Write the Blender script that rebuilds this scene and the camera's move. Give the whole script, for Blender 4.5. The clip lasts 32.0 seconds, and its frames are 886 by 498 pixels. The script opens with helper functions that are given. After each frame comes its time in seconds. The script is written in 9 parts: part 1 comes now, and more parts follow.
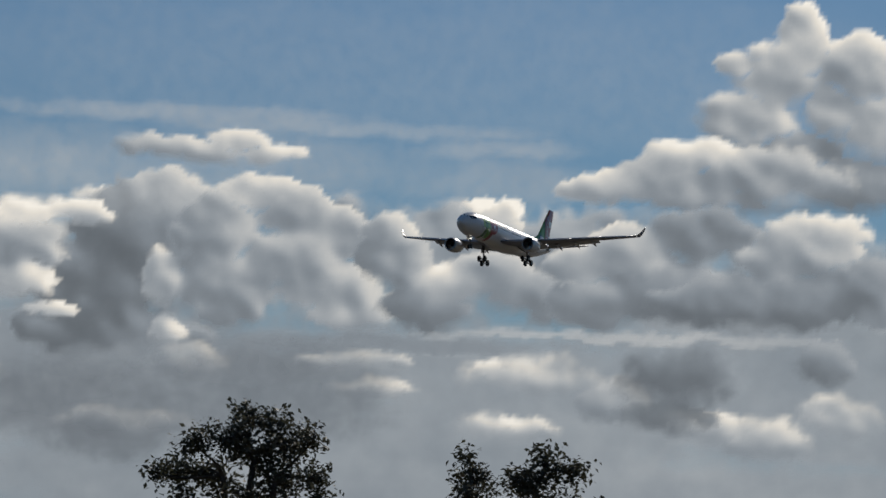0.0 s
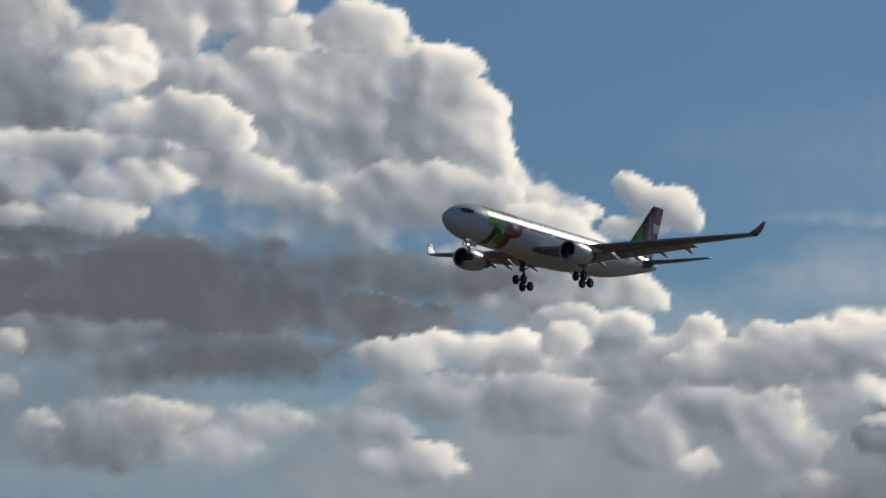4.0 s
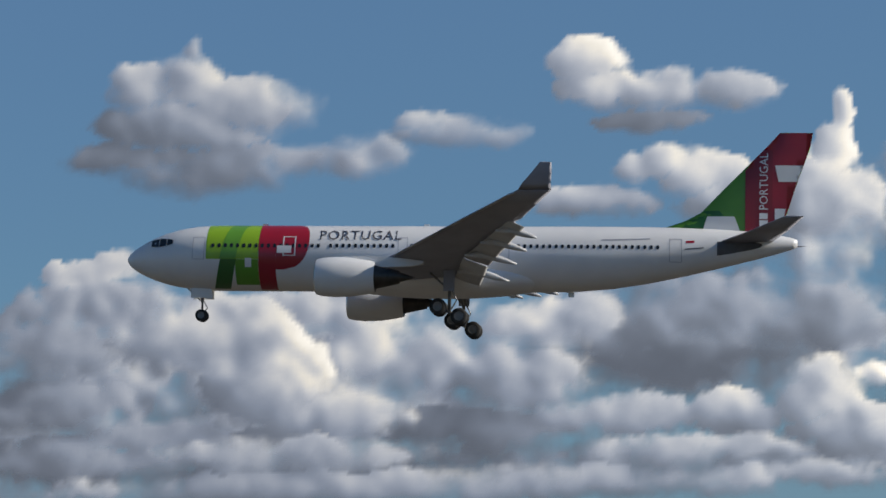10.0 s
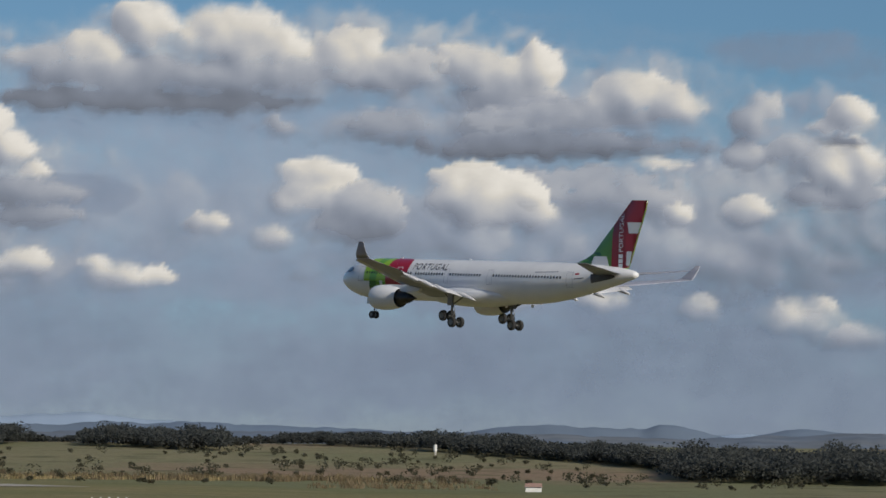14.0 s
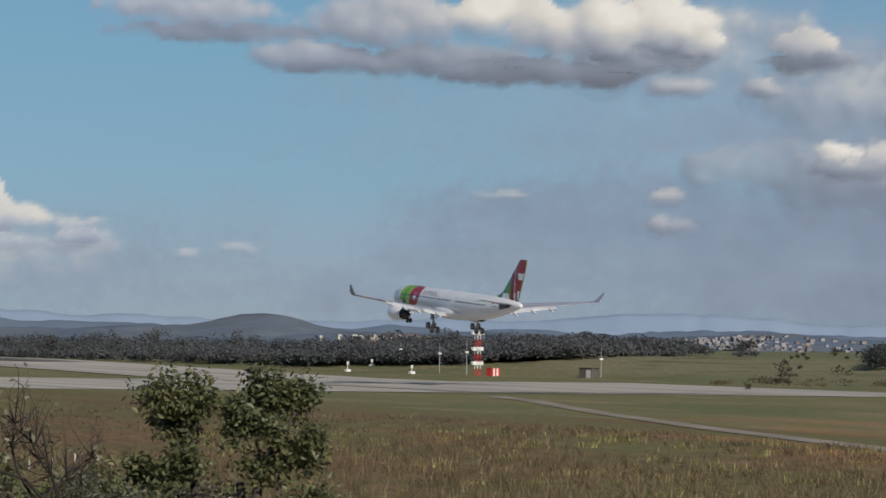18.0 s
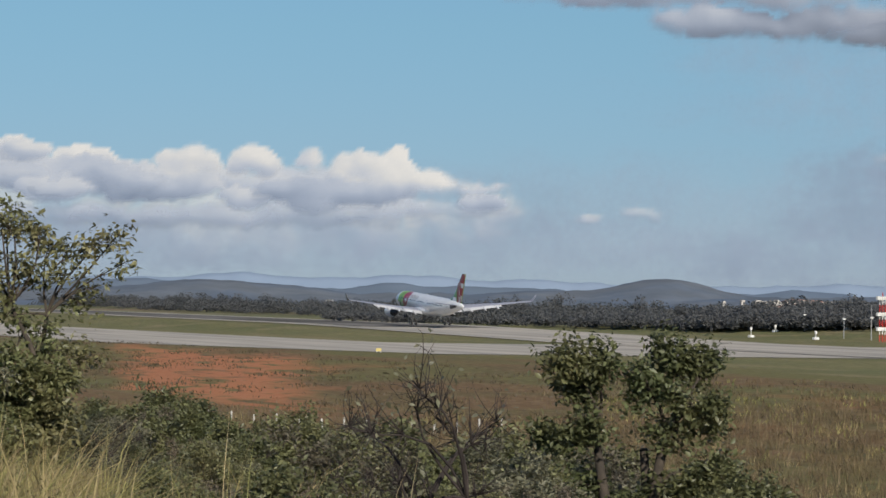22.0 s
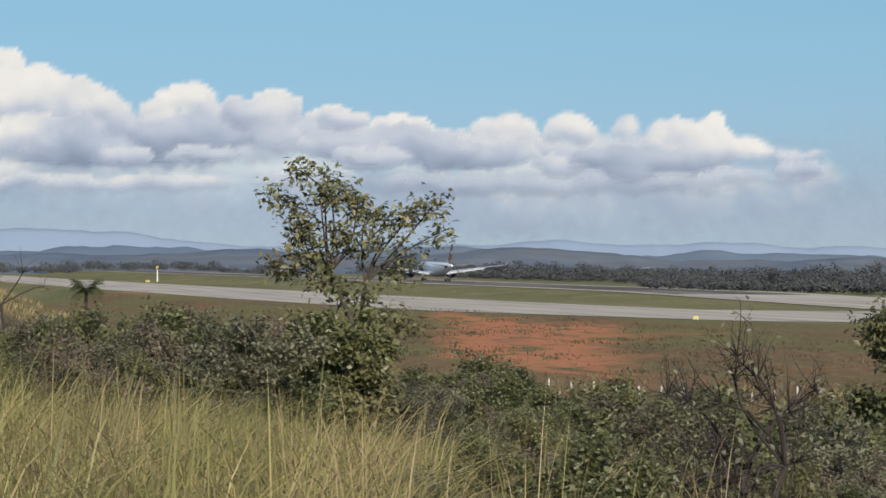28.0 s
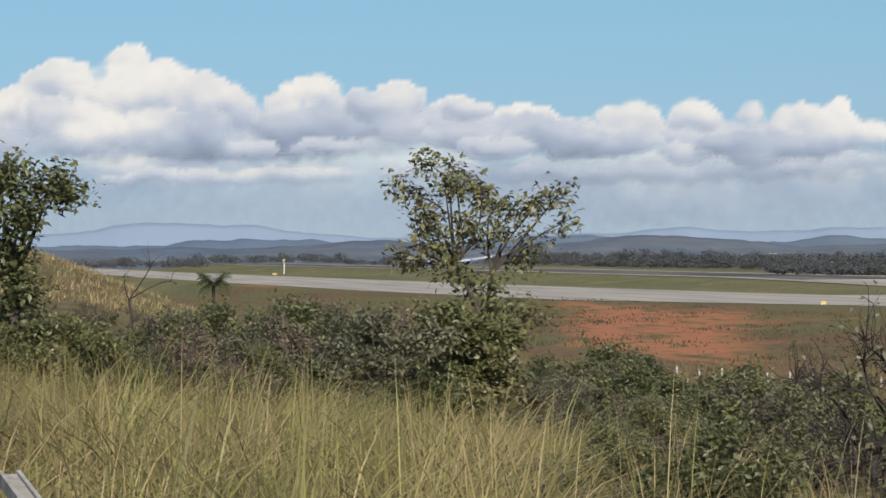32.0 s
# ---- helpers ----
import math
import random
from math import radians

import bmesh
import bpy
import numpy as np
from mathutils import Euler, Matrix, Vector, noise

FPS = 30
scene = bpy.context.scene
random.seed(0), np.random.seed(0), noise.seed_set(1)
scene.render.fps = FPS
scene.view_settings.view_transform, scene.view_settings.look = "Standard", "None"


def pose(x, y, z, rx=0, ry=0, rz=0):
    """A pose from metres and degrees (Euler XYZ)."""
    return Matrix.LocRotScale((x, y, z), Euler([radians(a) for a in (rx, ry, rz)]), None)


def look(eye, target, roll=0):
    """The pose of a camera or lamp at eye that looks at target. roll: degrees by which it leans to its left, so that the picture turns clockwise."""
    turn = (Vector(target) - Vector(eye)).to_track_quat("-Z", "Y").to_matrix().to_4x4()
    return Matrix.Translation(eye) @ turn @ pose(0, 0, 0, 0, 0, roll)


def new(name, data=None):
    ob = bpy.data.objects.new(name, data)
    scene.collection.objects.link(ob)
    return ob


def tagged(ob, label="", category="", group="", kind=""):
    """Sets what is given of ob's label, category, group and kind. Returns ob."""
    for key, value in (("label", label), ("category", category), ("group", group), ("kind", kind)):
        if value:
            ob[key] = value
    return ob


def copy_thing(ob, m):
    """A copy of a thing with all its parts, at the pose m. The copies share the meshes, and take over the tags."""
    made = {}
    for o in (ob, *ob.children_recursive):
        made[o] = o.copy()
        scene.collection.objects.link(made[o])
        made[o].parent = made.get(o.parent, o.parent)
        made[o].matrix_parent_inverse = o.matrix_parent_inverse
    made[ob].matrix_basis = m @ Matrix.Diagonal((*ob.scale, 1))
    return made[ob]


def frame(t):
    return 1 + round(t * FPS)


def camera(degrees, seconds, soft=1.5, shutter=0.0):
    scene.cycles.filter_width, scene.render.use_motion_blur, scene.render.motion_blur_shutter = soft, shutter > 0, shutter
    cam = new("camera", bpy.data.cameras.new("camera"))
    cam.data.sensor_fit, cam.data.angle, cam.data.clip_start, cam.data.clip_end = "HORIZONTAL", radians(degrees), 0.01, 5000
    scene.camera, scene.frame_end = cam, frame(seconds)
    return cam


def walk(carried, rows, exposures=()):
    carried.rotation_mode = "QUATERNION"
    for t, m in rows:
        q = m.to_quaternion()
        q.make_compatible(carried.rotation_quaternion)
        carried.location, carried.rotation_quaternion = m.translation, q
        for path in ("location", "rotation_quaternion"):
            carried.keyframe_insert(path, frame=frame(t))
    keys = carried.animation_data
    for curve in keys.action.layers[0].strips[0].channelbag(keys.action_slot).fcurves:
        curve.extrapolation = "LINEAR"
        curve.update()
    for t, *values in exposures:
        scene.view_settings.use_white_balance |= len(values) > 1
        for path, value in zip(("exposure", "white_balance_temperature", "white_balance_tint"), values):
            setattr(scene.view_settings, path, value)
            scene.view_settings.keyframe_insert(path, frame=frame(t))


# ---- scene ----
cam = camera(14.486, 32.0, 1.6)
EYE = 9.7


def aim(yaw, pitch, roll=0.0):
    """Camera pose at its stand: yaw in degrees to the right of +Y, pitch upwards."""
    return pose(0, 0, EYE, 90 + pitch, 0, -yaw) @ pose(0, 0, 0, 0, 0, roll)


ROWS = [
    (0.0, aim(67.405, 5.426, 1.78)),
    (0.5, aim(66.240, 5.655, 1.69)),
    (1.0, aim(64.915, 5.867, 1.53)),
    (1.5, aim(63.436, 6.062, 1.33)),
    (2.0, aim(61.791, 6.253, 1.11)),
    (2.5, aim(59.976, 6.434, 0.97)),
    (4.5, aim(51.214, 7.102, 0.81)),
    (5.0, aim(48.654, 7.273, 0.28)),
    (5.5, aim(45.810, 7.401, -0.44)),
    (6.0, aim(42.215, 7.497, -1.20)),
    (6.5, aim(37.860, 7.625, -1.93)),
    (7.0, aim(32.741, 7.743, -2.49)),
    (7.5, aim(26.843, 7.847, -2.80)),
    (8.0, aim(20.638, 7.879, -2.78)),
    (8.5, aim(14.331, 7.877, -2.35)),
    (9.0, aim(6.539, 7.771, -1.87)),
    (9.5, aim(-0.746, 7.521, -1.62)),
    (10.0, aim(-8.476, 7.349, -1.34)),
    (10.5, aim(-16.658, 6.772, -0.95)),
    (11.0, aim(-24.017, 6.088, -0.54)),
    (11.5, aim(-29.936, 5.480, -0.36)),
    (12.0, aim(-35.702, 4.685, -0.08)),
    (12.5, aim(-40.035, 4.093, 0.31)),
    (13.0, aim(-44.220, 3.700, 0.47)),
    (13.5, aim(-48.061, 3.423, 0.65)),
    (14.0, aim(-51.434, 3.163, 0.71)),
    (14.5, aim(-54.396, 2.905, 0.77)),
    (15.0, aim(-56.877, 2.649, 0.76)),
    (15.5, aim(-58.862, 2.381, 0.78)),
    (17.5, aim(-65.612, 1.630, 0.83)),
    (18.0, aim(-66.988, 1.507, 0.79)),
    (18.5, aim(-68.227, 1.409, 0.80)),
    (19.0, aim(-69.307, 1.319, 0.83)),
    (19.5, aim(-70.245, 1.237, 0.84)),
    (20.0, aim(-71.030, 1.154, 0.83)),
    (20.5, aim(-71.684, 1.079, 0.82)),
    (21.0, aim(-72.322, 1.011, 0.78)),
    (21.5, aim(-72.948, 0.929, 0.75)),
    (22.0, aim(-73.594, 0.855, 0.75)),
    (22.5, aim(-74.238, 0.774, 0.75)),
    (23.0, aim(-74.871, 0.692, 0.72)),
    (23.5, aim(-75.461, 0.617, 0.72)),
    (24.0, aim(-76.003, 0.543, 0.71)),
    (24.5, aim(-76.495, 0.470, 0.70)),
    (25.0, aim(-76.940, 0.407, 0.69)),
    (25.5, aim(-77.338, 0.357, 0.67)),
    (26.0, aim(-77.689, 0.323, 0.64)),
    (26.5, aim(-77.998, 0.308, 0.60)),
    (28.5, aim(-79.042, 0.247, 0.44)),
    (29.0, aim(-79.308, 0.224, 0.31)),
    (29.5, aim(-79.577, 0.203, 0.22)),
    (30.0, aim(-79.849, 0.185, 0.15)),
    (30.5, aim(-80.118, 0.161, 0.05)),
    (31.0, aim(-80.389, 0.137, -0.07)),
    (31.5, aim(-80.641, 0.117, -0.18)),
    (32.0, aim(-80.855, 0.093, -0.27)),
]
walk(cam, ROWS, [(0, -0.85), (6, -0.8), (8, -0.6), (9, -0.15), (11, 0.0), (12, -0.08), (13, -0.18), (15, -0.32), (18, -0.22), (24, 0.1), (32, 0.2)])

# ---- world, sun ----
SUN_AZ, SUN_EL = 89.0, 27.0
world = bpy.data.worlds.new("sky")
scene.world = world
world.use_nodes = True
wn = world.node_tree
sky = wn.nodes.new("ShaderNodeTexSky")
sky.sky_type = "NISHITA"
sky.sun_disc = False
sky.sun_elevation = radians(SUN_EL)
sky.sun_rotation = radians(SUN_AZ)
sky.altitude = 1500
sky.air_density, sky.dust_density, sky.ozone_density = 0.9, 0.22, 4.0
# the low sky dims a little through distant vapour
wtc = wn.nodes.new("ShaderNodeTexCoord")
wsep = wn.nodes.new("ShaderNodeSeparateXYZ")
wn.links.new(wtc.outputs["Generated"], wsep.inputs[0])
wramp = wn.nodes.new("ShaderNodeValToRGB")
wramp.color_ramp.elements[0].position, wramp.color_ramp.elements[0].color = 0.0, (0.45, 0.492, 0.675, 1)
wramp.color_ramp.elements[1].position, wramp.color_ramp.elements[1].color = 0.25, (1.0, 1.08, 1.05, 1)
wmid = wramp.color_ramp.elements.new(0.08)
wmid.color = (0.64, 0.742, 0.728, 1)
wn.links.new(wsep.outputs[2], wramp.inputs[0])
wmul = wn.nodes.new("ShaderNodeMix")
wmul.data_type, wmul.blend_type = "RGBA", "MULTIPLY"
wmul.inputs[0].default_value = 1.0
wn.links.new(sky.outputs[0], wmul.inputs[6])
wn.links.new(wramp.outputs[0], wmul.inputs[7])
wn.links.new(wmul.outputs[2], wn.nodes["Background"].inputs[0])
wn.nodes["Background"].inputs[1].default_value = 0.085
sun = new("sun", bpy.data.lights.new("sun", "SUN"))
sun.data.energy, sun.data.angle, sun.data.color = 4.6, radians(0.53), (1.0, 0.93, 0.82)
sa, se = radians(SUN_AZ), radians(SUN_EL)
sun.matrix_world = look((0, 0, 300), (-math.sin(sa) * math.cos(se) * 9, -math.cos(sa) * math.cos(se) * 9, 300 - math.sin(se) * 9))


# ---- materials ----
def material(name, base, rough=0.6, metal=0.0, grain=0.0, scale=5.0, second=None, big=0.15, bump=0.0, spec=0.5, coat=0.0, vary=0.0):
    """A principled material with two scales of colour variation and fine relief, in object space metres."""
    m = bpy.data.materials.new(name)
    m.use_nodes = True
    t = m.node_tree
    b = t.nodes["Principled BSDF"]
    b.inputs["Roughness"].default_value = rough
    b.inputs["Metallic"].default_value = metal
    b.inputs["Specular IOR Level"].default_value = spec
    b.inputs["Coat Weight"].default_value = coat
    if grain == 0 and second is None and vary == 0:
        b.inputs["Base Color"].default_value = (*base, 1)
    else:
        geo = t.nodes.new("ShaderNodeNewGeometry")
        n1 = t.nodes.new("ShaderNodeTexNoise")
        n1.inputs["Scale"].default_value = scale
        n1.inputs["Detail"].default_value = 5
        n2 = t.nodes.new("ShaderNodeTexNoise")
        n2.inputs["Scale"].default_value = scale * big
        n2.inputs["Detail"].default_value = 3
        tc = t.nodes.new("ShaderNodeTexCoord")
        for n in (n1, n2):
            t.links.new(tc.outputs["Object"], n.inputs["Vector"])
        ramp = t.nodes.new("ShaderNodeMapRange")
        ramp.inputs[1].default_value, ramp.inputs[2].default_value = 0.38, 0.62
        t.links.new(n2.outputs[0], ramp.inputs[0])
        mix = t.nodes.new("ShaderNodeMix")
        mix.data_type = "RGBA"
        mix.inputs[6].default_value = (*base, 1)
        mix.inputs[7].default_value = (*(second or base), 1)
        t.links.new(ramp.outputs[0], mix.inputs[0])
        hsv = t.nodes.new("ShaderNodeHueSaturation")
        val = t.nodes.new("ShaderNodeMath")
        val.operation = "MULTIPLY_ADD"
        val.inputs[1].default_value, val.inputs[2].default_value = grain * 2, 1 - grain
        t.links.new(n1.outputs[0], val.inputs[0])
        if vary:
            info = t.nodes.new("ShaderNodeNewGeometry")
            va = t.nodes.new("ShaderNodeMath")
            va.operation = "MULTIPLY_ADD"
            va.inputs[1].default_value, va.inputs[2].default_value = vary * 2, 1 - vary
            t.links.new(info.outputs["Random Per Island"], va.inputs[0])
            mu = t.nodes.new("ShaderNodeMath")
            mu.operation = "MULTIPLY"
            t.links.new(va.outputs[0], mu.inputs[0])
            t.links.new(val.outputs[0], mu.inputs[1])
            val = mu
        t.links.new(val.outputs[0], hsv.inputs["Value"])
        t.links.new(mix.outputs[2], hsv.inputs["Color"])
        t.links.new(hsv.outputs[0], b.inputs["Base Color"])
        if bump:
            bp = t.nodes.new("ShaderNodeBump")
            bp.inputs["Strength"].default_value = bump
            bp.inputs["Distance"].default_value = 0.5 / scale
            t.links.new(n1.outputs[0], bp.inputs["Height"])
            t.links.new(bp.outputs[0], b.inputs["Normal"])
    return m


def leaf_material(name, base, second, rough=0.45, trans=0.3, vary=0.35, each=0.0):
    m = material(name, base, rough, 0, 0.2, 1.5, second, 0.4, 0, 0.5, 0, vary)
    t = m.node_tree
    b = t.nodes["Principled BSDF"]
    tr = t.nodes.new("ShaderNodeBsdfTranslucent")
    mx = t.nodes.new("ShaderNodeMixShader")
    mx.inputs[0].default_value = trans
    src = b.inputs["Base Color"].links[0].from_socket
    if each:
        info = t.nodes.new("ShaderNodeObjectInfo")
        span = t.nodes.new("ShaderNodeMapRange")
        span.inputs[3].default_value, span.inputs[4].default_value = 1 - each, 1 + each
        t.links.new(info.outputs["Random"], span.inputs[0])
        turn = t.nodes.new("ShaderNodeMapRange")
        turn.inputs[3].default_value, turn.inputs[4].default_value = 0.515, 0.485
        t.links.new(info.outputs["Random"], turn.inputs[0])
        hs2 = t.nodes.new("ShaderNodeHueSaturation")
        t.links.new(span.outputs[0], hs2.inputs["Value"])
        t.links.new(turn.outputs[0], hs2.inputs["Hue"])
        t.links.new(src, hs2.inputs["Color"])
        src = hs2.outputs[0]
        t.links.new(src, b.inputs["Base Color"])
    t.links.new(src, tr.inputs[0])
    t.links.new(b.outputs[0], mx.inputs[1])
    t.links.new(tr.outputs[0], mx.inputs[2])
    t.links.new(mx.outputs[0], t.nodes["Material Output"].inputs[0])
    return m


def cloud_material():
    """White vapour whose glow carries the sunlight, weaker through deep parts; edges fade out."""
    m = bpy.data.materials.new("cloud_vapour")
    m.use_nodes = True
    t = m.node_tree
    t.nodes.remove(t.nodes["Principled BSDF"])

    def read(key):
        k = t.nodes.new("ShaderNodeAttribute")
        k.attribute_name = key
        return k.outputs["Fac"]

    def mth(op, a, b, c=None, clamp=False):
        k = t.nodes.new("ShaderNodeMath")
        k.operation, k.use_clamp = op, clamp
        for i, v in enumerate((a, b, c)):
            if v is None:
                continue
            if isinstance(v, (int, float)):
                k.inputs[i].default_value = v
            else:
                t.links.new(v, k.inputs[i])
        return k.outputs[0]

    tc = t.nodes.new("ShaderNodeTexCoord")
    n = t.nodes.new("ShaderNodeTexNoise")
    n.inputs["Scale"].default_value, n.inputs["Detail"].default_value, n.inputs["Roughness"].default_value = 0.045, 5, 0.6
    t.links.new(tc.outputs["Object"], n.inputs["Vector"])
    n2 = t.nodes.new("ShaderNodeTexNoise")
    n2.inputs["Scale"].default_value, n2.inputs["Detail"].default_value = 0.016, 5
    t.links.new(tc.outputs["Object"], n2.inputs["Vector"])
    cov = read("cover")
    # frayed where it is thin
    part_way = mth("MULTIPLY", mth("MULTIPLY", cov, mth("SUBTRACT", 1.0, cov)), 2.2)
    alpha = mth("MULTIPLY_ADD", part_way, mth("SUBTRACT", n.outputs[0], 0.5), cov, True)
    deep = mth("MULTIPLY", read("depth"), mth("MULTIPLY_ADD", n2.outputs[0], 0.4, 0.8))
    deep = mth("MULTIPLY_ADD", n.outputs[0], 0.2, mth("SUBTRACT", deep, 0.1))
    thru = mth("POWER", 0.36, mth("MAXIMUM", deep, 0.0))
    bump = t.nodes.new("ShaderNodeBump")
    bump.inputs["Strength"].default_value, bump.inputs["Distance"].default_value = 0.1, 8
    t.links.new(n.outputs[0], bump.inputs["Height"])
    d = t.nodes.new("ShaderNodeBsdfDiffuse")
    d.inputs[0].default_value = (0.05, 0.054, 0.062, 1)
    t.links.new(bump.outputs[0], d.inputs["Normal"])
    # emission stands in for scattered daylight: little through deep parts, more through thin ones
    glow = t.nodes.new("ShaderNodeEmission")
    tint = t.nodes.new("ShaderNodeMix")
    tint.data_type = "RGBA"
    tint.inputs[7].default_value = (1.05, 0.99, 0.885, 1)
    shade = t.nodes.new("ShaderNodeMix")
    shade.data_type = "RGBA"
    shade.inputs[6].default_value, shade.inputs[7].default_value = (0.815, 0.93, 1.18, 1), (0.84, 0.945, 1.05, 1)
    t.links.new(mth("MULTIPLY_ADD", read("scatter"), 2.0, -2.0, True), shade.inputs[0])
    t.links.new(shade.outputs[2], tint.inputs[6])
    t.links.new(mth("MULTIPLY_ADD", thru, 1.7, -0.35, True), tint.inputs[0])
    # haze blue is mixed into the glow of the shaded parts
    haze = t.nodes.new("ShaderNodeMix")
    haze.data_type = "RGBA"
    haze.inputs[7].default_value = (0.66, 0.92, 1.36, 1)
    t.links.new(tint.outputs[2], haze.inputs[6])
    t.links.new(mth("MULTIPLY", mth("MULTIPLY", read("haze"), 0.75), mth("SUBTRACT", 1.0, thru)), haze.inputs[0])
    t.links.new(haze.outputs[2], glow.inputs[0])
    t.links.new(mth("MULTIPLY", mth("MULTIPLY_ADD", thru, 0.85, 0.11), read("scatter")), glow.inputs[1])
    mx = t.nodes.new("ShaderNodeAddShader")
    t.links.new(d.outputs[0], mx.inputs[0])
    t.links.new(glow.outputs[0], mx.inputs[1])
    tp = t.nodes.new("ShaderNodeBsdfTransparent")
    mo = t.nodes.new("ShaderNodeMixShader")
    t.links.new(alpha, mo.inputs[0])
    t.links.new(tp.outputs[0], mo.inputs[1])
    t.links.new(mx.outputs[0], mo.inputs[2])
    t.links.new(mo.outputs[0], t.nodes["Material Output"].inputs[0])
    return m




# ---- mesh helpers ----
def mesh_data(name, verts, faces, mat, smooth=False):
    me = bpy.data.meshes.new(name)
    me.from_pydata([tuple(v) for v in verts], [], [tuple(f) for f in faces])
    if mat:
        me.materials.append(mat)
    if smooth:
        me.polygons.foreach_set("use_smooth", [True] * len(me.polygons))
    me.update()
    return me


def raw(name, verts, faces, mat, parent=None, label="", smooth=False):
    ob = new(name, mesh_data(name, verts, faces, mat, smooth))
    if parent:
        ob.parent = parent
    if label:
        tagged(ob, label)
    return ob


def part(name, bm, mat, parent=None, label="", smooth=False):
    me = bpy.data.meshes.new(name)
    bm.to_mesh(me)
    bm.free()
    me.materials.append(mat)
    if smooth:
        me.polygons.foreach_set("use_smooth", [True] * len(me.polygons))
    ob = new(name, me)
    if parent:
        ob.parent = parent
    if label:
        tagged(ob, label)
    return ob


def box(bm, x0, x1, y0, y1, z0, z1, bevel=0.0):
    r = bmesh.ops.create_cube(bm, size=1, matrix=Matrix.Translation(((x0 + x1) / 2, (y0 + y1) / 2, (z0 + z1) / 2)) @ Matrix.Diagonal((x1 - x0, y1 - y0, z1 - z0, 1)))
    if bevel:
        es = list({e for v in r["verts"] for e in v.link_edges})
        bmesh.ops.bevel(bm, geom=es, offset=bevel, segments=2, affect="EDGES")


def tube(points, radii, n=8, cap=True):
    """Verts and faces of a round tube along points."""
    vs, fs = [], []
    pts = [Vector(p) for p in points]
    for i, p in enumerate(pts):
        d = (pts[min(i + 1, len(pts) - 1)] - pts[max(i - 1, 0)]).normalized()
        u = d.cross(Vector((0.31, 0.87, 0.39))).normalized()
        w = d.cross(u)
        for k in range(n):
            a = 2 * math.pi * k / n
            vs.append(p + (u * math.cos(a) + w * math.sin(a)) * radii[i])
    for i in range(len(pts) - 1):
        for k in range(n):
            fs.append((i * n + k, i * n + (k + 1) % n, (i + 1) * n + (k + 1) % n, (i + 1) * n + k))
    if cap:
        fs.append(tuple(range(n))[::-1])
        fs.append(tuple((len(pts) - 1) * n + k for k in range(n)))
    return vs, fs


def merge(*meshes):
    vs, fs = [], []
    for v, f in meshes:
        o = len(vs)
        vs += list(v)
        fs += [tuple(i + o for i in q) for q in f]
    return vs, fs


# ---- smooth noise on arrays ----
def hash01(i, j, seed):
    h = np.sin(i * 127.1 + j * 311.7 + seed * 74.7) * 43758.5453
    return h - np.floor(h)


def vnoise(x, y, seed):
    i, j = np.floor(x), np.floor(y)
    u, v = x - i, y - j
    u, v = u * u * (3 - 2 * u), v * v * (3 - 2 * v)
    a, b = hash01(i, j, seed), hash01(i + 1, j, seed)
    c, d = hash01(i, j + 1, seed), hash01(i + 1, j + 1, seed)
    return a + (b - a) * u + (c - a) * v + (a - b - c + d) * u * v


def fbm(x, y, seed, octaves=4):
    s, a = 0, 0.5
    for k in range(octaves):
        s = s + a * vnoise(x * 2 ** k, y * 2 ** k, seed + k)
        a *= 0.5
    return s


def smooth(a, b, x):
    t = np.clip((x - a) / (b - a), 0, 1)
    return t * t * (3 - 2 * t)


# ---- clouds ----
VAPOUR = cloud_material()
STEP = 0.062
AZ = np.arange(-100, 84, STEP)
EL = np.arange(0.05, 13.4, STEP)
GRID_A, GRID_E = np.meshgrid(AZ, EL)
CUMULUS = "white cumulus cloud with grey shaded folds in the sky"
VEIL = "thin veil of high cloud and painted haze"
DARK = "heavy dark grey cloud in the sky"
SUN_DIR = np.array([math.sin(radians(SUN_AZ)) * math.cos(radians(SUN_EL)), math.cos(radians(SUN_AZ)) * math.cos(radians(SUN_EL)), math.sin(radians(SUN_EL))])


def puffs(x, y, seed):
    """Round bosses over cells, each swelling like a ball."""
    i, j = np.floor(x), np.floor(y)
    best = np.full(x.shape, 9.0)
    for di in (-1, 0, 1):
        for dj in (-1, 0, 1):
            px = i + di + 0.12 + 0.76 * hash01(i + di, j + dj, seed)
            py = j + dj + 0.12 + 0.76 * hash01(i + di, j + dj, seed + 5)
            best = np.minimum(best, (px - x) ** 2 + (py - y) ** 2 + 0.25 * hash01(i + di, j + dj, seed + 9))
    return np.sqrt(np.maximum(0, 1.2 - best)) / 1.1


WARP_A = 0.22 * (fbm(GRID_A * 1.6, GRID_E * 1.6, 91) - 0.47) + 0.12 * (fbm(GRID_A * 6, GRID_E * 6, 93) - 0.47)
WARP_E = 0.22 * (fbm(GRID_A * 1.6 + 4, GRID_E * 1.6, 95) - 0.47) + 0.12 * (fbm(GRID_A * 6, GRID_E * 6 + 3, 97) - 0.47)
BOSS_1 = puffs((GRID_A + WARP_A) * 1.25, (GRID_E + WARP_E) * 1.4, 3) - 0.72
BOSS_2 = puffs((GRID_A + WARP_A) * 2.9, (GRID_E + WARP_E) * 3.2, 11) - 0.72
BOSS_3 = puffs((GRID_A + WARP_A) * 6.0, (GRID_E + WARP_E) * 6.6, 19) - 0.72
MIST = fbm(GRID_A * 0.45, GRID_E * 1.5, 41, 5) - 0.47
FRAY = fbm(GRID_A * 3.1, GRID_E * 3.4, 57, 5) - 0.47
BILLOW = fbm(GRID_A * 0.95, GRID_E * 1.15, 63, 5) - 0.47
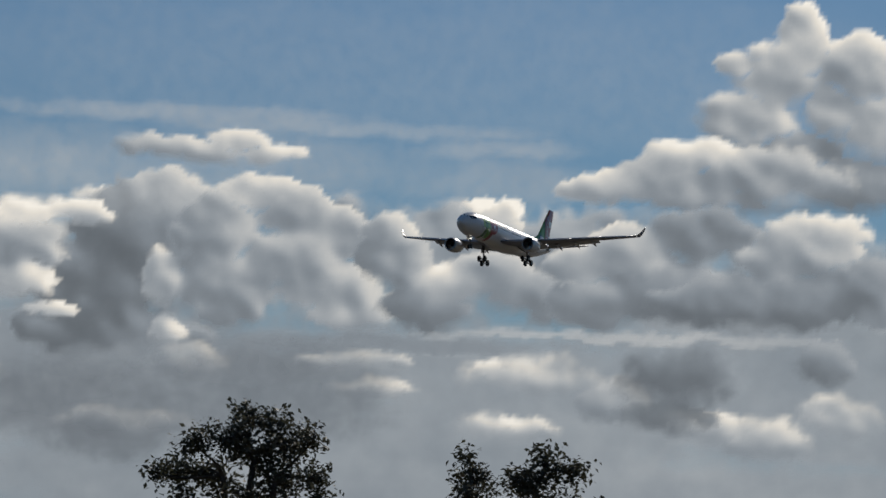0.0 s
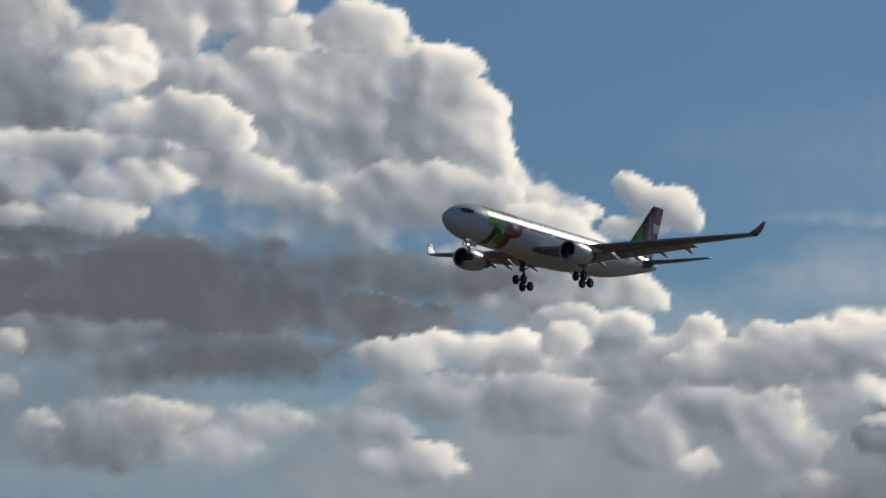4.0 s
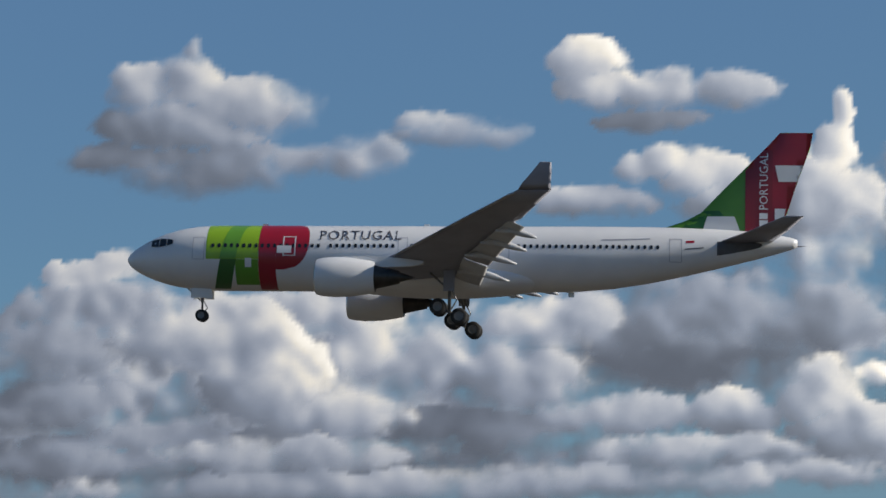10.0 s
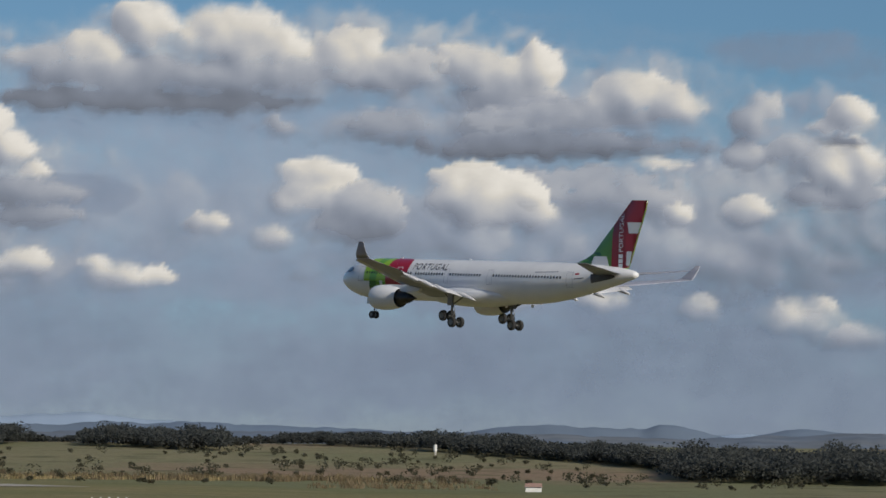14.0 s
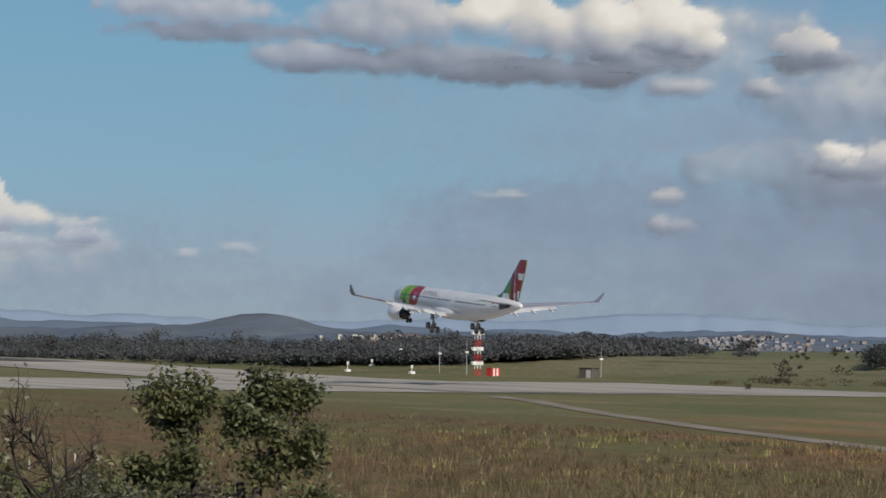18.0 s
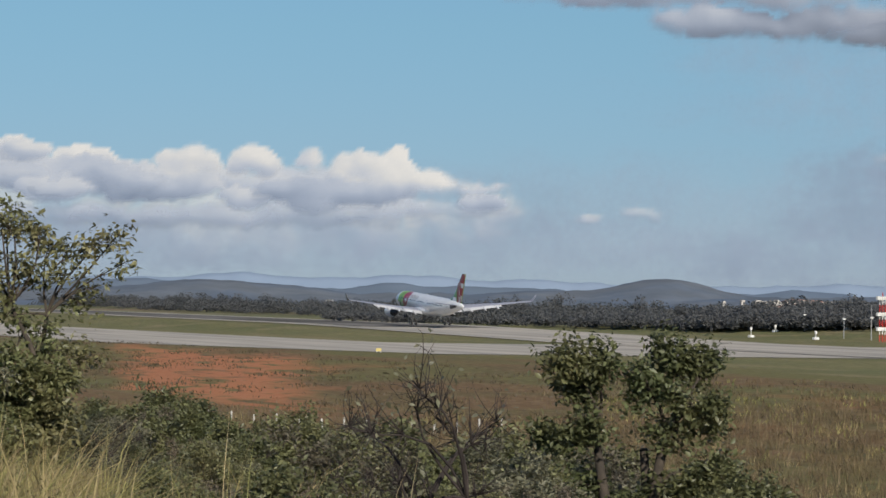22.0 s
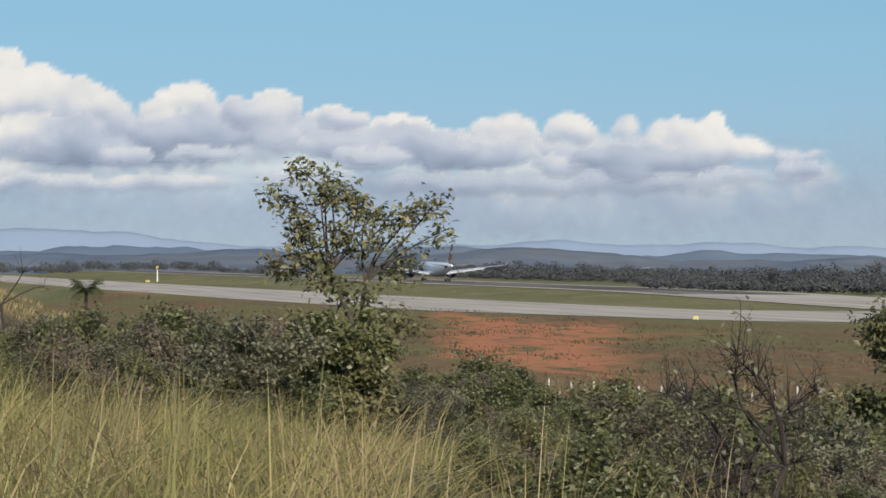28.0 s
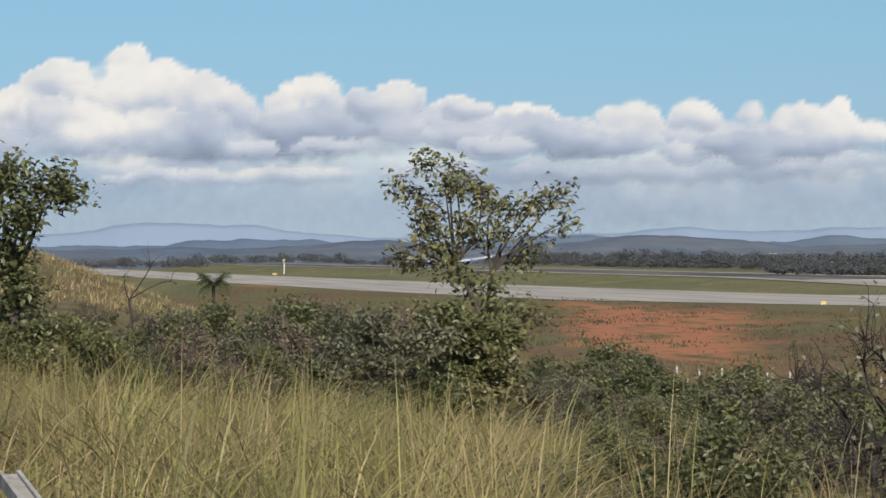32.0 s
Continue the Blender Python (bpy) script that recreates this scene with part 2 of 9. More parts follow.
EDGES = smooth(-0.12, 0.14, fbm(GRID_A * 1.4 + 7, GRID_E * 1.4, 71, 4) - 0.47)
cloud_store = []


def pieces_of(mask):
    """Numbers the connected patches of a mask."""
    lab = np.where(mask, np.arange(1, mask.size + 1).reshape(mask.shape), 0)
    while True:
        nxt = lab.copy()
        nxt[1:] = np.maximum(nxt[1:], lab[:-1])
        nxt[:-1] = np.maximum(nxt[:-1], lab[1:])
        nxt[:, 1:] = np.maximum(nxt[:, 1:], lab[:, :-1])
        nxt[:, :-1] = np.maximum(nxt[:, :-1], lab[:, 1:])
        nxt = np.where(mask, nxt, 0)
        if (nxt == lab).all():
            return lab
        # jump to the label's own label to settle quickly
        flat = nxt.ravel()
        lab = np.where(nxt > 0, flat[np.maximum(nxt, 1) - 1], 0)


def blur(f, times):
    """Softens a field over its neighbours."""
    for _ in range(times):
        f = np.pad(f, 1, mode="edge")
        f = (f[:-2] + 2 * f[1:-1] + f[2:]) / 4
        f = (f[:, :-2] + 2 * f[:, 1:-1] + f[:, 2:]) / 4
    return f


def cloud(cover, soft, blobs):
    """One cloud: swellings (azimuth, elevation, half width, half height in degrees, own depth of shade); its edge fades
    over soft.
    """
    b = np.array(blobs, float)
    thin = soft >= 0.7
    grow = 1.12 if not thin else 1.35
    pad = 0.5
    a0, a1 = (b[:, 0] - b[:, 2] * 1.5).min() - pad, (b[:, 0] + b[:, 2] * 1.5).max() + pad
    e0, e1 = (b[:, 1] - b[:, 3] * 1.6).min() - pad, (b[:, 1] + b[:, 3] * 1.6).max() + pad
    i0, i1 = np.searchsorted(AZ, [a0, a1])
    j0, j1 = np.searchsorted(EL, [e0, e1])
    sl = (slice(j0, j1), slice(i0, i1))
    A, E = GRID_A[sl], GRID_E[sl]
    if A.size < 30:
        return
    b1, b2, b3 = BOSS_1[sl], BOSS_2[sl], BOSS_3[sl]
    wa, we = A + WARP_A[sl], E + WARP_E[sl]
    crinkle = np.maximum(smooth(44, 56, A), smooth(-66, -72, A))
    edge, H = np.full(A.shape, -9.0), np.zeros(A.shape)
    tone, weight, low = np.zeros(A.shape), np.full(A.shape, 1e-6), np.zeros(A.shape)
    for x, y, rx, ry, own in b:
        rx, ry = rx * grow, ry * grow
        r = min(rx, ry)
        k1, k2 = min(1.0, r / 0.45), min(1.0, r / 0.2)
        k3 = min(1.0, 0.35 / max(r, 0.1))
        dy = (we - y) / ry
        dy = np.where(dy < 0, dy * 1.12, dy)
        q = ((wa - x) / rx) ** 2 + dy ** 2
        if thin:
            q = q - 1.0 * MIST[sl] - 0.2 * FRAY[sl]
        else:
            q = q - 0.45 * k1 * b1 - (0.3 + 0.2 * crinkle) * k2 * b2 - (0.16 + 0.16 * crinkle) * k3 * b3 - 0.75 * k2 * FRAY[sl] - 0.9 * k1 * BILLOW[sl]
        e = 1 - q
        low = np.where(e > edge, dy, low)
        edge = np.maximum(edge, e)
        hh = np.sqrt(np.clip(e, 0, 1.4)) * r ** 0.75
        H = np.maximum(H, hh)
        w = np.clip(e + 0.25, 0, 2) ** 3
        tone, weight = tone + own * w, weight + w
    tone /= weight
    if not thin:
        H = np.maximum(0, H * (1 + 0.3 * b1 + 0.5 * BILLOW[sl]) + smooth(0, 0.5, edge) * (0.12 * b1 + (0.07 + 0.04 * crinkle) * b2 + (0.02 + 0.03 * crinkle) * b3 + (0.03 + 0.09 * crinkle) * FRAY[sl]))
    else:
        H = H * 0.0
    H = blur(H, 1)
    # crisp tops, ragged feet
    fade = soft if thin else soft * (0.85 + 1.9 * EDGES[sl]) * (1 + 1.8 * smooth(0.05, -0.7, low))
    alpha = cover * smooth(0.0, np.minimum(fade, 1.3), edge)
    # way of the sunlight through the cloud's body
    ar, er = np.radians(A), np.radians(E)
    sr = np.cos(ar) * SUN_DIR[0] - np.sin(ar) * SUN_DIR[1]
    fwd = np.sin(ar) * SUN_DIR[0] + np.cos(ar) * SUN_DIR[1]
    sv = -(fwd * np.cos(er) + SUN_DIR[2] * np.sin(er))
    su = SUN_DIR[2] * np.cos(er) - fwd * np.sin(er)
    way = np.zeros(A.shape)
    jj, ii = np.meshgrid(np.arange(A.shape[0]), np.arange(A.shape[1]), indexing="ij")
    ds = 0.085
    for n in range(1, 19):
        step = ds * n * (1 + 0.06 * n)
        ci = np.clip(np.round(ii + sr * step / STEP).astype(int), 0, A.shape[1] - 1)
        cj = np.clip(np.round(jj + su * step / STEP).astype(int), 0, A.shape[0] - 1)
        hq, z = H[cj, ci], H * 0.97 + sv * step
        way += smooth(-0.04, 0.06, hq - z) * smooth(-0.04, 0.06, z + 0.9 * hq) * ds * (1 + 0.12 * n)
    # brightness also falls away from the sun over the folds
    way, H2 = blur(way, 2), blur(H, 3)
    gx, gy = np.gradient(H2, STEP, axis=1), np.gradient(H2, STEP, axis=0)
    nl = np.sqrt(1 + gx ** 2 + gy ** 2)
    facing = (-gx * sr - gy * su + sv) / nl
    back = smooth(0.25, -0.6, sv)
    flat = np.sqrt(sr ** 2 + su ** 2)
    lean = np.tanh(1.2 * (-gx * sr - gy * su) / flat)
    rise = np.clip((E - e0 - pad) / max(0.4, e1 - e0 - 2 * pad), 0, 1)
    through_it = 0.16 * np.tanh(1.1 * way) + 0.58 * np.tanh(1.3 * H2) + 0.12 - 0.6 * lean
    front = way * 0.72 + 0.46 * (1 - facing) - 0.2 * lean + 0.35 * smooth(0.6, 0.1, rise)
    opt = through_it * back + front * (1 - back) + tone * 1.1 + 0.9 * BILLOW[sl] * smooth(0.1, 0.6, edge)
    # far vapour towards the horizon is set paler, haze put into its tone
    opt = np.clip(opt, 0.0, 3.6) * np.interp(A, [-90, -73, -65], [0.6, 0.64, 1.0]) + 0.1 * smooth(-65, -73, A)
    if thin:
        opt = 0.9 * tone + 0.45 + 0.3 * (1 - back) + 0.4 * MIST[sl]
    opt = np.clip(opt, 0.0, 3.6)
    cloud_store.append((sl, alpha, opt, H, np.interp(A, [-76, -64, -40, -12, 6, 30], [0.74, 0.83, 0.88, 0.93, 1.24, 1.64]), VEIL if thin else DARK if b[:, 4].mean() > 1.0 else CUMULUS))


def raise_clouds():
    """Builds the stored clouds, each a billowed sheet in front of those named before it, without the parts that others hide."""
    shell = np.full(GRID_A.shape, 4700.0)
    spheres = []
    for sl, alpha, opt, H, forward, label in cloud_store:
        rad = shell[sl] - 1.0 - 16.0 * H - 7.0 * alpha
        shell[sl] = np.where(alpha > 0.002, rad, shell[sl])
        spheres.append(rad)
    clear = np.ones(GRID_A.shape)
    for (sl, alpha, opt, H, forward, label), rad in reversed(list(zip(cloud_store, spheres))):
        seen = clear[sl]
        haze = smooth(-20, -42, GRID_A[sl]) if label == VEIL else smooth(-64, -74, GRID_A[sl])
        keep = (alpha > 0.004) & (seen > 0.012)
        clear[sl] = seen * (1 - np.clip(alpha * 1.0, 0, 1))
        ar, er = np.radians(GRID_A[sl]), np.radians(GRID_E[sl])
        P = np.stack([rad * np.sin(ar) * np.cos(er), rad * np.cos(ar) * np.cos(er), rad * np.sin(er) + EYE], -1)
        even = 4600 - 16.0 * H
        Q = np.stack([even * np.sin(ar) * np.cos(er), even * np.cos(ar) * np.cos(er), even * np.sin(er)], -1)
        N = np.cross(np.gradient(Q, axis=1), np.gradient(Q, axis=0))
        N /= np.linalg.norm(N, axis=2)[:, :, None]
        n, m = H.shape
        idx = np.arange(n * m).reshape(n, m)
        cell = keep[:-1, :-1] | keep[1:, :-1] | keep[:-1, 1:] | keep[1:, 1:]
        quads = np.stack([idx[:-1, :-1], idx[:-1, 1:], idx[1:, 1:], idx[1:, :-1]], -1)
        lab = pieces_of(cell)
        P, N = P.reshape(-1, 3), N.reshape(-1, 3)
        kinds, counts = np.unique(lab[lab > 0], return_counts=True)
        for kind, count in zip(kinds, counts):
            if count < 14:
                continue
            q = quads[lab == kind]
            used = np.unique(q)
            remap = np.zeros(n * m, int)
            remap[used] = np.arange(len(used))
            q = remap[q]
            me = bpy.data.meshes.new("cloud")
            me.vertices.add(len(used))
            me.vertices.foreach_set("co", P[used].ravel())
            me.loops.add(q.size)
            me.loops.foreach_set("vertex_index", q.ravel())
            me.polygons.add(len(q))
            me.polygons.foreach_set("loop_start", np.arange(0, q.size, 4))
            me.polygons.foreach_set("use_smooth", np.ones(len(q), bool))
            for key, vals in (("depth", opt), ("cover", alpha), ("scatter", forward), ("haze", haze)):
                at = me.attributes.new(key, "FLOAT", "POINT")
                at.data.foreach_set("value", vals.ravel()[used].astype(np.float32))
            me.update(calc_edges=True)
            me.normals_split_custom_set_from_vertices(N[used].tolist())
            me.materials.append(VAPOUR)
            tagged(new("cloud", me), label, "cloud", "clouds over the airfield")


# the widest thin sheets stand for sky haze, put into glowing colour
cloud(0.10, 1.00, [(67.31, 8.31, 8.36, 1.39, 0.0)])
cloud(0.95, 0.60, [(67.42, 5.06, 8.82, 1.02, 0.6), (62.92, 4.72, 3.72, 1.11, 0.8), (72.22, 5.01, 3.25, 1.11, 0.7)])
cloud(0.95, 0.70, [(63.01, 2.41, 6.50, 1.58, 1.1), (68.56, 2.87, 5.57, 1.30, 0.9), (73.18, 3.18, 4.64, 1.58, 0.9), (67.52, 1.63, 8.36, 1.02, 0.8)])
cloud(0.95, 0.60, [(57.32, 4.68, 4.18, 1.02, 0.6), (55.24, 6.28, 1.49, 1.11, 0.3)])
cloud(0.95, 0.70, [(57.37, 3.01, 4.64, 1.39, 1.1), (60.60, 3.27, 2.32, 1.21, 1.2), (55.50, 3.89, 1.86, 0.93, 1.1), (59.18, 4.72, 2.79, 0.74, 0.7)])
cloud(0.97, 0.60, [(43.65, 8.53, 3.72, 2.79, 0.6), (47.39, 8.57, 4.64, 1.86, 0.5), (52.08, 8.03, 2.69, 1.49, 0.4), (46.94, 5.79, 5.57, 1.39, 0.9)])
cloud(0.50, 1.20, [(48.67, 3.76, 8.36, 1.39, 0.7)])
cloud(0.95, 0.60, [(38.18, 9.89, 4.18, 1.95, 0.8), (42.40, 9.27, 2.79, 1.86, 0.5)])
cloud(0.40, 1.20, [(39.53, 6.07, 4.64, 1.11, 0.5), (36.76, 7.49, 2.79, 0.56, 0.5)])
cloud(0.95, 0.55, [(28.12, 4.87, 3.72, 0.93, 0.6), (33.68, 4.46, 4.64, 1.02, 0.5), (37.86, 4.54, 2.79, 1.02, 0.5), (25.99, 7.90, 1.58, 2.23, 0.5)])
cloud(0.16, 1.00, [(16.18, 9.84, 4.64, 2.60, 0.0)])
cloud(0.97, 0.55, [(20.70, 6.03, 5.76, 1.86, 0.6), (25.41, 6.89, 2.23, 2.41, 0.5), (22.29, 9.66, 2.60, 1.21, 0.3)])
cloud(0.95, 0.55, [(2.92, 6.77, 4.46, 0.93, 0.5), (0.34, 7.84, 1.86, 1.30, 0.4), (5.23, 5.87, 4.46, 0.74, 0.5), (1.93, 4.20, 3.07, 0.51, 0.4)])
cloud(0.97, 0.55, [(-11.17, 5.09, 5.57, 1.49, 0.5), (-4.17, 5.66, 3.72, 1.30, 0.8), (-2.25, 7.54, 1.11, 1.21, 0.4), (-8.56, 3.65, 8.36, 0.60, 0.5)])
cloud(0.95, 0.55, [(-24.03, 4.24, 8.82, 1.02, 0.8), (-24.05, 2.76, 8.82, 0.84, 0.8)])
cloud(0.90, 0.90, [(-24.05, 2.94, 8.36, 1.30, 1.3), (-24.03, 4.43, 8.36, 0.56, 1.2)])
cloud(0.35, 1.00, [(-35.70, 5.72, 8.36, 1.58, 0.3)])
cloud(0.90, 1.00, [(-35.71, 1.63, 9.29, 1.39, 1.1), (-35.70, 2.84, 9.29, 0.56, 0.9)])
cloud(0.85, 1.00, [(-45.91, 1.10, 8.36, 1.30, 0.8), (-46.85, 2.48, 8.36, 0.56, 0.7)])
cloud(0.65, 0.60, [(-49.48, 5.50, 3.07, 0.93, 0.5), (-45.38, 4.53, 2.32, 1.11, 0.6), (-48.71, 3.38, 4.64, 0.88, 0.8), (-42.67, 3.63, 2.97, 0.79, 0.7),
    (-39.89, 2.99, 2.79, 0.74, 0.6)])
cloud(0.60, 1.00, [(-53.16, 4.26, 8.36, 2.23, 0.2)])
cloud(0.75, 1.00, [(-55.90, 1.44, 6.50, 1.30, 0.7), (-55.92, 2.55, 5.57, 0.56, 0.6)])
cloud(0.65, 0.60, [(-54.86, 6.09, 4.83, 0.93, 0.4), (-55.93, 3.57, 3.90, 0.79, 0.6), (-51.29, 3.36, 3.25, 0.93, 0.6), (-46.65, 3.41, 2.79, 1.21, 0.6)])
cloud(0.50, 1.00, [(-59.54, 3.92, 8.36, 1.86, 0.2)])
cloud(0.55, 1.00, [(-62.26, 1.10, 5.57, 1.21, 0.7), (-62.28, 2.21, 4.64, 0.56, 0.6)])
cloud(0.60, 0.60, [(-63.62, 4.95, 2.32, 0.84, 0.4), (-59.35, 4.01, 2.41, 0.93, 0.6), (-60.17, 2.80, 3.07, 0.74, 0.6)])
cloud(0.35, 1.00, [(-66.98, 1.24, 8.36, 1.02, 0.2)])
cloud(0.60, 0.60, [(-82.65, 1.48, 3.90, 0.79, 0.1), (-76.62, 1.27, 3.90, 0.79, 0.1)])
cloud(0.60, 0.60, [(-86.26, 1.82, 2.79, 0.84, 0.1)])
cloud(0.70, 0.60, [(2.41, 4.84, 4.18, 1.02, 0.2), (8.44, 4.47, 3.72, 0.79, 0.3), (2.00, 7.16, 3.90, 1.39, 0.0), (6.64, 6.29, 3.90, 1.21, 0.1),
    (10.82, 5.77, 2.79, 1.11, 0.1)])
cloud(0.38, 1.20, [(62.82, 7.50, 3.25, 0.15, 0.2), (65.62, 7.35, 2.79, 0.15, 0.2), (68.07, 7.05, 1.58, 0.17, 0.2), (64.71, 6.65, 4.18, 0.51, 0.3),
    (68.08, 6.48, 2.23, 0.42, 0.3), (60.99, 6.68, 1.86, 0.56, 0.3)])
cloud(1.00, 0.22, [(73.25, 8.82, 0.37, 0.65, 0.2), (72.23, 8.52, 0.33, 0.23, 0.2), (72.80, 8.26, 0.74, 0.65, 0.2), (72.44, 7.61, 0.84, 0.65, 0.3),
    (74.28, 8.37, 0.74, 0.65, 0.2), (73.82, 7.81, 0.56, 0.56, 0.4), (74.57, 7.55, 0.74, 0.84, 0.3), (73.10, 7.06, 0.84, 0.46, 1.0), (73.85, 6.62, 1.21, 0.56, 0.9)])
cloud(1.00, 0.22, [(71.52, 7.03, 0.84, 0.35, 0.2), (71.06, 6.70, 0.74, 0.37, 0.7), (69.95, 6.44, 0.65, 0.26, 0.2), (70.51, 6.50, 0.56, 0.30, 0.3),
    (72.64, 6.68, 1.30, 0.56, 0.6), (71.91, 6.39, 1.11, 0.37, 0.5)])
cloud(0.98, 0.35, [(60.66, 5.84, 0.84, 0.24, 0.3), (61.67, 6.06, 0.46, 0.17, 0.2), (60.50, 5.28, 1.02, 0.46, 0.5), (60.52, 4.72, 0.74, 0.42, 0.3),
    (61.18, 4.29, 0.56, 0.28, 0.6)])
cloud(1.00, 0.18, [(62.96, 6.16, 0.65, 0.37, 0.5), (62.44, 5.35, 1.21, 0.84, 1.1), (61.63, 4.67, 1.30, 0.84, 1.2), (62.03, 3.86, 1.58, 0.46, 1.2)])
cloud(1.00, 0.18, [(64.31, 6.17, 0.60, 0.37, 0.4), (63.82, 5.50, 0.74, 0.65, 0.6), (64.93, 5.86, 0.65, 0.42, 0.5), (65.68, 5.52, 0.60, 0.42, 0.5),
    (63.85, 4.67, 0.93, 0.74, 0.7), (64.77, 5.07, 1.02, 0.65, 0.6), (65.34, 4.63, 1.02, 0.56, 0.5), (62.83, 4.72, 0.33, 0.51, 0.1), (62.95, 3.89, 0.35, 0.30, 0.2),
    (65.82, 4.27, 0.74, 0.35, 0.3)])
cloud(1.00, 0.20, [(66.52, 5.69, 0.42, 0.30, 0.4), (66.63, 5.13, 0.65, 0.46, 0.8), (67.39, 4.78, 0.65, 0.37, 0.3), (67.21, 4.41, 0.74, 0.37, 0.9),
    (68.13, 4.90, 0.74, 0.42, 0.5), (68.00, 6.15, 0.26, 0.13, 0.1), (68.47, 6.07, 0.22, 0.24, 0.1), (68.20, 5.83, 0.46, 0.28, 0.4), (68.88, 4.64, 0.84, 0.42, 0.6)])
cloud(1.00, 0.18, [(69.71, 5.13, 0.56, 0.35, 0.3), (70.54, 5.43, 0.74, 0.39, 0.3), (71.74, 5.65, 0.84, 0.51, 1.1), (71.11, 4.80, 1.30, 0.56, 0.9),
    (70.00, 4.58, 0.74, 0.42, 0.5)])
cloud(1.00, 0.18, [(73.59, 5.78, 0.84, 0.42, 0.3), (73.04, 5.40, 0.84, 0.46, 0.6), (73.87, 5.51, 0.42, 0.33, 0.2), (72.87, 4.65, 1.67, 0.51, 1.1),
    (74.16, 4.87, 1.02, 0.51, 0.9), (74.54, 4.51, 0.37, 0.26, 0.3)])
cloud(0.85, 0.80, [(66.49, 3.83, 2.79, 0.13, 1.2), (63.25, 3.44, 2.32, 0.28, 1.1), (70.39, 4.04, 2.79, 0.09, 0.4)])
cloud(0.90, 0.60, [(68.83, 3.34, 1.11, 0.37, 0.2), (70.23, 2.97, 0.56, 0.39, 0.3), (68.39, 2.49, 0.84, 0.26, 0.3), (66.33, 3.08, 0.70, 0.19, 0.3),
    (65.94, 3.53, 0.93, 0.15, 0.5), (72.83, 2.44, 0.74, 0.46, 0.4), (73.93, 2.83, 0.74, 0.37, 0.4), (71.81, 2.59, 0.84, 0.28, 0.4), (63.34, 3.44, 0.56, 0.28, 0.5),
    (62.09, 2.38, 1.11, 0.28, 0.5)])
cloud(0.90, 0.40, [(71.33, 3.32, 0.88, 0.60, 1.3), (71.16, 2.76, 0.74, 0.33, 1.2)])
cloud(0.90, 0.40, [(73.73, 3.66, 0.51, 0.39, 1.2)])
cloud(1.00, 0.40, [(62.37, 6.91, 0.51, 0.19, 0.5), (63.21, 6.85, 0.93, 0.22, 0.5), (63.95, 7.08, 0.56, 0.19, 0.3), (64.52, 6.87, 0.56, 0.17, 0.3)])
cloud(0.30, 1.20, [(57.29, 5.79, 2.79, 0.56, 0.3), (61.01, 6.25, 2.79, 0.56, 0.3)])
cloud(1.00, 0.22, [(56.76, 7.95, 0.30, 0.24, 0.2), (57.23, 7.75, 0.51, 0.28, 0.2), (57.57, 7.46, 0.35, 0.24, 0.3), (56.78, 7.33, 0.56, 0.17, 0.3),
    (55.85, 7.57, 0.37, 0.13, 0.2)])
cloud(1.00, 0.25, [(54.42, 8.74, 0.30, 0.74, 0.1), (54.45, 7.91, 0.56, 0.56, 0.1), (54.93, 7.29, 1.02, 0.65, 0.2), (55.60, 6.66, 1.02, 0.56, 0.2),
    (56.35, 6.22, 0.88, 0.39, 0.3), (54.78, 6.27, 1.11, 0.56, 0.6), (57.00, 6.06, 0.37, 0.23, 0.3)])
cloud(1.00, 0.20, [(55.08, 5.35, 0.56, 0.28, 0.3), (55.91, 5.61, 0.56, 0.28, 0.2), (56.64, 5.68, 0.56, 0.28, 0.2), (56.28, 5.39, 0.56, 0.23, 1.0),
    (57.94, 5.62, 0.35, 0.24, 0.2), (57.77, 5.24, 0.74, 0.37, 0.4), (55.93, 4.92, 1.39, 0.42, 0.6)])
cloud(1.00, 0.20, [(58.97, 5.64, 0.37, 0.19, 0.2), (59.71, 5.61, 0.56, 0.28, 0.3), (60.55, 5.77, 0.56, 0.23, 0.2), (61.39, 5.79, 0.56, 0.23, 0.2),
    (60.09, 5.30, 1.11, 0.46, 0.5), (58.70, 5.08, 1.11, 0.42, 0.4), (60.48, 4.66, 0.60, 0.35, 0.2), (60.96, 4.20, 0.46, 0.15, 0.3)])
cloud(0.95, 0.50, [(57.07, 3.84, 0.70, 0.51, 0.3), (59.20, 3.89, 0.88, 0.70, 0.3), (58.26, 4.33, 1.11, 0.37, 0.6), (57.82, 3.48, 0.56, 0.28, 0.3),
    (59.49, 3.15, 0.65, 0.37, 0.4)])
cloud(1.00, 0.22, [(49.07, 10.62, 1.11, 0.79, 0.1), (50.01, 10.72, 0.93, 0.74, 0.1), (50.72, 11.00, 0.37, 0.56, 0.1), (50.67, 10.07, 0.93, 0.74, 0.2),
    (49.73, 9.51, 1.39, 0.65, 0.2)])
cloud(1.00, 0.20, [(52.09, 10.44, 0.74, 0.51, 0.1), (52.37, 9.79, 1.02, 0.65, 0.2), (51.14, 9.33, 1.30, 0.70, 0.3), (52.55, 8.77, 1.30, 0.65, 0.5)])
cloud(1.00, 0.18, [(53.54, 9.82, 0.56, 0.42, 0.1), (53.95, 9.13, 0.63, 0.51, 0.2), (54.37, 8.66, 0.42, 0.60, 0.2), (53.48, 8.85, 0.84, 0.74, 0.4),
    (53.94, 7.92, 0.84, 0.37, 0.2)])
cloud(1.00, 0.25, [(55.14, 7.27, 0.84, 0.42, 0.2), (55.74, 6.80, 0.56, 0.56, 0.2), (53.01, 7.79, 1.39, 0.51, 0.5), (54.68, 6.72, 1.39, 0.42, 0.5),
    (55.68, 5.79, 0.56, 0.28, 0.3)])
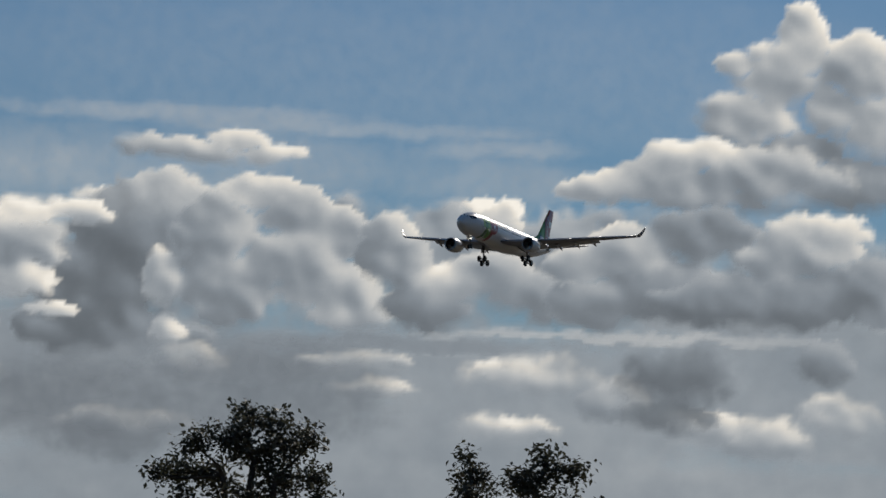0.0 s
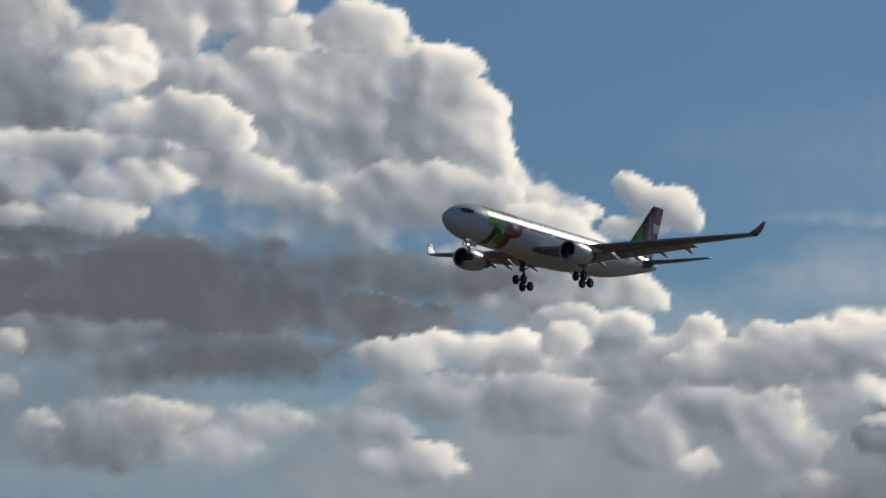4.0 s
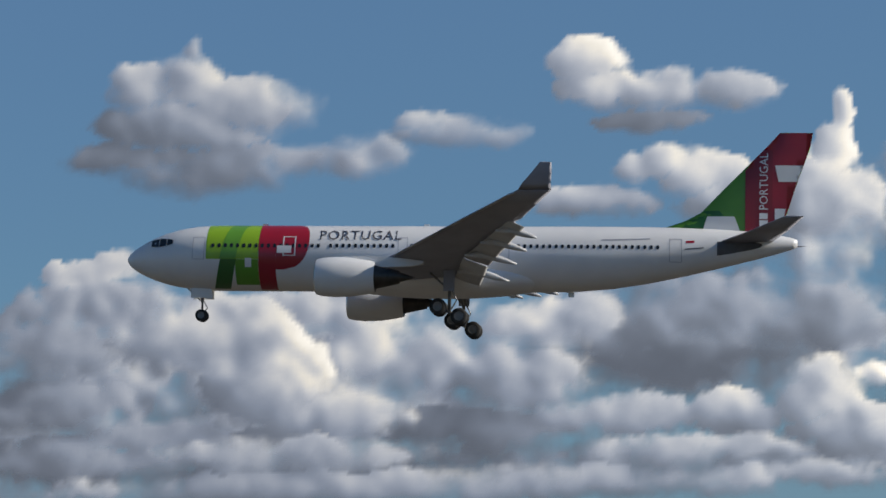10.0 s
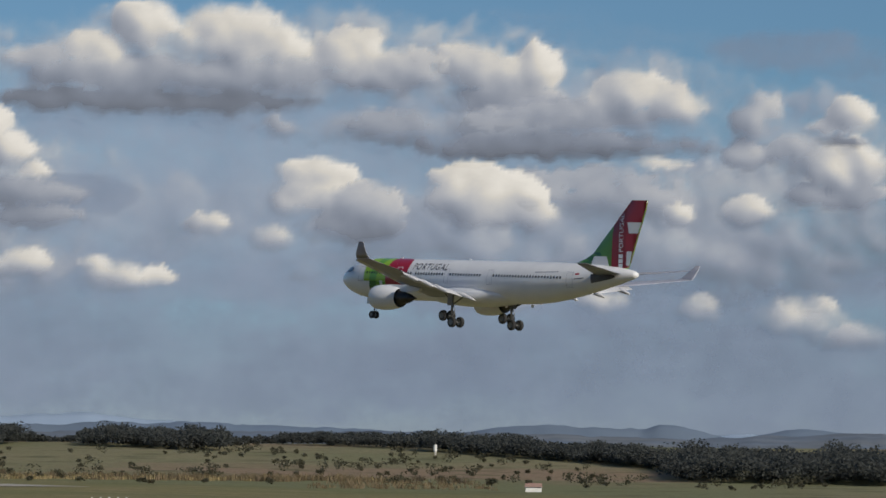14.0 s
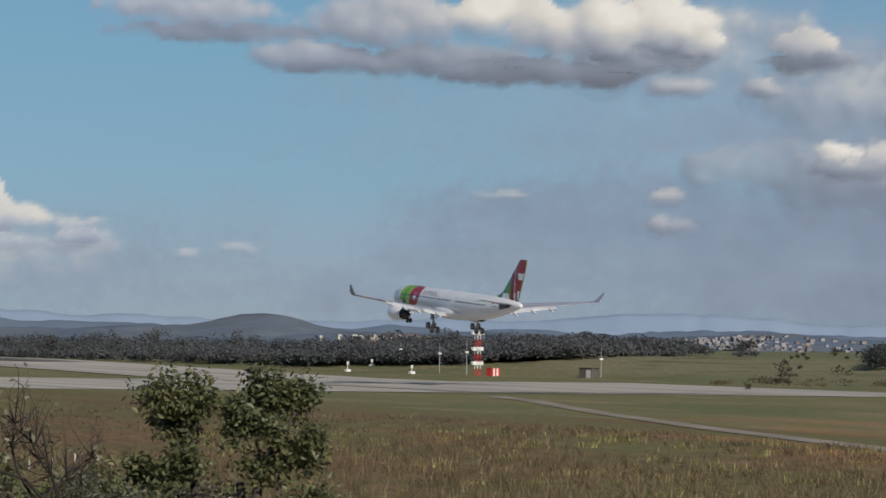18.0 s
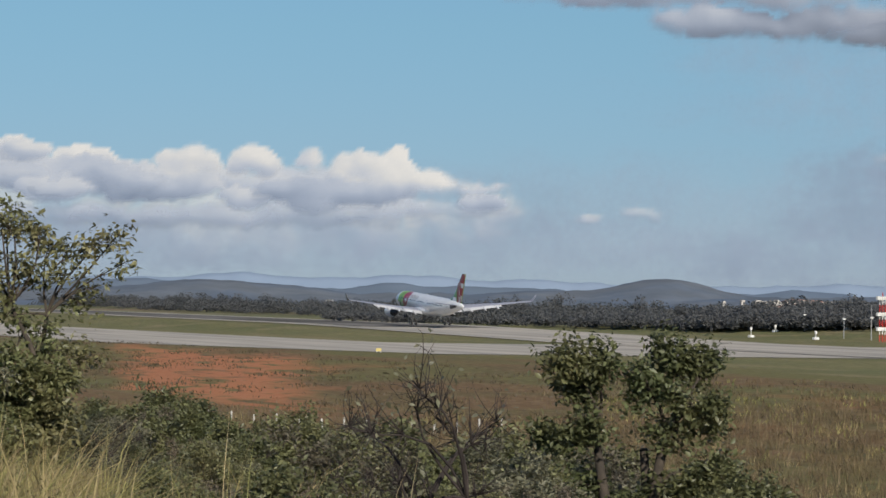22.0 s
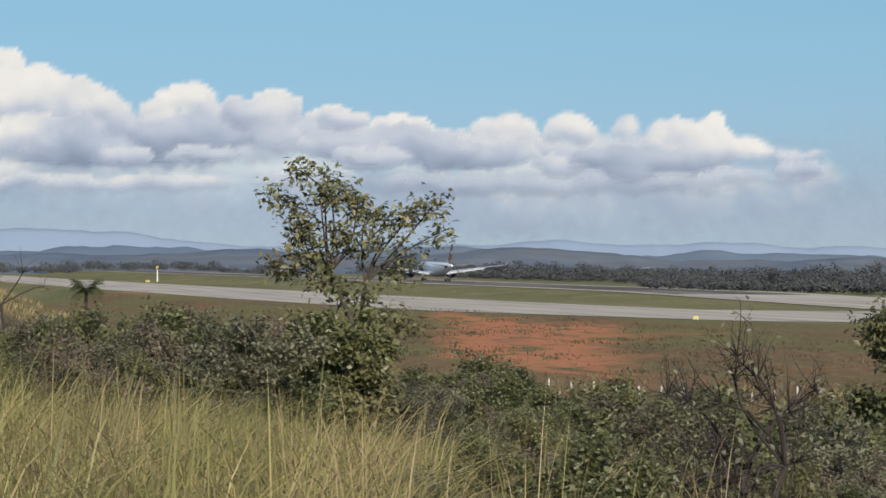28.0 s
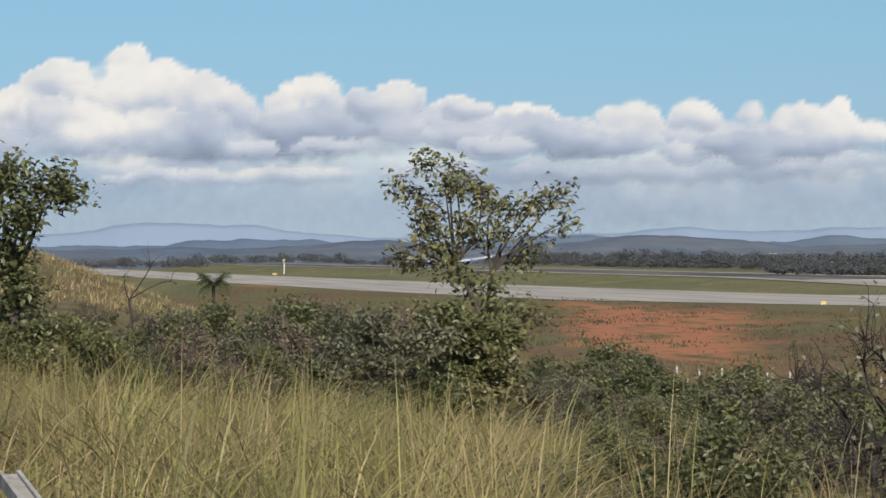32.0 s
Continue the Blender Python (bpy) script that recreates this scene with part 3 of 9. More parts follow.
cloud(1.00, 0.40, [(42.69, 10.17, 1.76, 1.02, 0.5), (44.55, 10.39, 1.30, 1.02, 0.2), (45.77, 10.87, 1.21, 0.74, 0.2), (46.62, 10.33, 1.11, 0.65, 0.1),
    (47.76, 9.97, 1.02, 0.56, 0.1), (41.84, 10.70, 0.93, 0.65, 0.5)])
cloud(1.00, 0.50, [(46.54, 9.26, 1.58, 0.74, 1.2), (45.31, 9.66, 0.93, 0.56, 0.8), (42.15, 9.05, 1.39, 0.65, 1.0)])
cloud(0.95, 0.50, [(44.11, 8.53, 1.11, 0.65, 0.3), (42.71, 8.79, 0.46, 0.28, 0.3), (44.39, 9.00, 0.46, 0.46, 0.1), (45.05, 8.46, 1.11, 0.37, 0.4),
    (43.66, 7.60, 1.49, 0.56, 0.6), (47.39, 8.48, 1.86, 0.28, 0.4)])
cloud(1.00, 0.30, [(47.85, 9.60, 0.84, 0.46, 0.1), (48.98, 8.96, 1.21, 0.42, 0.2), (49.92, 8.68, 0.56, 0.23, 0.2), (50.49, 7.98, 0.84, 0.35, 0.3),
    (49.74, 8.12, 0.93, 0.37, 0.5), (51.14, 7.75, 0.84, 0.28, 0.5)])
cloud(0.97, 0.45, [(46.19, 6.99, 2.23, 0.60, 2.3), (48.81, 6.17, 4.46, 0.74, 2.5), (52.82, 6.45, 2.69, 0.42, 2.0), (47.88, 5.70, 4.46, 0.56, 2.3),
    (44.61, 6.13, 1.67, 0.74, 1.5), (52.07, 5.71, 2.04, 0.37, 1.5)])
cloud(0.95, 0.45, [(49.93, 4.97, 2.51, 0.45, 2.2), (47.41, 5.33, 1.86, 0.37, 1.6)])
cloud(0.90, 0.50, [(46.56, 7.27, 0.51, 0.23, 0.4), (47.40, 7.46, 0.37, 0.28, 0.3), (47.12, 7.27, 0.56, 0.19, 0.6)])
cloud(0.85, 0.60, [(44.43, 5.99, 0.45, 0.19, 0.5), (45.27, 6.03, 0.37, 0.09, 0.6), (42.20, 6.56, 0.46, 0.33, 0.5), (43.21, 6.95, 0.56, 0.28, 0.6)])
cloud(0.95, 0.50, [(42.77, 5.55, 1.11, 0.74, 1.0), (41.96, 4.62, 0.93, 0.84, 1.1), (41.65, 6.09, 0.37, 0.56, 0.8)])
cloud(0.97, 0.40, [(42.79, 4.17, 0.88, 0.32, 0.2), (43.52, 4.55, 0.56, 0.37, 0.2), (44.00, 3.81, 0.74, 0.37, 0.3), (45.39, 3.64, 0.74, 0.26, 0.3),
    (44.72, 5.02, 0.60, 0.32, 0.5), (45.11, 3.36, 0.84, 0.23, 1.1)])
cloud(0.95, 0.45, [(46.48, 5.23, 0.33, 0.26, 0.4), (46.44, 4.48, 0.28, 0.28, 0.4), (46.96, 3.75, 0.45, 0.37, 0.4), (46.21, 4.30, 0.56, 0.46, 1.3)])
cloud(0.97, 0.40, [(48.82, 4.04, 1.30, 0.35, 0.3), (49.75, 3.58, 1.30, 0.42, 0.3), (50.68, 4.00, 0.84, 0.37, 0.4), (47.89, 3.48, 1.30, 0.37, 1.0)])
cloud(0.97, 0.40, [(53.00, 5.06, 0.84, 0.35, 0.3), (53.93, 5.24, 1.07, 0.35, 0.2), (54.85, 5.29, 0.70, 0.33, 0.2), (53.46, 4.51, 1.11, 0.42, 0.5),
    (52.35, 3.95, 0.93, 0.45, 0.5), (52.99, 3.40, 0.93, 0.37, 0.4)])
cloud(0.95, 0.40, [(55.68, 5.42, 0.46, 0.33, 0.2), (55.30, 4.41, 1.02, 0.51, 0.5), (54.75, 4.13, 0.65, 0.33, 0.4)])
cloud(0.98, 0.50, [(41.00, 9.94, 1.21, 1.02, 0.8), (41.03, 11.05, 1.21, 0.74, 0.8), (39.14, 11.26, 1.39, 0.56, 0.7), (41.92, 8.53, 1.39, 0.65, 0.6)])
cloud(1.00, 0.45, [(38.18, 9.98, 2.23, 0.98, 1.8), (37.24, 9.15, 1.76, 0.79, 1.6), (35.86, 11.19, 1.86, 0.46, 1.1), (38.63, 8.49, 1.67, 0.51, 1.2)])
cloud(0.95, 0.40, [(42.90, 10.46, 0.56, 0.56, 0.0), (43.85, 10.81, 1.11, 0.56, 0.0), (44.79, 10.51, 0.84, 0.56, 0.0), (45.74, 10.94, 1.11, 0.46, 0.0),
    (44.30, 9.78, 1.39, 0.46, 0.2), (42.88, 9.44, 1.11, 0.56, 0.4)])
cloud(0.95, 0.40, [(47.96, 7.35, 0.74, 0.37, 0.1), (46.57, 7.30, 0.46, 0.23, 0.3), (48.45, 7.89, 1.11, 0.37, 0.3)])
cloud(0.97, 0.50, [(39.79, 10.52, 0.93, 0.70, 0.2), (40.16, 10.05, 0.56, 0.37, 0.3), (39.42, 10.89, 0.56, 0.37, 0.3)])
cloud(0.97, 0.45, [(36.13, 10.62, 1.30, 0.35, 0.2), (36.97, 10.77, 0.56, 0.28, 0.2)])
cloud(0.90, 0.50, [(37.23, 7.81, 1.39, 0.33, 0.4), (38.16, 8.04, 0.74, 0.28, 0.5)])
cloud(0.95, 0.35, [(35.47, 8.70, 0.65, 0.37, 0.3), (35.75, 9.21, 0.28, 0.26, 0.2), (35.18, 9.35, 0.35, 0.22, 0.2)])
cloud(0.85, 0.70, [(39.08, 6.63, 0.98, 0.51, 0.4), (40.11, 6.80, 0.98, 0.51, 0.3), (39.53, 5.79, 0.56, 0.37, 0.5), (40.66, 6.56, 0.51, 0.37, 0.4)])
cloud(0.90, 0.40, [(40.97, 5.67, 0.17, 0.22, 0.3), (42.35, 6.57, 0.45, 0.23, 0.4)])
cloud(0.90, 0.60, [(40.91, 4.75, 1.49, 0.84, 0.9), (42.88, 5.63, 1.30, 0.56, 0.9), (41.96, 6.03, 0.93, 0.37, 0.8)])
cloud(1.00, 0.20, [(37.23, 6.66, 0.35, 0.33, 0.2), (36.75, 6.29, 0.63, 0.42, 0.3), (37.67, 6.10, 0.56, 0.51, 0.3), (37.21, 5.55, 1.02, 0.70, 0.5),
    (38.41, 5.25, 0.56, 0.42, 0.3), (38.87, 5.43, 0.26, 0.26, 0.2)])
cloud(1.00, 0.22, [(35.36, 5.84, 0.46, 0.37, 0.3), (35.63, 5.29, 0.84, 0.45, 0.3), (36.28, 4.82, 1.30, 0.56, 0.4), (38.12, 4.61, 1.11, 0.51, 0.4),
    (39.52, 4.82, 0.46, 0.23, 0.3), (40.17, 4.76, 0.28, 0.22, 0.6), (39.04, 4.23, 1.21, 0.51, 0.6)])
cloud(1.00, 0.22, [(35.81, 4.18, 1.02, 0.45, 0.3), (37.19, 3.98, 0.70, 0.54, 0.3), (35.63, 3.68, 0.93, 0.33, 1.0)])
cloud(0.60, 0.60, [(39.00, 8.27, 1.86, 1.86, 0.5)])
cloud(0.35, 1.20, [(30.97, 6.71, 4.64, 0.65, 0.4), (28.16, 6.07, 2.79, 0.56, 0.4)])
cloud(0.97, 0.45, [(36.33, 10.74, 1.11, 0.42, 0.2), (34.91, 10.72, 0.84, 0.46, 0.3), (37.28, 10.87, 0.65, 0.46, 0.3)])
cloud(0.97, 0.50, [(29.75, 11.58, 1.86, 0.51, 1.3), (30.68, 11.04, 1.58, 0.35, 0.8), (28.52, 11.43, 0.74, 0.37, 0.9), (34.00, 11.41, 1.39, 0.35, 0.6)])
cloud(0.95, 0.50, [(31.61, 10.86, 0.88, 0.46, 0.4), (32.58, 11.33, 1.02, 0.42, 0.3), (31.32, 10.60, 0.46, 0.23, 0.3)])
cloud(0.90, 0.55, [(26.08, 11.31, 1.11, 0.56, 0.6), (25.86, 10.21, 0.56, 0.51, 0.3), (26.51, 9.87, 0.42, 0.33, 0.4)])
cloud(1.00, 0.30, [(27.37, 10.63, 0.54, 0.26, 0.2), (28.01, 10.24, 0.70, 0.45, 0.3), (28.56, 9.81, 0.93, 0.60, 0.4), (29.41, 9.83, 0.54, 0.60, 0.2),
    (29.00, 9.01, 0.88, 0.51, 0.4), (29.61, 10.31, 0.26, 0.26, 0.1)])
cloud(1.00, 0.35, [(26.01, 8.73, 0.84, 0.51, 0.3), (26.75, 8.52, 0.88, 0.51, 0.4), (26.82, 7.87, 1.07, 0.51, 0.7), (25.98, 7.71, 0.84, 0.60, 0.6),
    (27.45, 7.39, 0.88, 0.42, 0.4), (28.19, 7.09, 0.88, 0.35, 0.3), (29.13, 7.22, 0.63, 0.13, 0.3)])
cloud(0.97, 0.40, [(27.99, 6.63, 0.63, 0.33, 0.4), (26.69, 6.77, 0.79, 0.37, 0.5), (25.95, 6.51, 0.74, 0.56, 0.7), (27.51, 6.28, 0.45, 0.33, 0.4),
    (26.20, 5.77, 0.93, 0.46, 0.5)])
cloud(0.95, 0.40, [(32.96, 9.23, 0.26, 0.26, 0.2), (33.61, 9.18, 0.54, 0.39, 0.3), (34.37, 9.24, 0.63, 0.37, 0.2), (35.03, 9.18, 0.51, 0.33, 0.3),
    (33.88, 8.82, 1.07, 0.33, 0.6)])
cloud(0.90, 0.50, [(35.88, 9.32, 0.42, 0.33, 0.3), (36.33, 8.97, 0.37, 0.28, 0.4)])
cloud(1.00, 0.25, [(26.28, 5.21, 1.11, 0.51, 0.3), (27.20, 5.00, 0.88, 0.35, 0.4), (26.16, 4.30, 1.39, 0.42, 0.3), (25.71, 4.68, 0.56, 0.37, 0.4)])
cloud(1.00, 0.20, [(29.07, 5.58, 0.63, 0.35, 0.2), (29.61, 5.09, 0.70, 0.54, 0.3), (28.58, 5.04, 0.88, 0.42, 0.4), (29.96, 4.52, 0.35, 0.51, 0.3),
    (28.56, 4.30, 1.76, 0.51, 1.1)])
cloud(1.00, 0.20, [(31.12, 5.59, 0.51, 0.26, 0.2), (31.88, 5.93, 0.26, 0.35, 0.1), (32.32, 5.45, 1.07, 0.42, 0.4), (33.27, 5.73, 0.63, 0.30, 0.2),
    (30.90, 4.76, 1.11, 0.51, 0.5), (31.99, 4.26, 1.39, 0.51, 0.6), (33.33, 5.03, 1.30, 0.56, 0.6)])
cloud(1.00, 0.18, [(34.28, 6.34, 0.45, 0.37, 0.1), (34.73, 6.04, 0.70, 0.42, 0.3), (35.42, 5.82, 0.45, 0.35, 0.3), (34.46, 5.26, 1.21, 0.56, 0.6),
    (35.56, 4.93, 0.88, 0.51, 0.5), (35.06, 4.21, 1.39, 0.65, 0.6)])
cloud(1.00, 0.18, [(37.08, 6.38, 0.45, 0.48, 0.1), (37.48, 6.04, 0.70, 0.60, 0.4), (36.41, 6.09, 0.42, 0.46, 0.2), (37.90, 5.28, 0.79, 0.60, 0.4),
    (38.81, 5.04, 0.51, 0.42, 0.3), (36.93, 4.49, 1.02, 0.56, 0.3), (38.29, 4.06, 1.30, 0.56, 0.4)])
cloud(0.70, 0.80, [(26.16, 11.38, 1.86, 0.39, 0.4), (24.27, 11.41, 0.93, 0.28, 0.4)])
cloud(0.95, 0.40, [(27.50, 10.41, 0.79, 0.51, 0.3), (27.00, 9.94, 0.56, 0.37, 0.4)])
cloud(0.95, 0.45, [(25.62, 10.31, 0.70, 0.51, 0.4), (26.44, 9.93, 0.45, 0.26, 0.4), (24.95, 10.07, 0.37, 0.28, 0.4)])
cloud(1.00, 0.20, [(22.66, 11.22, 0.54, 0.51, 0.1), (23.57, 10.66, 0.74, 0.60, 0.3), (21.87, 10.66, 0.70, 0.51, 0.2), (22.79, 10.10, 1.30, 0.70, 0.6),
    (21.64, 9.79, 1.11, 0.51, 0.5), (21.79, 9.13, 1.76, 0.51, 0.6)])
cloud(1.00, 0.22, [(20.15, 10.23, 0.45, 0.32, 0.2), (19.48, 10.08, 0.54, 0.33, 0.2), (18.73, 10.02, 0.54, 0.42, 0.2), (18.99, 9.54, 0.72, 0.45, 0.3),
    (20.40, 9.53, 1.07, 0.48, 0.5), (19.90, 9.04, 1.39, 0.37, 0.4)])
cloud(0.95, 0.35, [(17.09, 9.27, 0.26, 0.13, 0.1), (17.75, 9.21, 0.37, 0.09, 0.2)])
cloud(1.00, 0.35, [(26.47, 8.96, 0.88, 0.48, 0.3), (26.91, 8.47, 0.72, 0.51, 0.3), (24.97, 7.29, 0.74, 0.46, 0.4), (26.36, 7.20, 0.65, 0.35, 0.3),
    (26.22, 7.86, 1.30, 0.56, 0.5), (27.31, 7.61, 0.93, 0.56, 0.6)])
cloud(0.97, 0.50, [(17.05, 8.05, 0.72, 0.48, 0.4), (16.75, 7.69, 0.65, 0.33, 0.4), (17.68, 7.65, 0.84, 0.37, 0.5)])
cloud(1.00, 0.40, [(16.06, 6.69, 0.79, 0.42, 1.0), (17.47, 6.92, 1.35, 0.70, 0.8), (16.96, 6.01, 1.39, 0.79, 1.1), (17.38, 4.79, 1.39, 0.74, 1.0),
    (19.73, 5.33, 1.76, 0.70, 1.0)])
cloud(1.00, 0.35, [(20.73, 6.77, 1.30, 0.70, 0.7), (22.13, 6.70, 1.07, 0.60, 0.4), (23.55, 6.99, 1.35, 0.70, 0.5), (23.04, 6.09, 1.39, 0.65, 0.7),
    (25.37, 6.24, 1.30, 0.79, 0.7)])
cloud(1.00, 0.30, [(19.05, 6.85, 0.88, 0.60, 0.3), (19.21, 6.10, 0.54, 0.54, 0.2), (19.66, 5.80, 0.37, 0.28, 0.4)])
cloud(1.00, 0.35, [(21.60, 5.33, 1.39, 0.70, 0.6), (22.51, 5.01, 0.88, 0.60, 0.3), (23.93, 5.40, 1.39, 0.74, 0.8), (21.54, 4.31, 1.86, 0.51, 0.8),
    (24.32, 4.08, 1.86, 0.51, 0.7)])
cloud(1.00, 0.30, [(26.72, 5.52, 0.88, 0.70, 0.3), (26.20, 4.62, 1.07, 0.70, 0.4), (27.34, 5.11, 0.56, 0.56, 0.5)])
cloud(1.00, 0.25, [(19.32, 4.61, 0.54, 0.54, 0.1), (19.68, 4.22, 1.07, 0.46, 0.3), (18.84, 4.17, 0.56, 0.37, 0.3)])
cloud(0.97, 0.40, [(15.06, 4.79, 1.11, 0.79, 1.0), (14.81, 5.45, 0.65, 0.46, 0.8)])
cloud(1.00, 0.25, [(14.01, 6.40, 0.54, 0.33, 0.2), (14.66, 6.47, 0.45, 0.26, 0.1), (14.36, 5.93, 0.98, 0.45, 0.3), (13.81, 5.76, 0.56, 0.42, 0.4),
    (14.06, 5.20, 0.72, 0.42, 0.4), (13.76, 4.38, 0.79, 0.33, 0.2)])
cloud(0.95, 0.50, [(1.15, 11.52, 1.76, 0.39, 0.8), (3.03, 11.49, 2.23, 0.48, 0.7), (4.92, 11.35, 1.30, 0.48, 0.5), (5.87, 11.51, 0.70, 0.48, 0.2),
    (6.41, 10.85, 0.65, 0.13, 0.4)])
cloud(1.00, 0.30, [(7.13, 6.83, 1.76, 0.39, 0.6), (5.71, 6.60, 1.76, 0.35, 0.6), (3.86, 7.12, 1.07, 0.35, 0.6), (8.52, 6.60, 0.70, 0.35, 0.3),
    (3.66, 6.47, 1.39, 0.42, 0.8), (2.46, 7.15, 1.07, 0.42, 0.6)])
cloud(1.00, 0.20, [(-0.28, 9.51, 0.63, 0.45, 0.1), (0.18, 9.23, 0.54, 0.45, 0.2), (1.21, 9.49, 0.70, 0.45, 0.1), (1.48, 9.07, 0.72, 0.45, 0.2),
    (2.03, 8.87, 0.60, 0.26, 0.2), (0.35, 8.58, 1.21, 0.54, 0.4), (2.97, 8.95, 0.26, 0.12, 0.1)])
cloud(1.00, 0.30, [(-0.22, 7.67, 0.63, 0.28, 0.2), (-0.23, 6.84, 0.74, 0.51, 0.4), (1.25, 6.99, 1.16, 0.60, 0.6), (0.89, 7.83, 1.35, 0.51, 0.5),
    (-0.07, 5.91, 1.11, 0.37, 0.5), (1.51, 6.06, 1.39, 0.35, 0.5)])
cloud(1.00, 0.30, [(7.56, 5.89, 0.88, 0.48, 0.1), (7.73, 5.42, 0.63, 0.42, 0.2), (6.62, 5.55, 1.07, 0.33, 0.4), (5.22, 5.69, 1.35, 0.26, 0.4),
    (3.36, 5.83, 1.39, 0.33, 0.4), (8.47, 5.39, 0.46, 0.37, 0.5)])
cloud(0.95, 0.50, [(1.95, 5.17, 2.69, 0.30, 1.6), (4.74, 5.24, 2.23, 0.19, 1.3), (1.94, 4.67, 2.79, 0.28, 0.7), (4.91, 4.77, 2.32, 0.23, 0.7)])
cloud(1.00, 0.22, [(9.84, 6.83, 0.39, 0.39, 0.1), (9.91, 6.27, 0.70, 0.45, 0.3), (10.54, 5.78, 0.70, 0.43, 0.3), (11.15, 5.94, 0.33, 0.26, 0.2),
    (10.15, 5.42, 0.93, 0.42, 0.6)])
cloud(1.00, 0.22, [(11.93, 5.81, 0.52, 0.39, 0.1), (12.38, 5.43, 0.52, 0.43, 0.2), (11.63, 5.27, 1.02, 0.48, 0.4), (11.05, 4.83, 0.88, 0.42, 0.5),
    (12.15, 4.60, 0.70, 0.51, 0.6)])
cloud(1.00, 0.30, [(0.09, 4.25, 1.30, 0.42, 0.2), (1.93, 4.11, 1.35, 0.39, 0.2), (3.60, 4.16, 0.63, 0.35, 0.3)])
cloud(1.00, 0.30, [(13.26, 4.56, 0.42, 0.42, 0.3), (13.64, 6.38, 0.35, 0.33, 0.5), (13.50, 5.84, 0.56, 0.28, 0.8)])
cloud(0.97, 0.45, [(-13.34, 9.99, 0.60, 0.42, 0.3), (-12.59, 10.12, 0.54, 0.48, 0.3), (-11.66, 9.74, 1.07, 0.56, 0.4), (-12.69, 9.38, 1.35, 0.51, 0.7),
    (-13.91, 8.88, 0.79, 0.33, 0.5), (-12.51, 8.73, 1.76, 0.48, 0.9), (-10.73, 8.80, 1.02, 0.30, 0.6)])
cloud(0.80, 0.60, [(-9.79, 8.87, 0.70, 0.37, 0.5), (-12.53, 10.69, 0.15, 0.20, 0.3)])
cloud(0.85, 0.60, [(-8.28, 9.26, 1.02, 0.30, 0.6), (-8.75, 9.41, 0.54, 0.22, 0.4), (-7.53, 9.19, 0.51, 0.22, 0.5)])
cloud(1.00, 0.25, [(-5.99, 10.35, 0.65, 0.39, 0.1), (-5.82, 9.89, 0.70, 0.39, 0.2), (-4.97, 9.81, 0.88, 0.39, 0.4), (-3.57, 9.81, 0.74, 0.30, 0.5),
    (-4.99, 9.35, 0.88, 0.22, 0.6)])
cloud(1.00, 0.25, [(-4.73, 8.65, 0.42, 0.32, 0.2), (-5.29, 8.57, 0.33, 0.26, 0.2), (-5.97, 8.04, 0.98, 0.26, 0.3), (-4.18, 8.44, 0.70, 0.42, 0.3),
    (-3.63, 7.96, 0.88, 0.48, 0.5), (-6.44, 7.91, 0.54, 0.17, 0.3)])
cloud(1.00, 0.22, [(-1.81, 9.37, 0.17, 0.35, 0.1), (-1.93, 8.73, 0.33, 0.51, 0.2), (-2.05, 7.90, 0.70, 0.70, 0.3), (-1.50, 7.88, 0.45, 0.60, 0.4)])
cloud(1.00, 0.40, [(-3.88, 6.02, 2.23, 0.79, 1.0), (-4.65, 5.40, 2.23, 0.51, 1.4), (-2.31, 6.06, 1.39, 0.70, 0.9), (-5.56, 5.80, 0.88, 0.65, 0.7)])
cloud(1.00, 0.35, [(-14.40, 6.99, 0.60, 0.26, 0.3), (-13.84, 7.08, 0.54, 0.26, 0.3), (-14.88, 7.05, 0.17, 0.17, 0.2), (-13.94, 6.34, 1.53, 0.60, 0.7),
    (-14.87, 5.80, 1.35, 0.60, 0.9), (-14.88, 4.88, 1.35, 0.51, 1.0), (-14.43, 3.95, 1.76, 0.42, 0.8), (-13.04, 4.30, 1.76, 0.42, 0.9)])
cloud(1.00, 0.30, [(-10.22, 6.28, 1.07, 0.56, 0.4), (-9.76, 5.72, 0.88, 0.70, 0.3), (-8.84, 5.42, 1.07, 0.74, 0.5), (-6.96, 6.02, 1.02, 0.48, 0.3),
    (-6.11, 6.18, 0.65, 0.42, 0.5), (-7.45, 5.10, 1.35, 0.70, 0.6), (-7.93, 4.38, 1.76, 0.42, 0.9)])
cloud(1.00, 0.30, [(-12.55, 5.95, 1.35, 0.74, 0.4), (-11.45, 5.19, 1.07, 0.93, 0.1), (-11.63, 5.57, 0.79, 0.65, 0.1), (-10.25, 4.61, 1.07, 0.48, 0.3),
    (-11.00, 4.26, 0.93, 0.37, 0.4)])
cloud(1.00, 0.30, [(-3.75, 4.45, 0.70, 0.43, 0.2), (-2.36, 4.77, 0.70, 0.60, 0.2), (-1.92, 4.21, 0.88, 0.51, 0.4), (-1.42, 5.11, 0.35, 0.26, 0.1),
    (-5.60, 4.50, 1.35, 0.37, 0.6)])
cloud(0.97, 0.50, [(-11.19, 3.98, 2.23, 0.33, 0.6), (-4.69, 3.92, 1.76, 0.33, 0.6), (-8.57, 3.46, 6.50, 0.33, 0.5)])
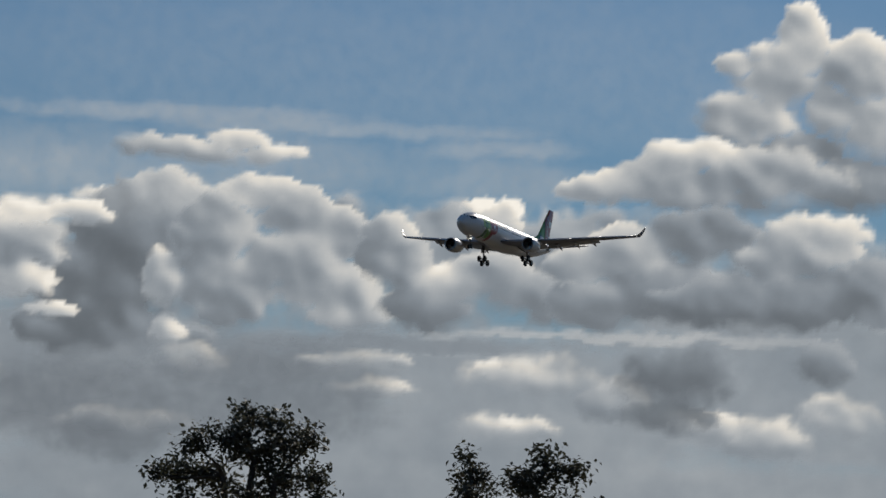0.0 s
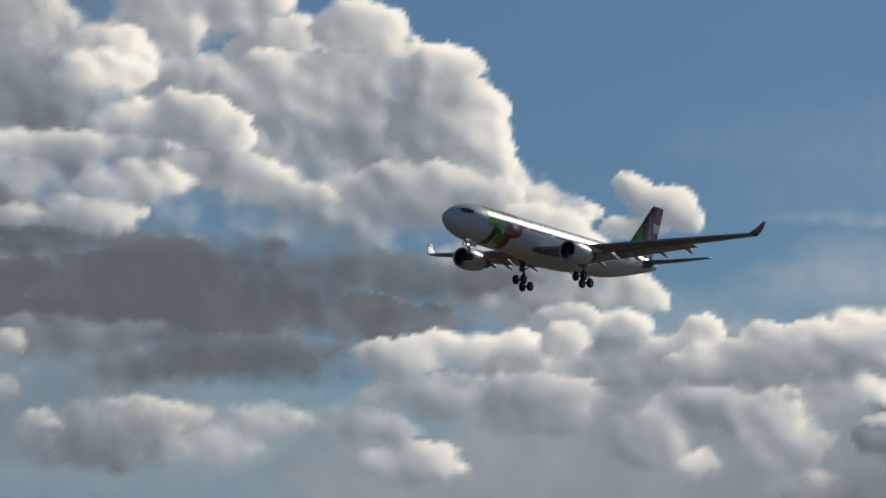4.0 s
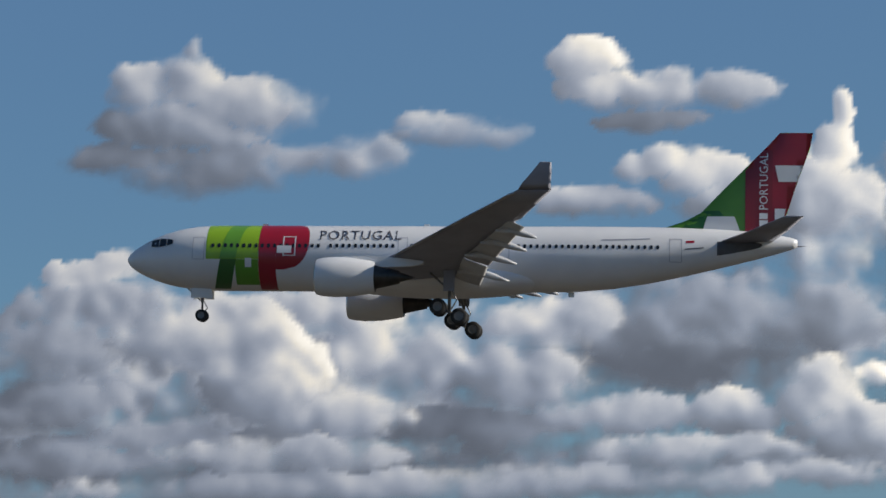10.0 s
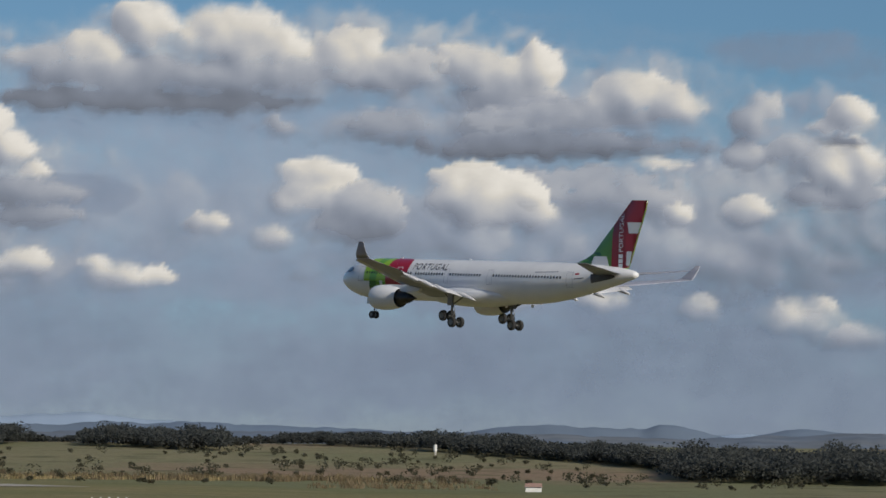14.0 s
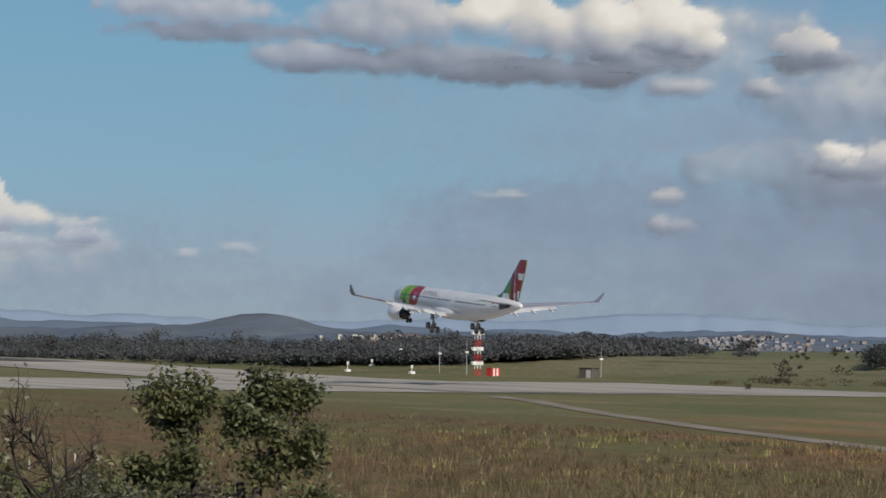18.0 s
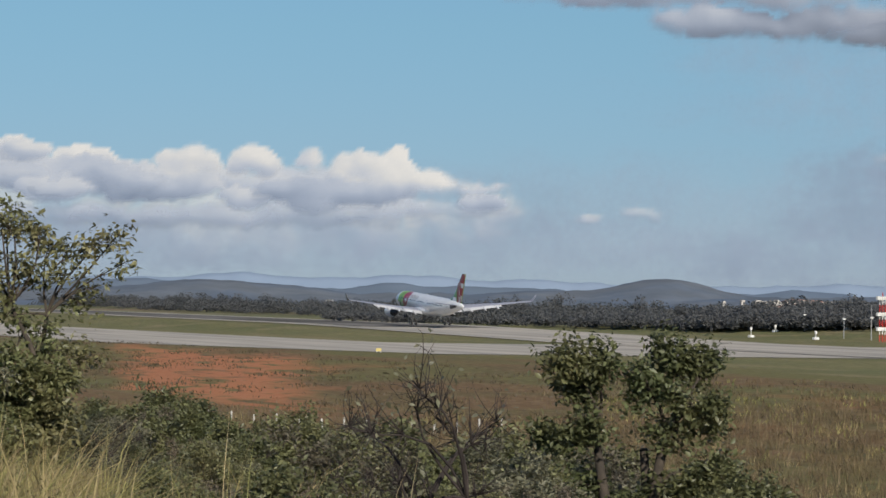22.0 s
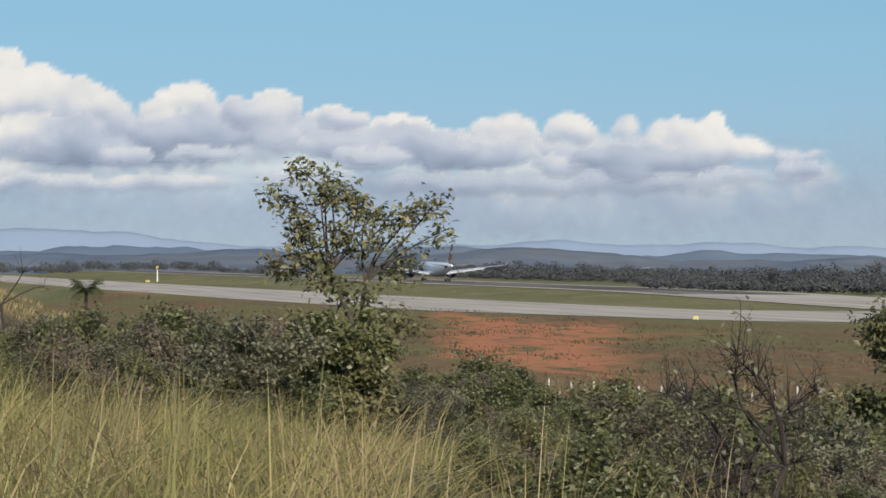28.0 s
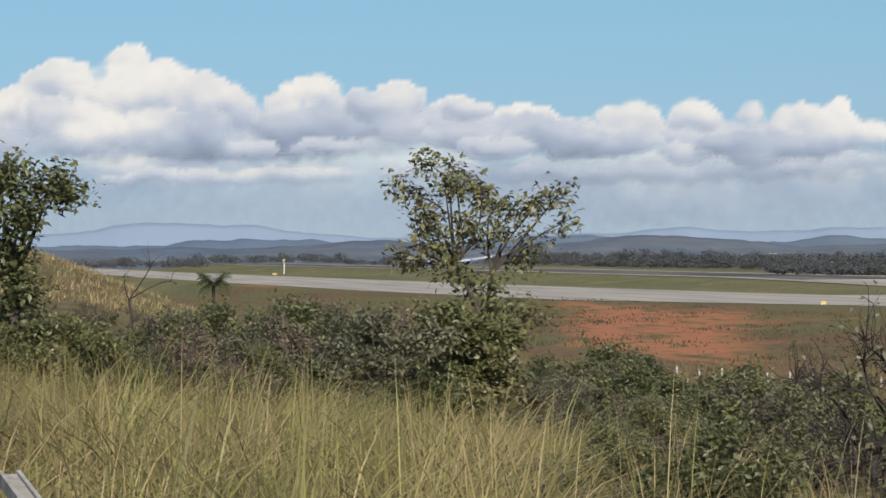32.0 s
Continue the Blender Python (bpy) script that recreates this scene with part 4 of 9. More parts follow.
cloud(0.72, 1.20, [(-30.39, 9.81, 1.86, 0.33, 0.0), (-28.06, 9.36, 2.32, 0.46, 0.0), (-25.72, 8.89, 2.79, 0.65, 0.0), (-22.91, 8.41, 2.79, 0.48, 0.0),
    (-20.57, 8.09, 2.32, 0.56, 0.0), (-23.85, 7.67, 3.72, 0.70, 0.0), (-27.59, 8.16, 2.79, 0.70, 0.0), (-19.18, 7.60, 1.76, 0.42, 0.0), (-28.53, 6.95, 3.72, 0.65, 0.4)])
cloud(0.85, 0.70, [(-16.91, 9.58, 0.70, 0.51, 0.5), (-17.02, 8.94, 0.51, 0.42, 0.5), (-16.76, 8.19, 0.42, 0.35, 0.5)])
cloud(0.90, 0.50, [(-21.25, 6.67, 0.51, 0.19, 0.3), (-20.50, 6.52, 0.46, 0.15, 0.4)])
cloud(0.97, 0.45, [(-21.08, 4.95, 1.35, 0.48, 0.6), (-20.15, 5.12, 1.02, 0.48, 0.5), (-18.76, 5.47, 0.88, 0.42, 0.5), (-17.55, 5.81, 0.70, 0.42, 0.3),
    (-17.10, 5.44, 0.51, 0.48, 0.4), (-18.32, 4.35, 1.76, 0.48, 0.8), (-21.56, 4.21, 1.35, 0.33, 1.0)])
cloud(0.95, 0.50, [(-17.04, 3.96, 0.51, 0.42, 0.6), (-18.81, 2.88, 0.60, 0.35, 0.6), (-19.27, 2.52, 1.35, 0.33, 0.8), (-17.71, 2.68, 0.70, 0.42, 0.7),
    (-22.05, 2.27, 1.76, 0.33, 0.8)])
cloud(1.00, 0.22, [(-30.93, 6.30, 0.54, 0.33, 0.1), (-30.29, 6.21, 0.51, 0.33, 0.1), (-29.83, 5.84, 0.42, 0.42, 0.1), (-29.64, 5.47, 0.20, 0.20, 0.1),
    (-30.66, 5.75, 0.84, 0.42, 0.6), (-30.56, 5.01, 0.98, 0.48, 0.8), (-29.92, 4.46, 1.35, 0.42, 0.8)])
cloud(1.00, 0.30, [(-28.25, 5.01, 0.70, 0.48, 0.5), (-27.60, 4.87, 0.51, 0.42, 0.8), (-27.09, 4.96, 0.22, 0.13, 0.3), (-28.07, 4.45, 0.88, 0.33, 1.4)])
cloud(1.00, 0.30, [(-26.02, 5.00, 0.52, 0.43, 0.6), (-25.00, 4.85, 0.88, 0.42, 0.5), (-24.07, 4.66, 0.42, 0.33, 0.5), (-25.56, 4.44, 1.02, 0.33, 0.8),
    (-26.49, 4.21, 1.39, 0.24, 0.9)])
cloud(0.95, 0.50, [(-24.82, 4.06, 3.07, 0.33, 1.4), (-27.61, 3.43, 0.51, 0.42, 1.4)])
cloud(1.00, 0.30, [(-30.10, 3.86, 1.35, 0.48, 0.7), (-29.18, 3.67, 0.70, 0.48, 0.6), (-28.25, 3.30, 0.51, 0.42, 0.5), (-27.61, 2.90, 0.88, 0.26, 0.5),
    (-30.74, 2.99, 0.54, 0.33, 0.7)])
cloud(1.00, 0.30, [(-26.22, 3.33, 0.51, 0.33, 0.7), (-25.57, 3.05, 0.51, 0.39, 0.5), (-25.01, 3.04, 0.35, 0.33, 0.3), (-24.27, 3.32, 0.51, 0.33, 0.6),
    (-23.43, 3.21, 0.60, 0.42, 0.5), (-22.69, 3.07, 0.60, 0.42, 0.6), (-22.04, 2.83, 0.51, 0.42, 0.6)])
cloud(1.00, 0.35, [(-21.30, 3.24, 0.51, 0.42, 0.5), (-20.84, 3.00, 0.35, 0.33, 0.5)])
cloud(0.90, 0.60, [(-28.53, 2.33, 2.69, 0.33, 0.9), (-24.83, 2.26, 2.23, 0.33, 0.8)])
cloud(0.30, 1.20, [(-40.22, 7.65, 3.72, 0.24, 0.2), (-33.68, 7.66, 2.79, 0.33, 0.2), (-39.28, 4.78, 2.04, 0.56, 0.4), (-36.48, 6.74, 3.72, 0.28, 0.2)])
cloud(0.85, 0.60, [(-33.03, 7.24, 0.35, 0.20, 0.4), (-33.21, 6.63, 0.43, 0.33, 0.3), (-33.12, 6.08, 0.51, 0.33, 0.4)])
cloud(1.00, 0.30, [(-31.82, 6.35, 0.51, 0.30, 0.3), (-30.98, 6.48, 0.39, 0.15, 0.1), (-32.01, 5.88, 1.30, 0.26, 0.5), (-29.60, 5.77, 0.24, 0.42, 0.1),
    (-31.36, 5.69, 1.02, 0.26, 0.5), (-30.43, 5.96, 0.74, 0.42, 0.4)])
cloud(0.95, 0.35, [(-28.78, 5.11, 0.22, 0.22, 0.2), (-29.99, 3.55, 1.30, 0.42, 0.6)])
cloud(0.80, 0.70, [(-39.74, 4.41, 1.30, 0.56, 0.6), (-39.46, 5.15, 0.37, 0.37, 0.6)])
cloud(0.97, 0.35, [(-41.67, 3.46, 0.45, 0.32, 0.1), (-42.41, 3.38, 0.35, 0.26, 0.4), (-41.58, 3.02, 1.16, 0.42, 0.5)])
cloud(0.97, 0.35, [(-40.75, 3.39, 0.35, 0.26, 0.1), (-40.19, 2.83, 0.79, 0.33, 0.3), (-39.27, 2.74, 0.60, 0.26, 0.4)])
cloud(0.95, 0.40, [(-38.72, 3.86, 0.43, 0.33, 0.3), (-38.99, 3.39, 0.35, 0.17, 0.3), (-38.16, 3.77, 0.46, 0.28, 0.6)])
cloud(0.97, 0.30, [(-36.58, 3.72, 0.43, 0.33, 0.1), (-36.09, 3.93, 0.24, 0.26, 0.1), (-37.04, 3.44, 0.51, 0.33, 0.5), (-35.55, 3.47, 0.54, 0.22, 0.4)])
cloud(0.90, 0.50, [(-34.16, 3.11, 0.70, 0.22, 0.4), (-35.09, 3.58, 0.88, 0.33, 0.7), (-33.23, 3.16, 1.02, 0.33, 0.8)])
cloud(0.95, 0.40, [(-31.84, 3.52, 0.51, 0.24, 0.2), (-32.49, 3.74, 0.35, 0.20, 0.4), (-31.47, 3.01, 0.51, 0.22, 0.4)])
cloud(0.90, 0.50, [(-35.93, 2.28, 0.88, 0.26, 0.4), (-34.63, 2.19, 0.98, 0.26, 0.4), (-33.24, 1.95, 0.79, 0.26, 0.4), (-32.03, 2.04, 0.26, 0.30, 0.4)])
cloud(0.85, 0.60, [(-38.16, 2.10, 0.70, 0.20, 0.5), (-41.57, 1.82, 1.16, 0.20, 0.5)])
cloud(0.85, 0.60, [(-30.93, 1.71, 0.52, 0.30, 0.5), (-29.55, 1.80, 0.52, 0.30, 0.5), (-30.64, 2.91, 0.42, 0.23, 0.4)])
cloud(0.60, 0.90, [(-45.49, 6.39, 1.39, 0.33, 0.8), (-45.03, 6.49, 0.54, 0.26, 0.7)])
cloud(1.00, 0.30, [(-50.97, 6.12, 0.79, 0.39, 0.2), (-49.86, 6.05, 0.39, 0.45, 0.1), (-50.41, 5.62, 1.11, 0.39, 0.7)])
cloud(1.00, 0.30, [(-48.37, 5.70, 0.70, 0.39, 0.2), (-47.63, 5.48, 0.51, 0.43, 0.4), (-49.20, 5.30, 1.76, 0.32, 0.8), (-49.38, 4.85, 2.69, 0.24, 1.2)])
cloud(0.95, 0.40, [(-46.32, 5.36, 0.43, 0.43, 0.5), (-46.50, 4.71, 0.35, 0.26, 0.4), (-45.57, 4.72, 0.51, 0.33, 0.5)])
cloud(1.00, 0.25, [(-44.74, 5.39, 0.39, 0.32, 0.1), (-45.11, 5.17, 0.42, 0.20, 0.2), (-44.82, 4.54, 0.60, 0.48, 0.1), (-45.01, 4.07, 0.70, 0.26, 0.3)])
cloud(1.00, 0.40, [(-44.87, 4.93, 0.45, 0.11, 1.3)])
cloud(0.95, 0.50, [(-48.72, 4.03, 1.35, 0.42, 0.7), (-49.19, 4.30, 1.76, 0.24, 0.8), (-47.80, 4.60, 0.51, 0.12, 0.3)])
cloud(1.00, 0.25, [(-50.66, 4.00, 0.88, 0.48, 0.1), (-50.94, 4.35, 0.63, 0.26, 0.1), (-50.10, 3.73, 0.60, 0.33, 0.3)])
cloud(0.95, 0.40, [(-46.44, 3.78, 0.43, 0.26, 0.2), (-47.51, 3.77, 0.26, 0.22, 0.3)])
cloud(0.85, 0.60, [(-50.63, 2.34, 0.79, 0.17, 0.4), (-48.79, 2.36, 0.43, 0.20, 0.3), (-47.22, 2.20, 0.35, 0.26, 0.4)])
cloud(0.90, 0.50, [(-45.54, 2.10, 0.70, 0.33, 0.2), (-44.80, 1.83, 0.70, 0.26, 0.4), (-43.50, 2.04, 0.51, 0.33, 0.6)])
cloud(0.80, 0.60, [(-43.14, 4.18, 0.33, 0.19, 0.5)])
cloud(1.00, 0.30, [(-58.20, 6.20, 0.63, 0.26, 0.4), (-57.28, 6.32, 0.54, 0.33, 0.3), (-56.27, 6.71, 0.60, 0.43, 0.1), (-55.06, 6.64, 1.02, 0.51, 0.1),
    (-54.31, 6.38, 0.70, 0.42, 0.1), (-53.00, 6.31, 0.70, 0.43, 0.3), (-56.90, 5.95, 1.58, 0.37, 0.7), (-54.58, 5.91, 2.23, 0.37, 0.7), (-52.25, 6.04, 0.70, 0.43, 0.4),
    (-55.97, 5.51, 2.69, 0.24, 1.2)])
cloud(0.95, 0.50, [(-51.78, 5.12, 2.60, 0.33, 0.9), (-49.91, 4.86, 2.23, 0.24, 1.2)])
cloud(1.00, 0.30, [(-53.53, 4.35, 0.65, 0.30, 0.1), (-53.71, 3.88, 0.60, 0.37, 0.4), (-52.78, 3.80, 0.60, 0.42, 0.5), (-53.15, 3.52, 0.88, 0.33, 0.7)])
cloud(0.95, 0.40, [(-55.28, 3.49, 0.35, 0.24, 0.3), (-54.26, 3.32, 0.43, 0.26, 0.5)])
cloud(0.95, 0.40, [(-56.84, 2.63, 0.56, 0.30, 0.3), (-56.20, 2.64, 0.30, 0.17, 0.3), (-57.08, 2.81, 0.35, 0.17, 0.2)])
cloud(0.70, 0.70, [(-57.60, 3.91, 0.88, 0.33, 0.6)])
cloud(1.00, 0.25, [(-63.63, 5.59, 0.70, 0.56, 0.1), (-64.00, 5.77, 0.45, 0.43, 0.1), (-63.07, 5.15, 0.60, 0.43, 0.1), (-63.62, 4.72, 1.02, 0.24, 0.8)])
cloud(0.85, 0.60, [(-63.15, 4.22, 0.51, 0.24, 0.6)])
cloud(0.85, 0.60, [(-61.04, 4.89, 0.43, 0.24, 0.4), (-61.03, 4.59, 0.72, 0.17, 0.8)])
cloud(1.00, 0.30, [(-58.90, 5.04, 0.39, 0.30, 0.1), (-58.52, 4.68, 0.43, 0.33, 0.1), (-58.99, 4.48, 0.35, 0.20, 0.3), (-58.15, 4.29, 0.30, 0.17, 0.2),
    (-58.23, 3.94, 0.98, 0.28, 0.8), (-58.04, 3.57, 0.70, 0.24, 0.6)])
cloud(0.80, 0.60, [(-61.86, 4.16, 0.33, 0.20, 0.6)])
cloud(0.97, 0.30, [(-60.54, 3.21, 0.43, 0.17, 0.1), (-60.36, 2.98, 0.13, 0.10, 0.1), (-59.71, 3.13, 0.39, 0.24, 0.3), (-60.26, 2.89, 0.70, 0.20, 0.6)])
cloud(0.95, 0.40, [(-58.40, 2.82, 0.54, 0.24, 0.3), (-58.87, 2.72, 0.37, 0.19, 0.4)])
cloud(0.70, 0.70, [(-63.39, 2.37, 0.26, 0.13, 0.5), (-63.29, 1.89, 0.45, 0.17, 0.4)])
cloud(1.00, 0.35, [(-71.17, 5.34, 1.35, 0.33, 0.6), (-70.79, 5.00, 1.76, 0.20, 1.1), (-69.49, 4.63, 0.79, 0.26, 0.6), (-68.74, 4.55, 1.07, 0.20, 1.0),
    (-67.82, 5.21, 1.35, 0.48, 0.5), (-66.88, 4.58, 1.35, 0.33, 0.9)])
cloud(1.00, 0.30, [(-66.33, 5.33, 0.54, 0.43, 0.1), (-65.49, 5.15, 0.79, 0.43, 0.1), (-64.29, 5.17, 0.79, 0.51, 0.1), (-63.36, 5.17, 0.70, 0.48, 0.1),
    (-62.80, 4.90, 0.43, 0.26, 0.1), (-65.48, 4.41, 1.76, 0.24, 1.2), (-63.63, 4.60, 0.88, 0.20, 0.9)])
cloud(0.90, 0.50, [(-63.07, 4.21, 0.52, 0.19, 0.6), (-61.87, 4.17, 0.26, 0.20, 0.6)])
cloud(0.95, 0.40, [(-61.14, 4.87, 0.52, 0.22, 0.3), (-61.04, 4.64, 0.88, 0.13, 0.9)])
cloud(0.80, 0.60, [(-71.15, 1.41, 0.19, 0.11, 0.3)])
cloud(0.70, 0.60, [(-66.11, 2.41, 0.51, 0.10, 0.5)])
cloud(0.80, 0.60, [(-63.32, 2.40, 0.26, 0.12, 0.3), (-63.23, 1.94, 0.43, 0.17, 0.3)])
cloud(0.97, 0.35, [(-79.02, 1.88, 2.41, 0.32, 0.4), (-75.32, 1.84, 2.14, 0.32, 0.4)])
cloud(0.40, 1.00, [(-76.23, 0.92, 7.43, 0.56, 0.2)])
cloud(0.85, 0.60, [(-78.09, 1.31, 3.90, 0.20, 0.8), (-74.85, 1.50, 2.04, 0.19, 0.7)])
cloud(1.00, 0.25, [(-80.59, 2.38, 0.45, 0.17, 0.1), (-79.48, 2.21, 0.51, 0.22, 0.1), (-77.82, 2.20, 0.51, 0.26, 0.1), (-76.71, 2.21, 0.43, 0.22, 0.1),
    (-77.73, 1.83, 0.54, 0.26, 0.3), (-76.89, 1.65, 0.43, 0.20, 0.3), (-79.93, 1.70, 0.52, 0.20, 0.2), (-78.65, 1.81, 1.30, 0.26, 0.7), (-79.39, 2.08, 1.39, 0.20, 0.4)])
cloud(1.00, 0.25, [(-75.79, 2.23, 0.22, 0.17, 0.1), (-74.95, 2.15, 0.51, 0.22, 0.1), (-74.39, 2.34, 0.17, 0.22, 0.1), (-74.39, 1.97, 0.52, 0.33, 0.1),
    (-73.74, 1.88, 0.35, 0.30, 0.2), (-72.99, 1.62, 0.39, 0.14, 0.3), (-75.78, 1.58, 0.43, 0.20, 0.3), (-75.32, 1.77, 1.30, 0.24, 0.6)])
cloud(0.70, 0.60, [(-71.22, 1.40, 0.22, 0.10, 0.3), (-70.39, 1.46, 0.33, 0.13, 0.5)])
cloud(0.97, 0.35, [(-86.71, 2.21, 2.14, 0.54, 0.3), (-83.02, 2.08, 2.69, 0.39, 0.5), (-80.23, 1.94, 1.86, 0.30, 0.5)])
cloud(0.40, 1.00, [(-85.34, 0.77, 7.43, 0.56, 0.2)])
cloud(0.90, 0.50, [(-84.41, 1.77, 3.90, 0.24, 0.7), (-80.88, 1.91, 1.11, 0.22, 0.6)])
cloud(1.00, 0.25, [(-83.02, 2.66, 0.43, 0.30, 0.1), (-83.48, 2.48, 0.35, 0.20, 0.3), (-82.55, 2.34, 0.35, 0.26, 0.3), (-82.93, 2.11, 1.07, 0.32, 0.6)])
cloud(1.00, 0.25, [(-81.62, 2.50, 0.39, 0.30, 0.1), (-81.53, 2.06, 0.35, 0.30, 0.2), (-82.09, 2.43, 0.35, 0.26, 0.3), (-80.42, 2.37, 0.43, 0.17, 0.2),
    (-79.96, 1.72, 0.60, 0.20, 0.3)])
cloud(1.00, 0.22, [(-87.90, 2.44, 0.35, 0.35, 0.1), (-87.72, 2.16, 0.54, 0.43, 0.1), (-87.08, 2.81, 0.52, 0.35, 0.1), (-85.97, 3.10, 0.43, 0.30, 0.1),
    (-85.98, 2.62, 0.88, 0.51, 0.1), (-85.42, 2.81, 0.43, 0.39, 0.1), (-84.68, 2.53, 0.52, 0.39, 0.2), (-84.13, 2.30, 0.35, 0.30, 0.3)])
cloud(1.00, 0.25, [(-86.71, 2.07, 0.70, 0.42, 0.1), (-85.61, 1.97, 0.70, 0.39, 0.1), (-87.17, 2.21, 0.43, 0.33, 0.3), (-84.87, 2.02, 0.56, 0.33, 0.6),
    (-84.13, 1.74, 0.43, 0.17, 0.3), (-82.74, 1.76, 0.52, 0.15, 0.4)])
cloud(0.85, 0.50, [(-83.95, 1.29, 2.23, 0.15, 0.3), (-85.80, 1.27, 0.74, 0.09, 0.4)])
cloud(1.00, 0.30, [(-88.82, 2.35, 0.84, 0.56, 0.1), (-89.91, 2.07, 1.02, 0.56, 0.2), (-88.64, 1.79, 1.49, 0.33, 0.6)])
# dim veils added to darken these stretches of sky
cloud(0.55, 0.70, [(61.62, 2.64, 2.14, 0.73, 2.4), (64.66, 2.93, 2.14, 0.73, 2.0)])
cloud(0.35, 0.70, [(42.72, 8.14, 2.18, 2.23, 1.5), (45.77, 10.41, 1.86, 1.11, 1.3), (43.25, 4.27, 2.18, 1.02, 2.2), (46.96, 3.93, 2.18, 0.73, 2.2)])
cloud(0.30, 0.70, [(27.21, 11.46, 2.18, 1.11, 1.2), (27.19, 4.81, 2.18, 1.02, 1.0)])
raise_clouds()


# ---- ground ----
def land(x, y):
    """Height of the land: the stand's bank, a dip, the airfield's level, and rising fields beyond."""
    x, y = np.asarray(x, float), np.asarray(y, float)
    z = np.interp(y, [-40, 0, 6, 15, 40, 75, 94, 112, 150, 160], [8.1, 8.1, 7.5, 5.9, 1.8, -2.4, -3.0, -2.2, -0.1, 0.0])
    side = smooth(40, 90, x) * smooth(250, 180, y)
    z = z * (1 - side) + 6.5 * side
    z = z + 3.3 * np.exp(-((x + 205) / 65) ** 2 - ((y - 5) / 11) ** 2)
    z = np.where((y > 105) & (y < 160), np.maximum(z, -0.02 + smooth(-700, -900, x) * 0.0 + np.where(x < -690, 0.02, -9)), z)
    d = np.hypot(x, y)
    z = z + np.interp(-x, [800, 1060, 1331, 1570, 3000], [0, 1.92, 2.15, 2.5, 2.5]) * smooth(228, 246, y) * smooth(365, 342, y)
    z = z + np.where(y > 0, 1.2 * (fbm(x / 40, y / 18, 3) - 0.47) * smooth(4, 25, y) * smooth(105, 90, y), 0)
    far = smooth(780, 1350, d) * smooth(385, 450, y) * (9.0 * smooth(-1300, -1050, x) + 0.8) * (0.92 + 0.45 * (fbm(x / 330, y / 300, 5) - 0.45))
    z = z + far
    z = z + smooth(1800, 4200, d) * 14 * (fbm(x / 900, y / 900, 9) - 0.2) * smooth(200, 600, np.abs(y))
    return z


def zone_mix(t, a, b, fac):
    m = t.nodes.new("ShaderNodeMix")
    m.data_type = "RGBA"
    for i, v in ((6, a), (7, b)):
        if isinstance(v, tuple):
            m.inputs[i].default_value = (*v, 1)
        else:
            t.links.new(v, m.inputs[i])
    t.links.new(fac, m.inputs[0])
    return m.outputs[2]


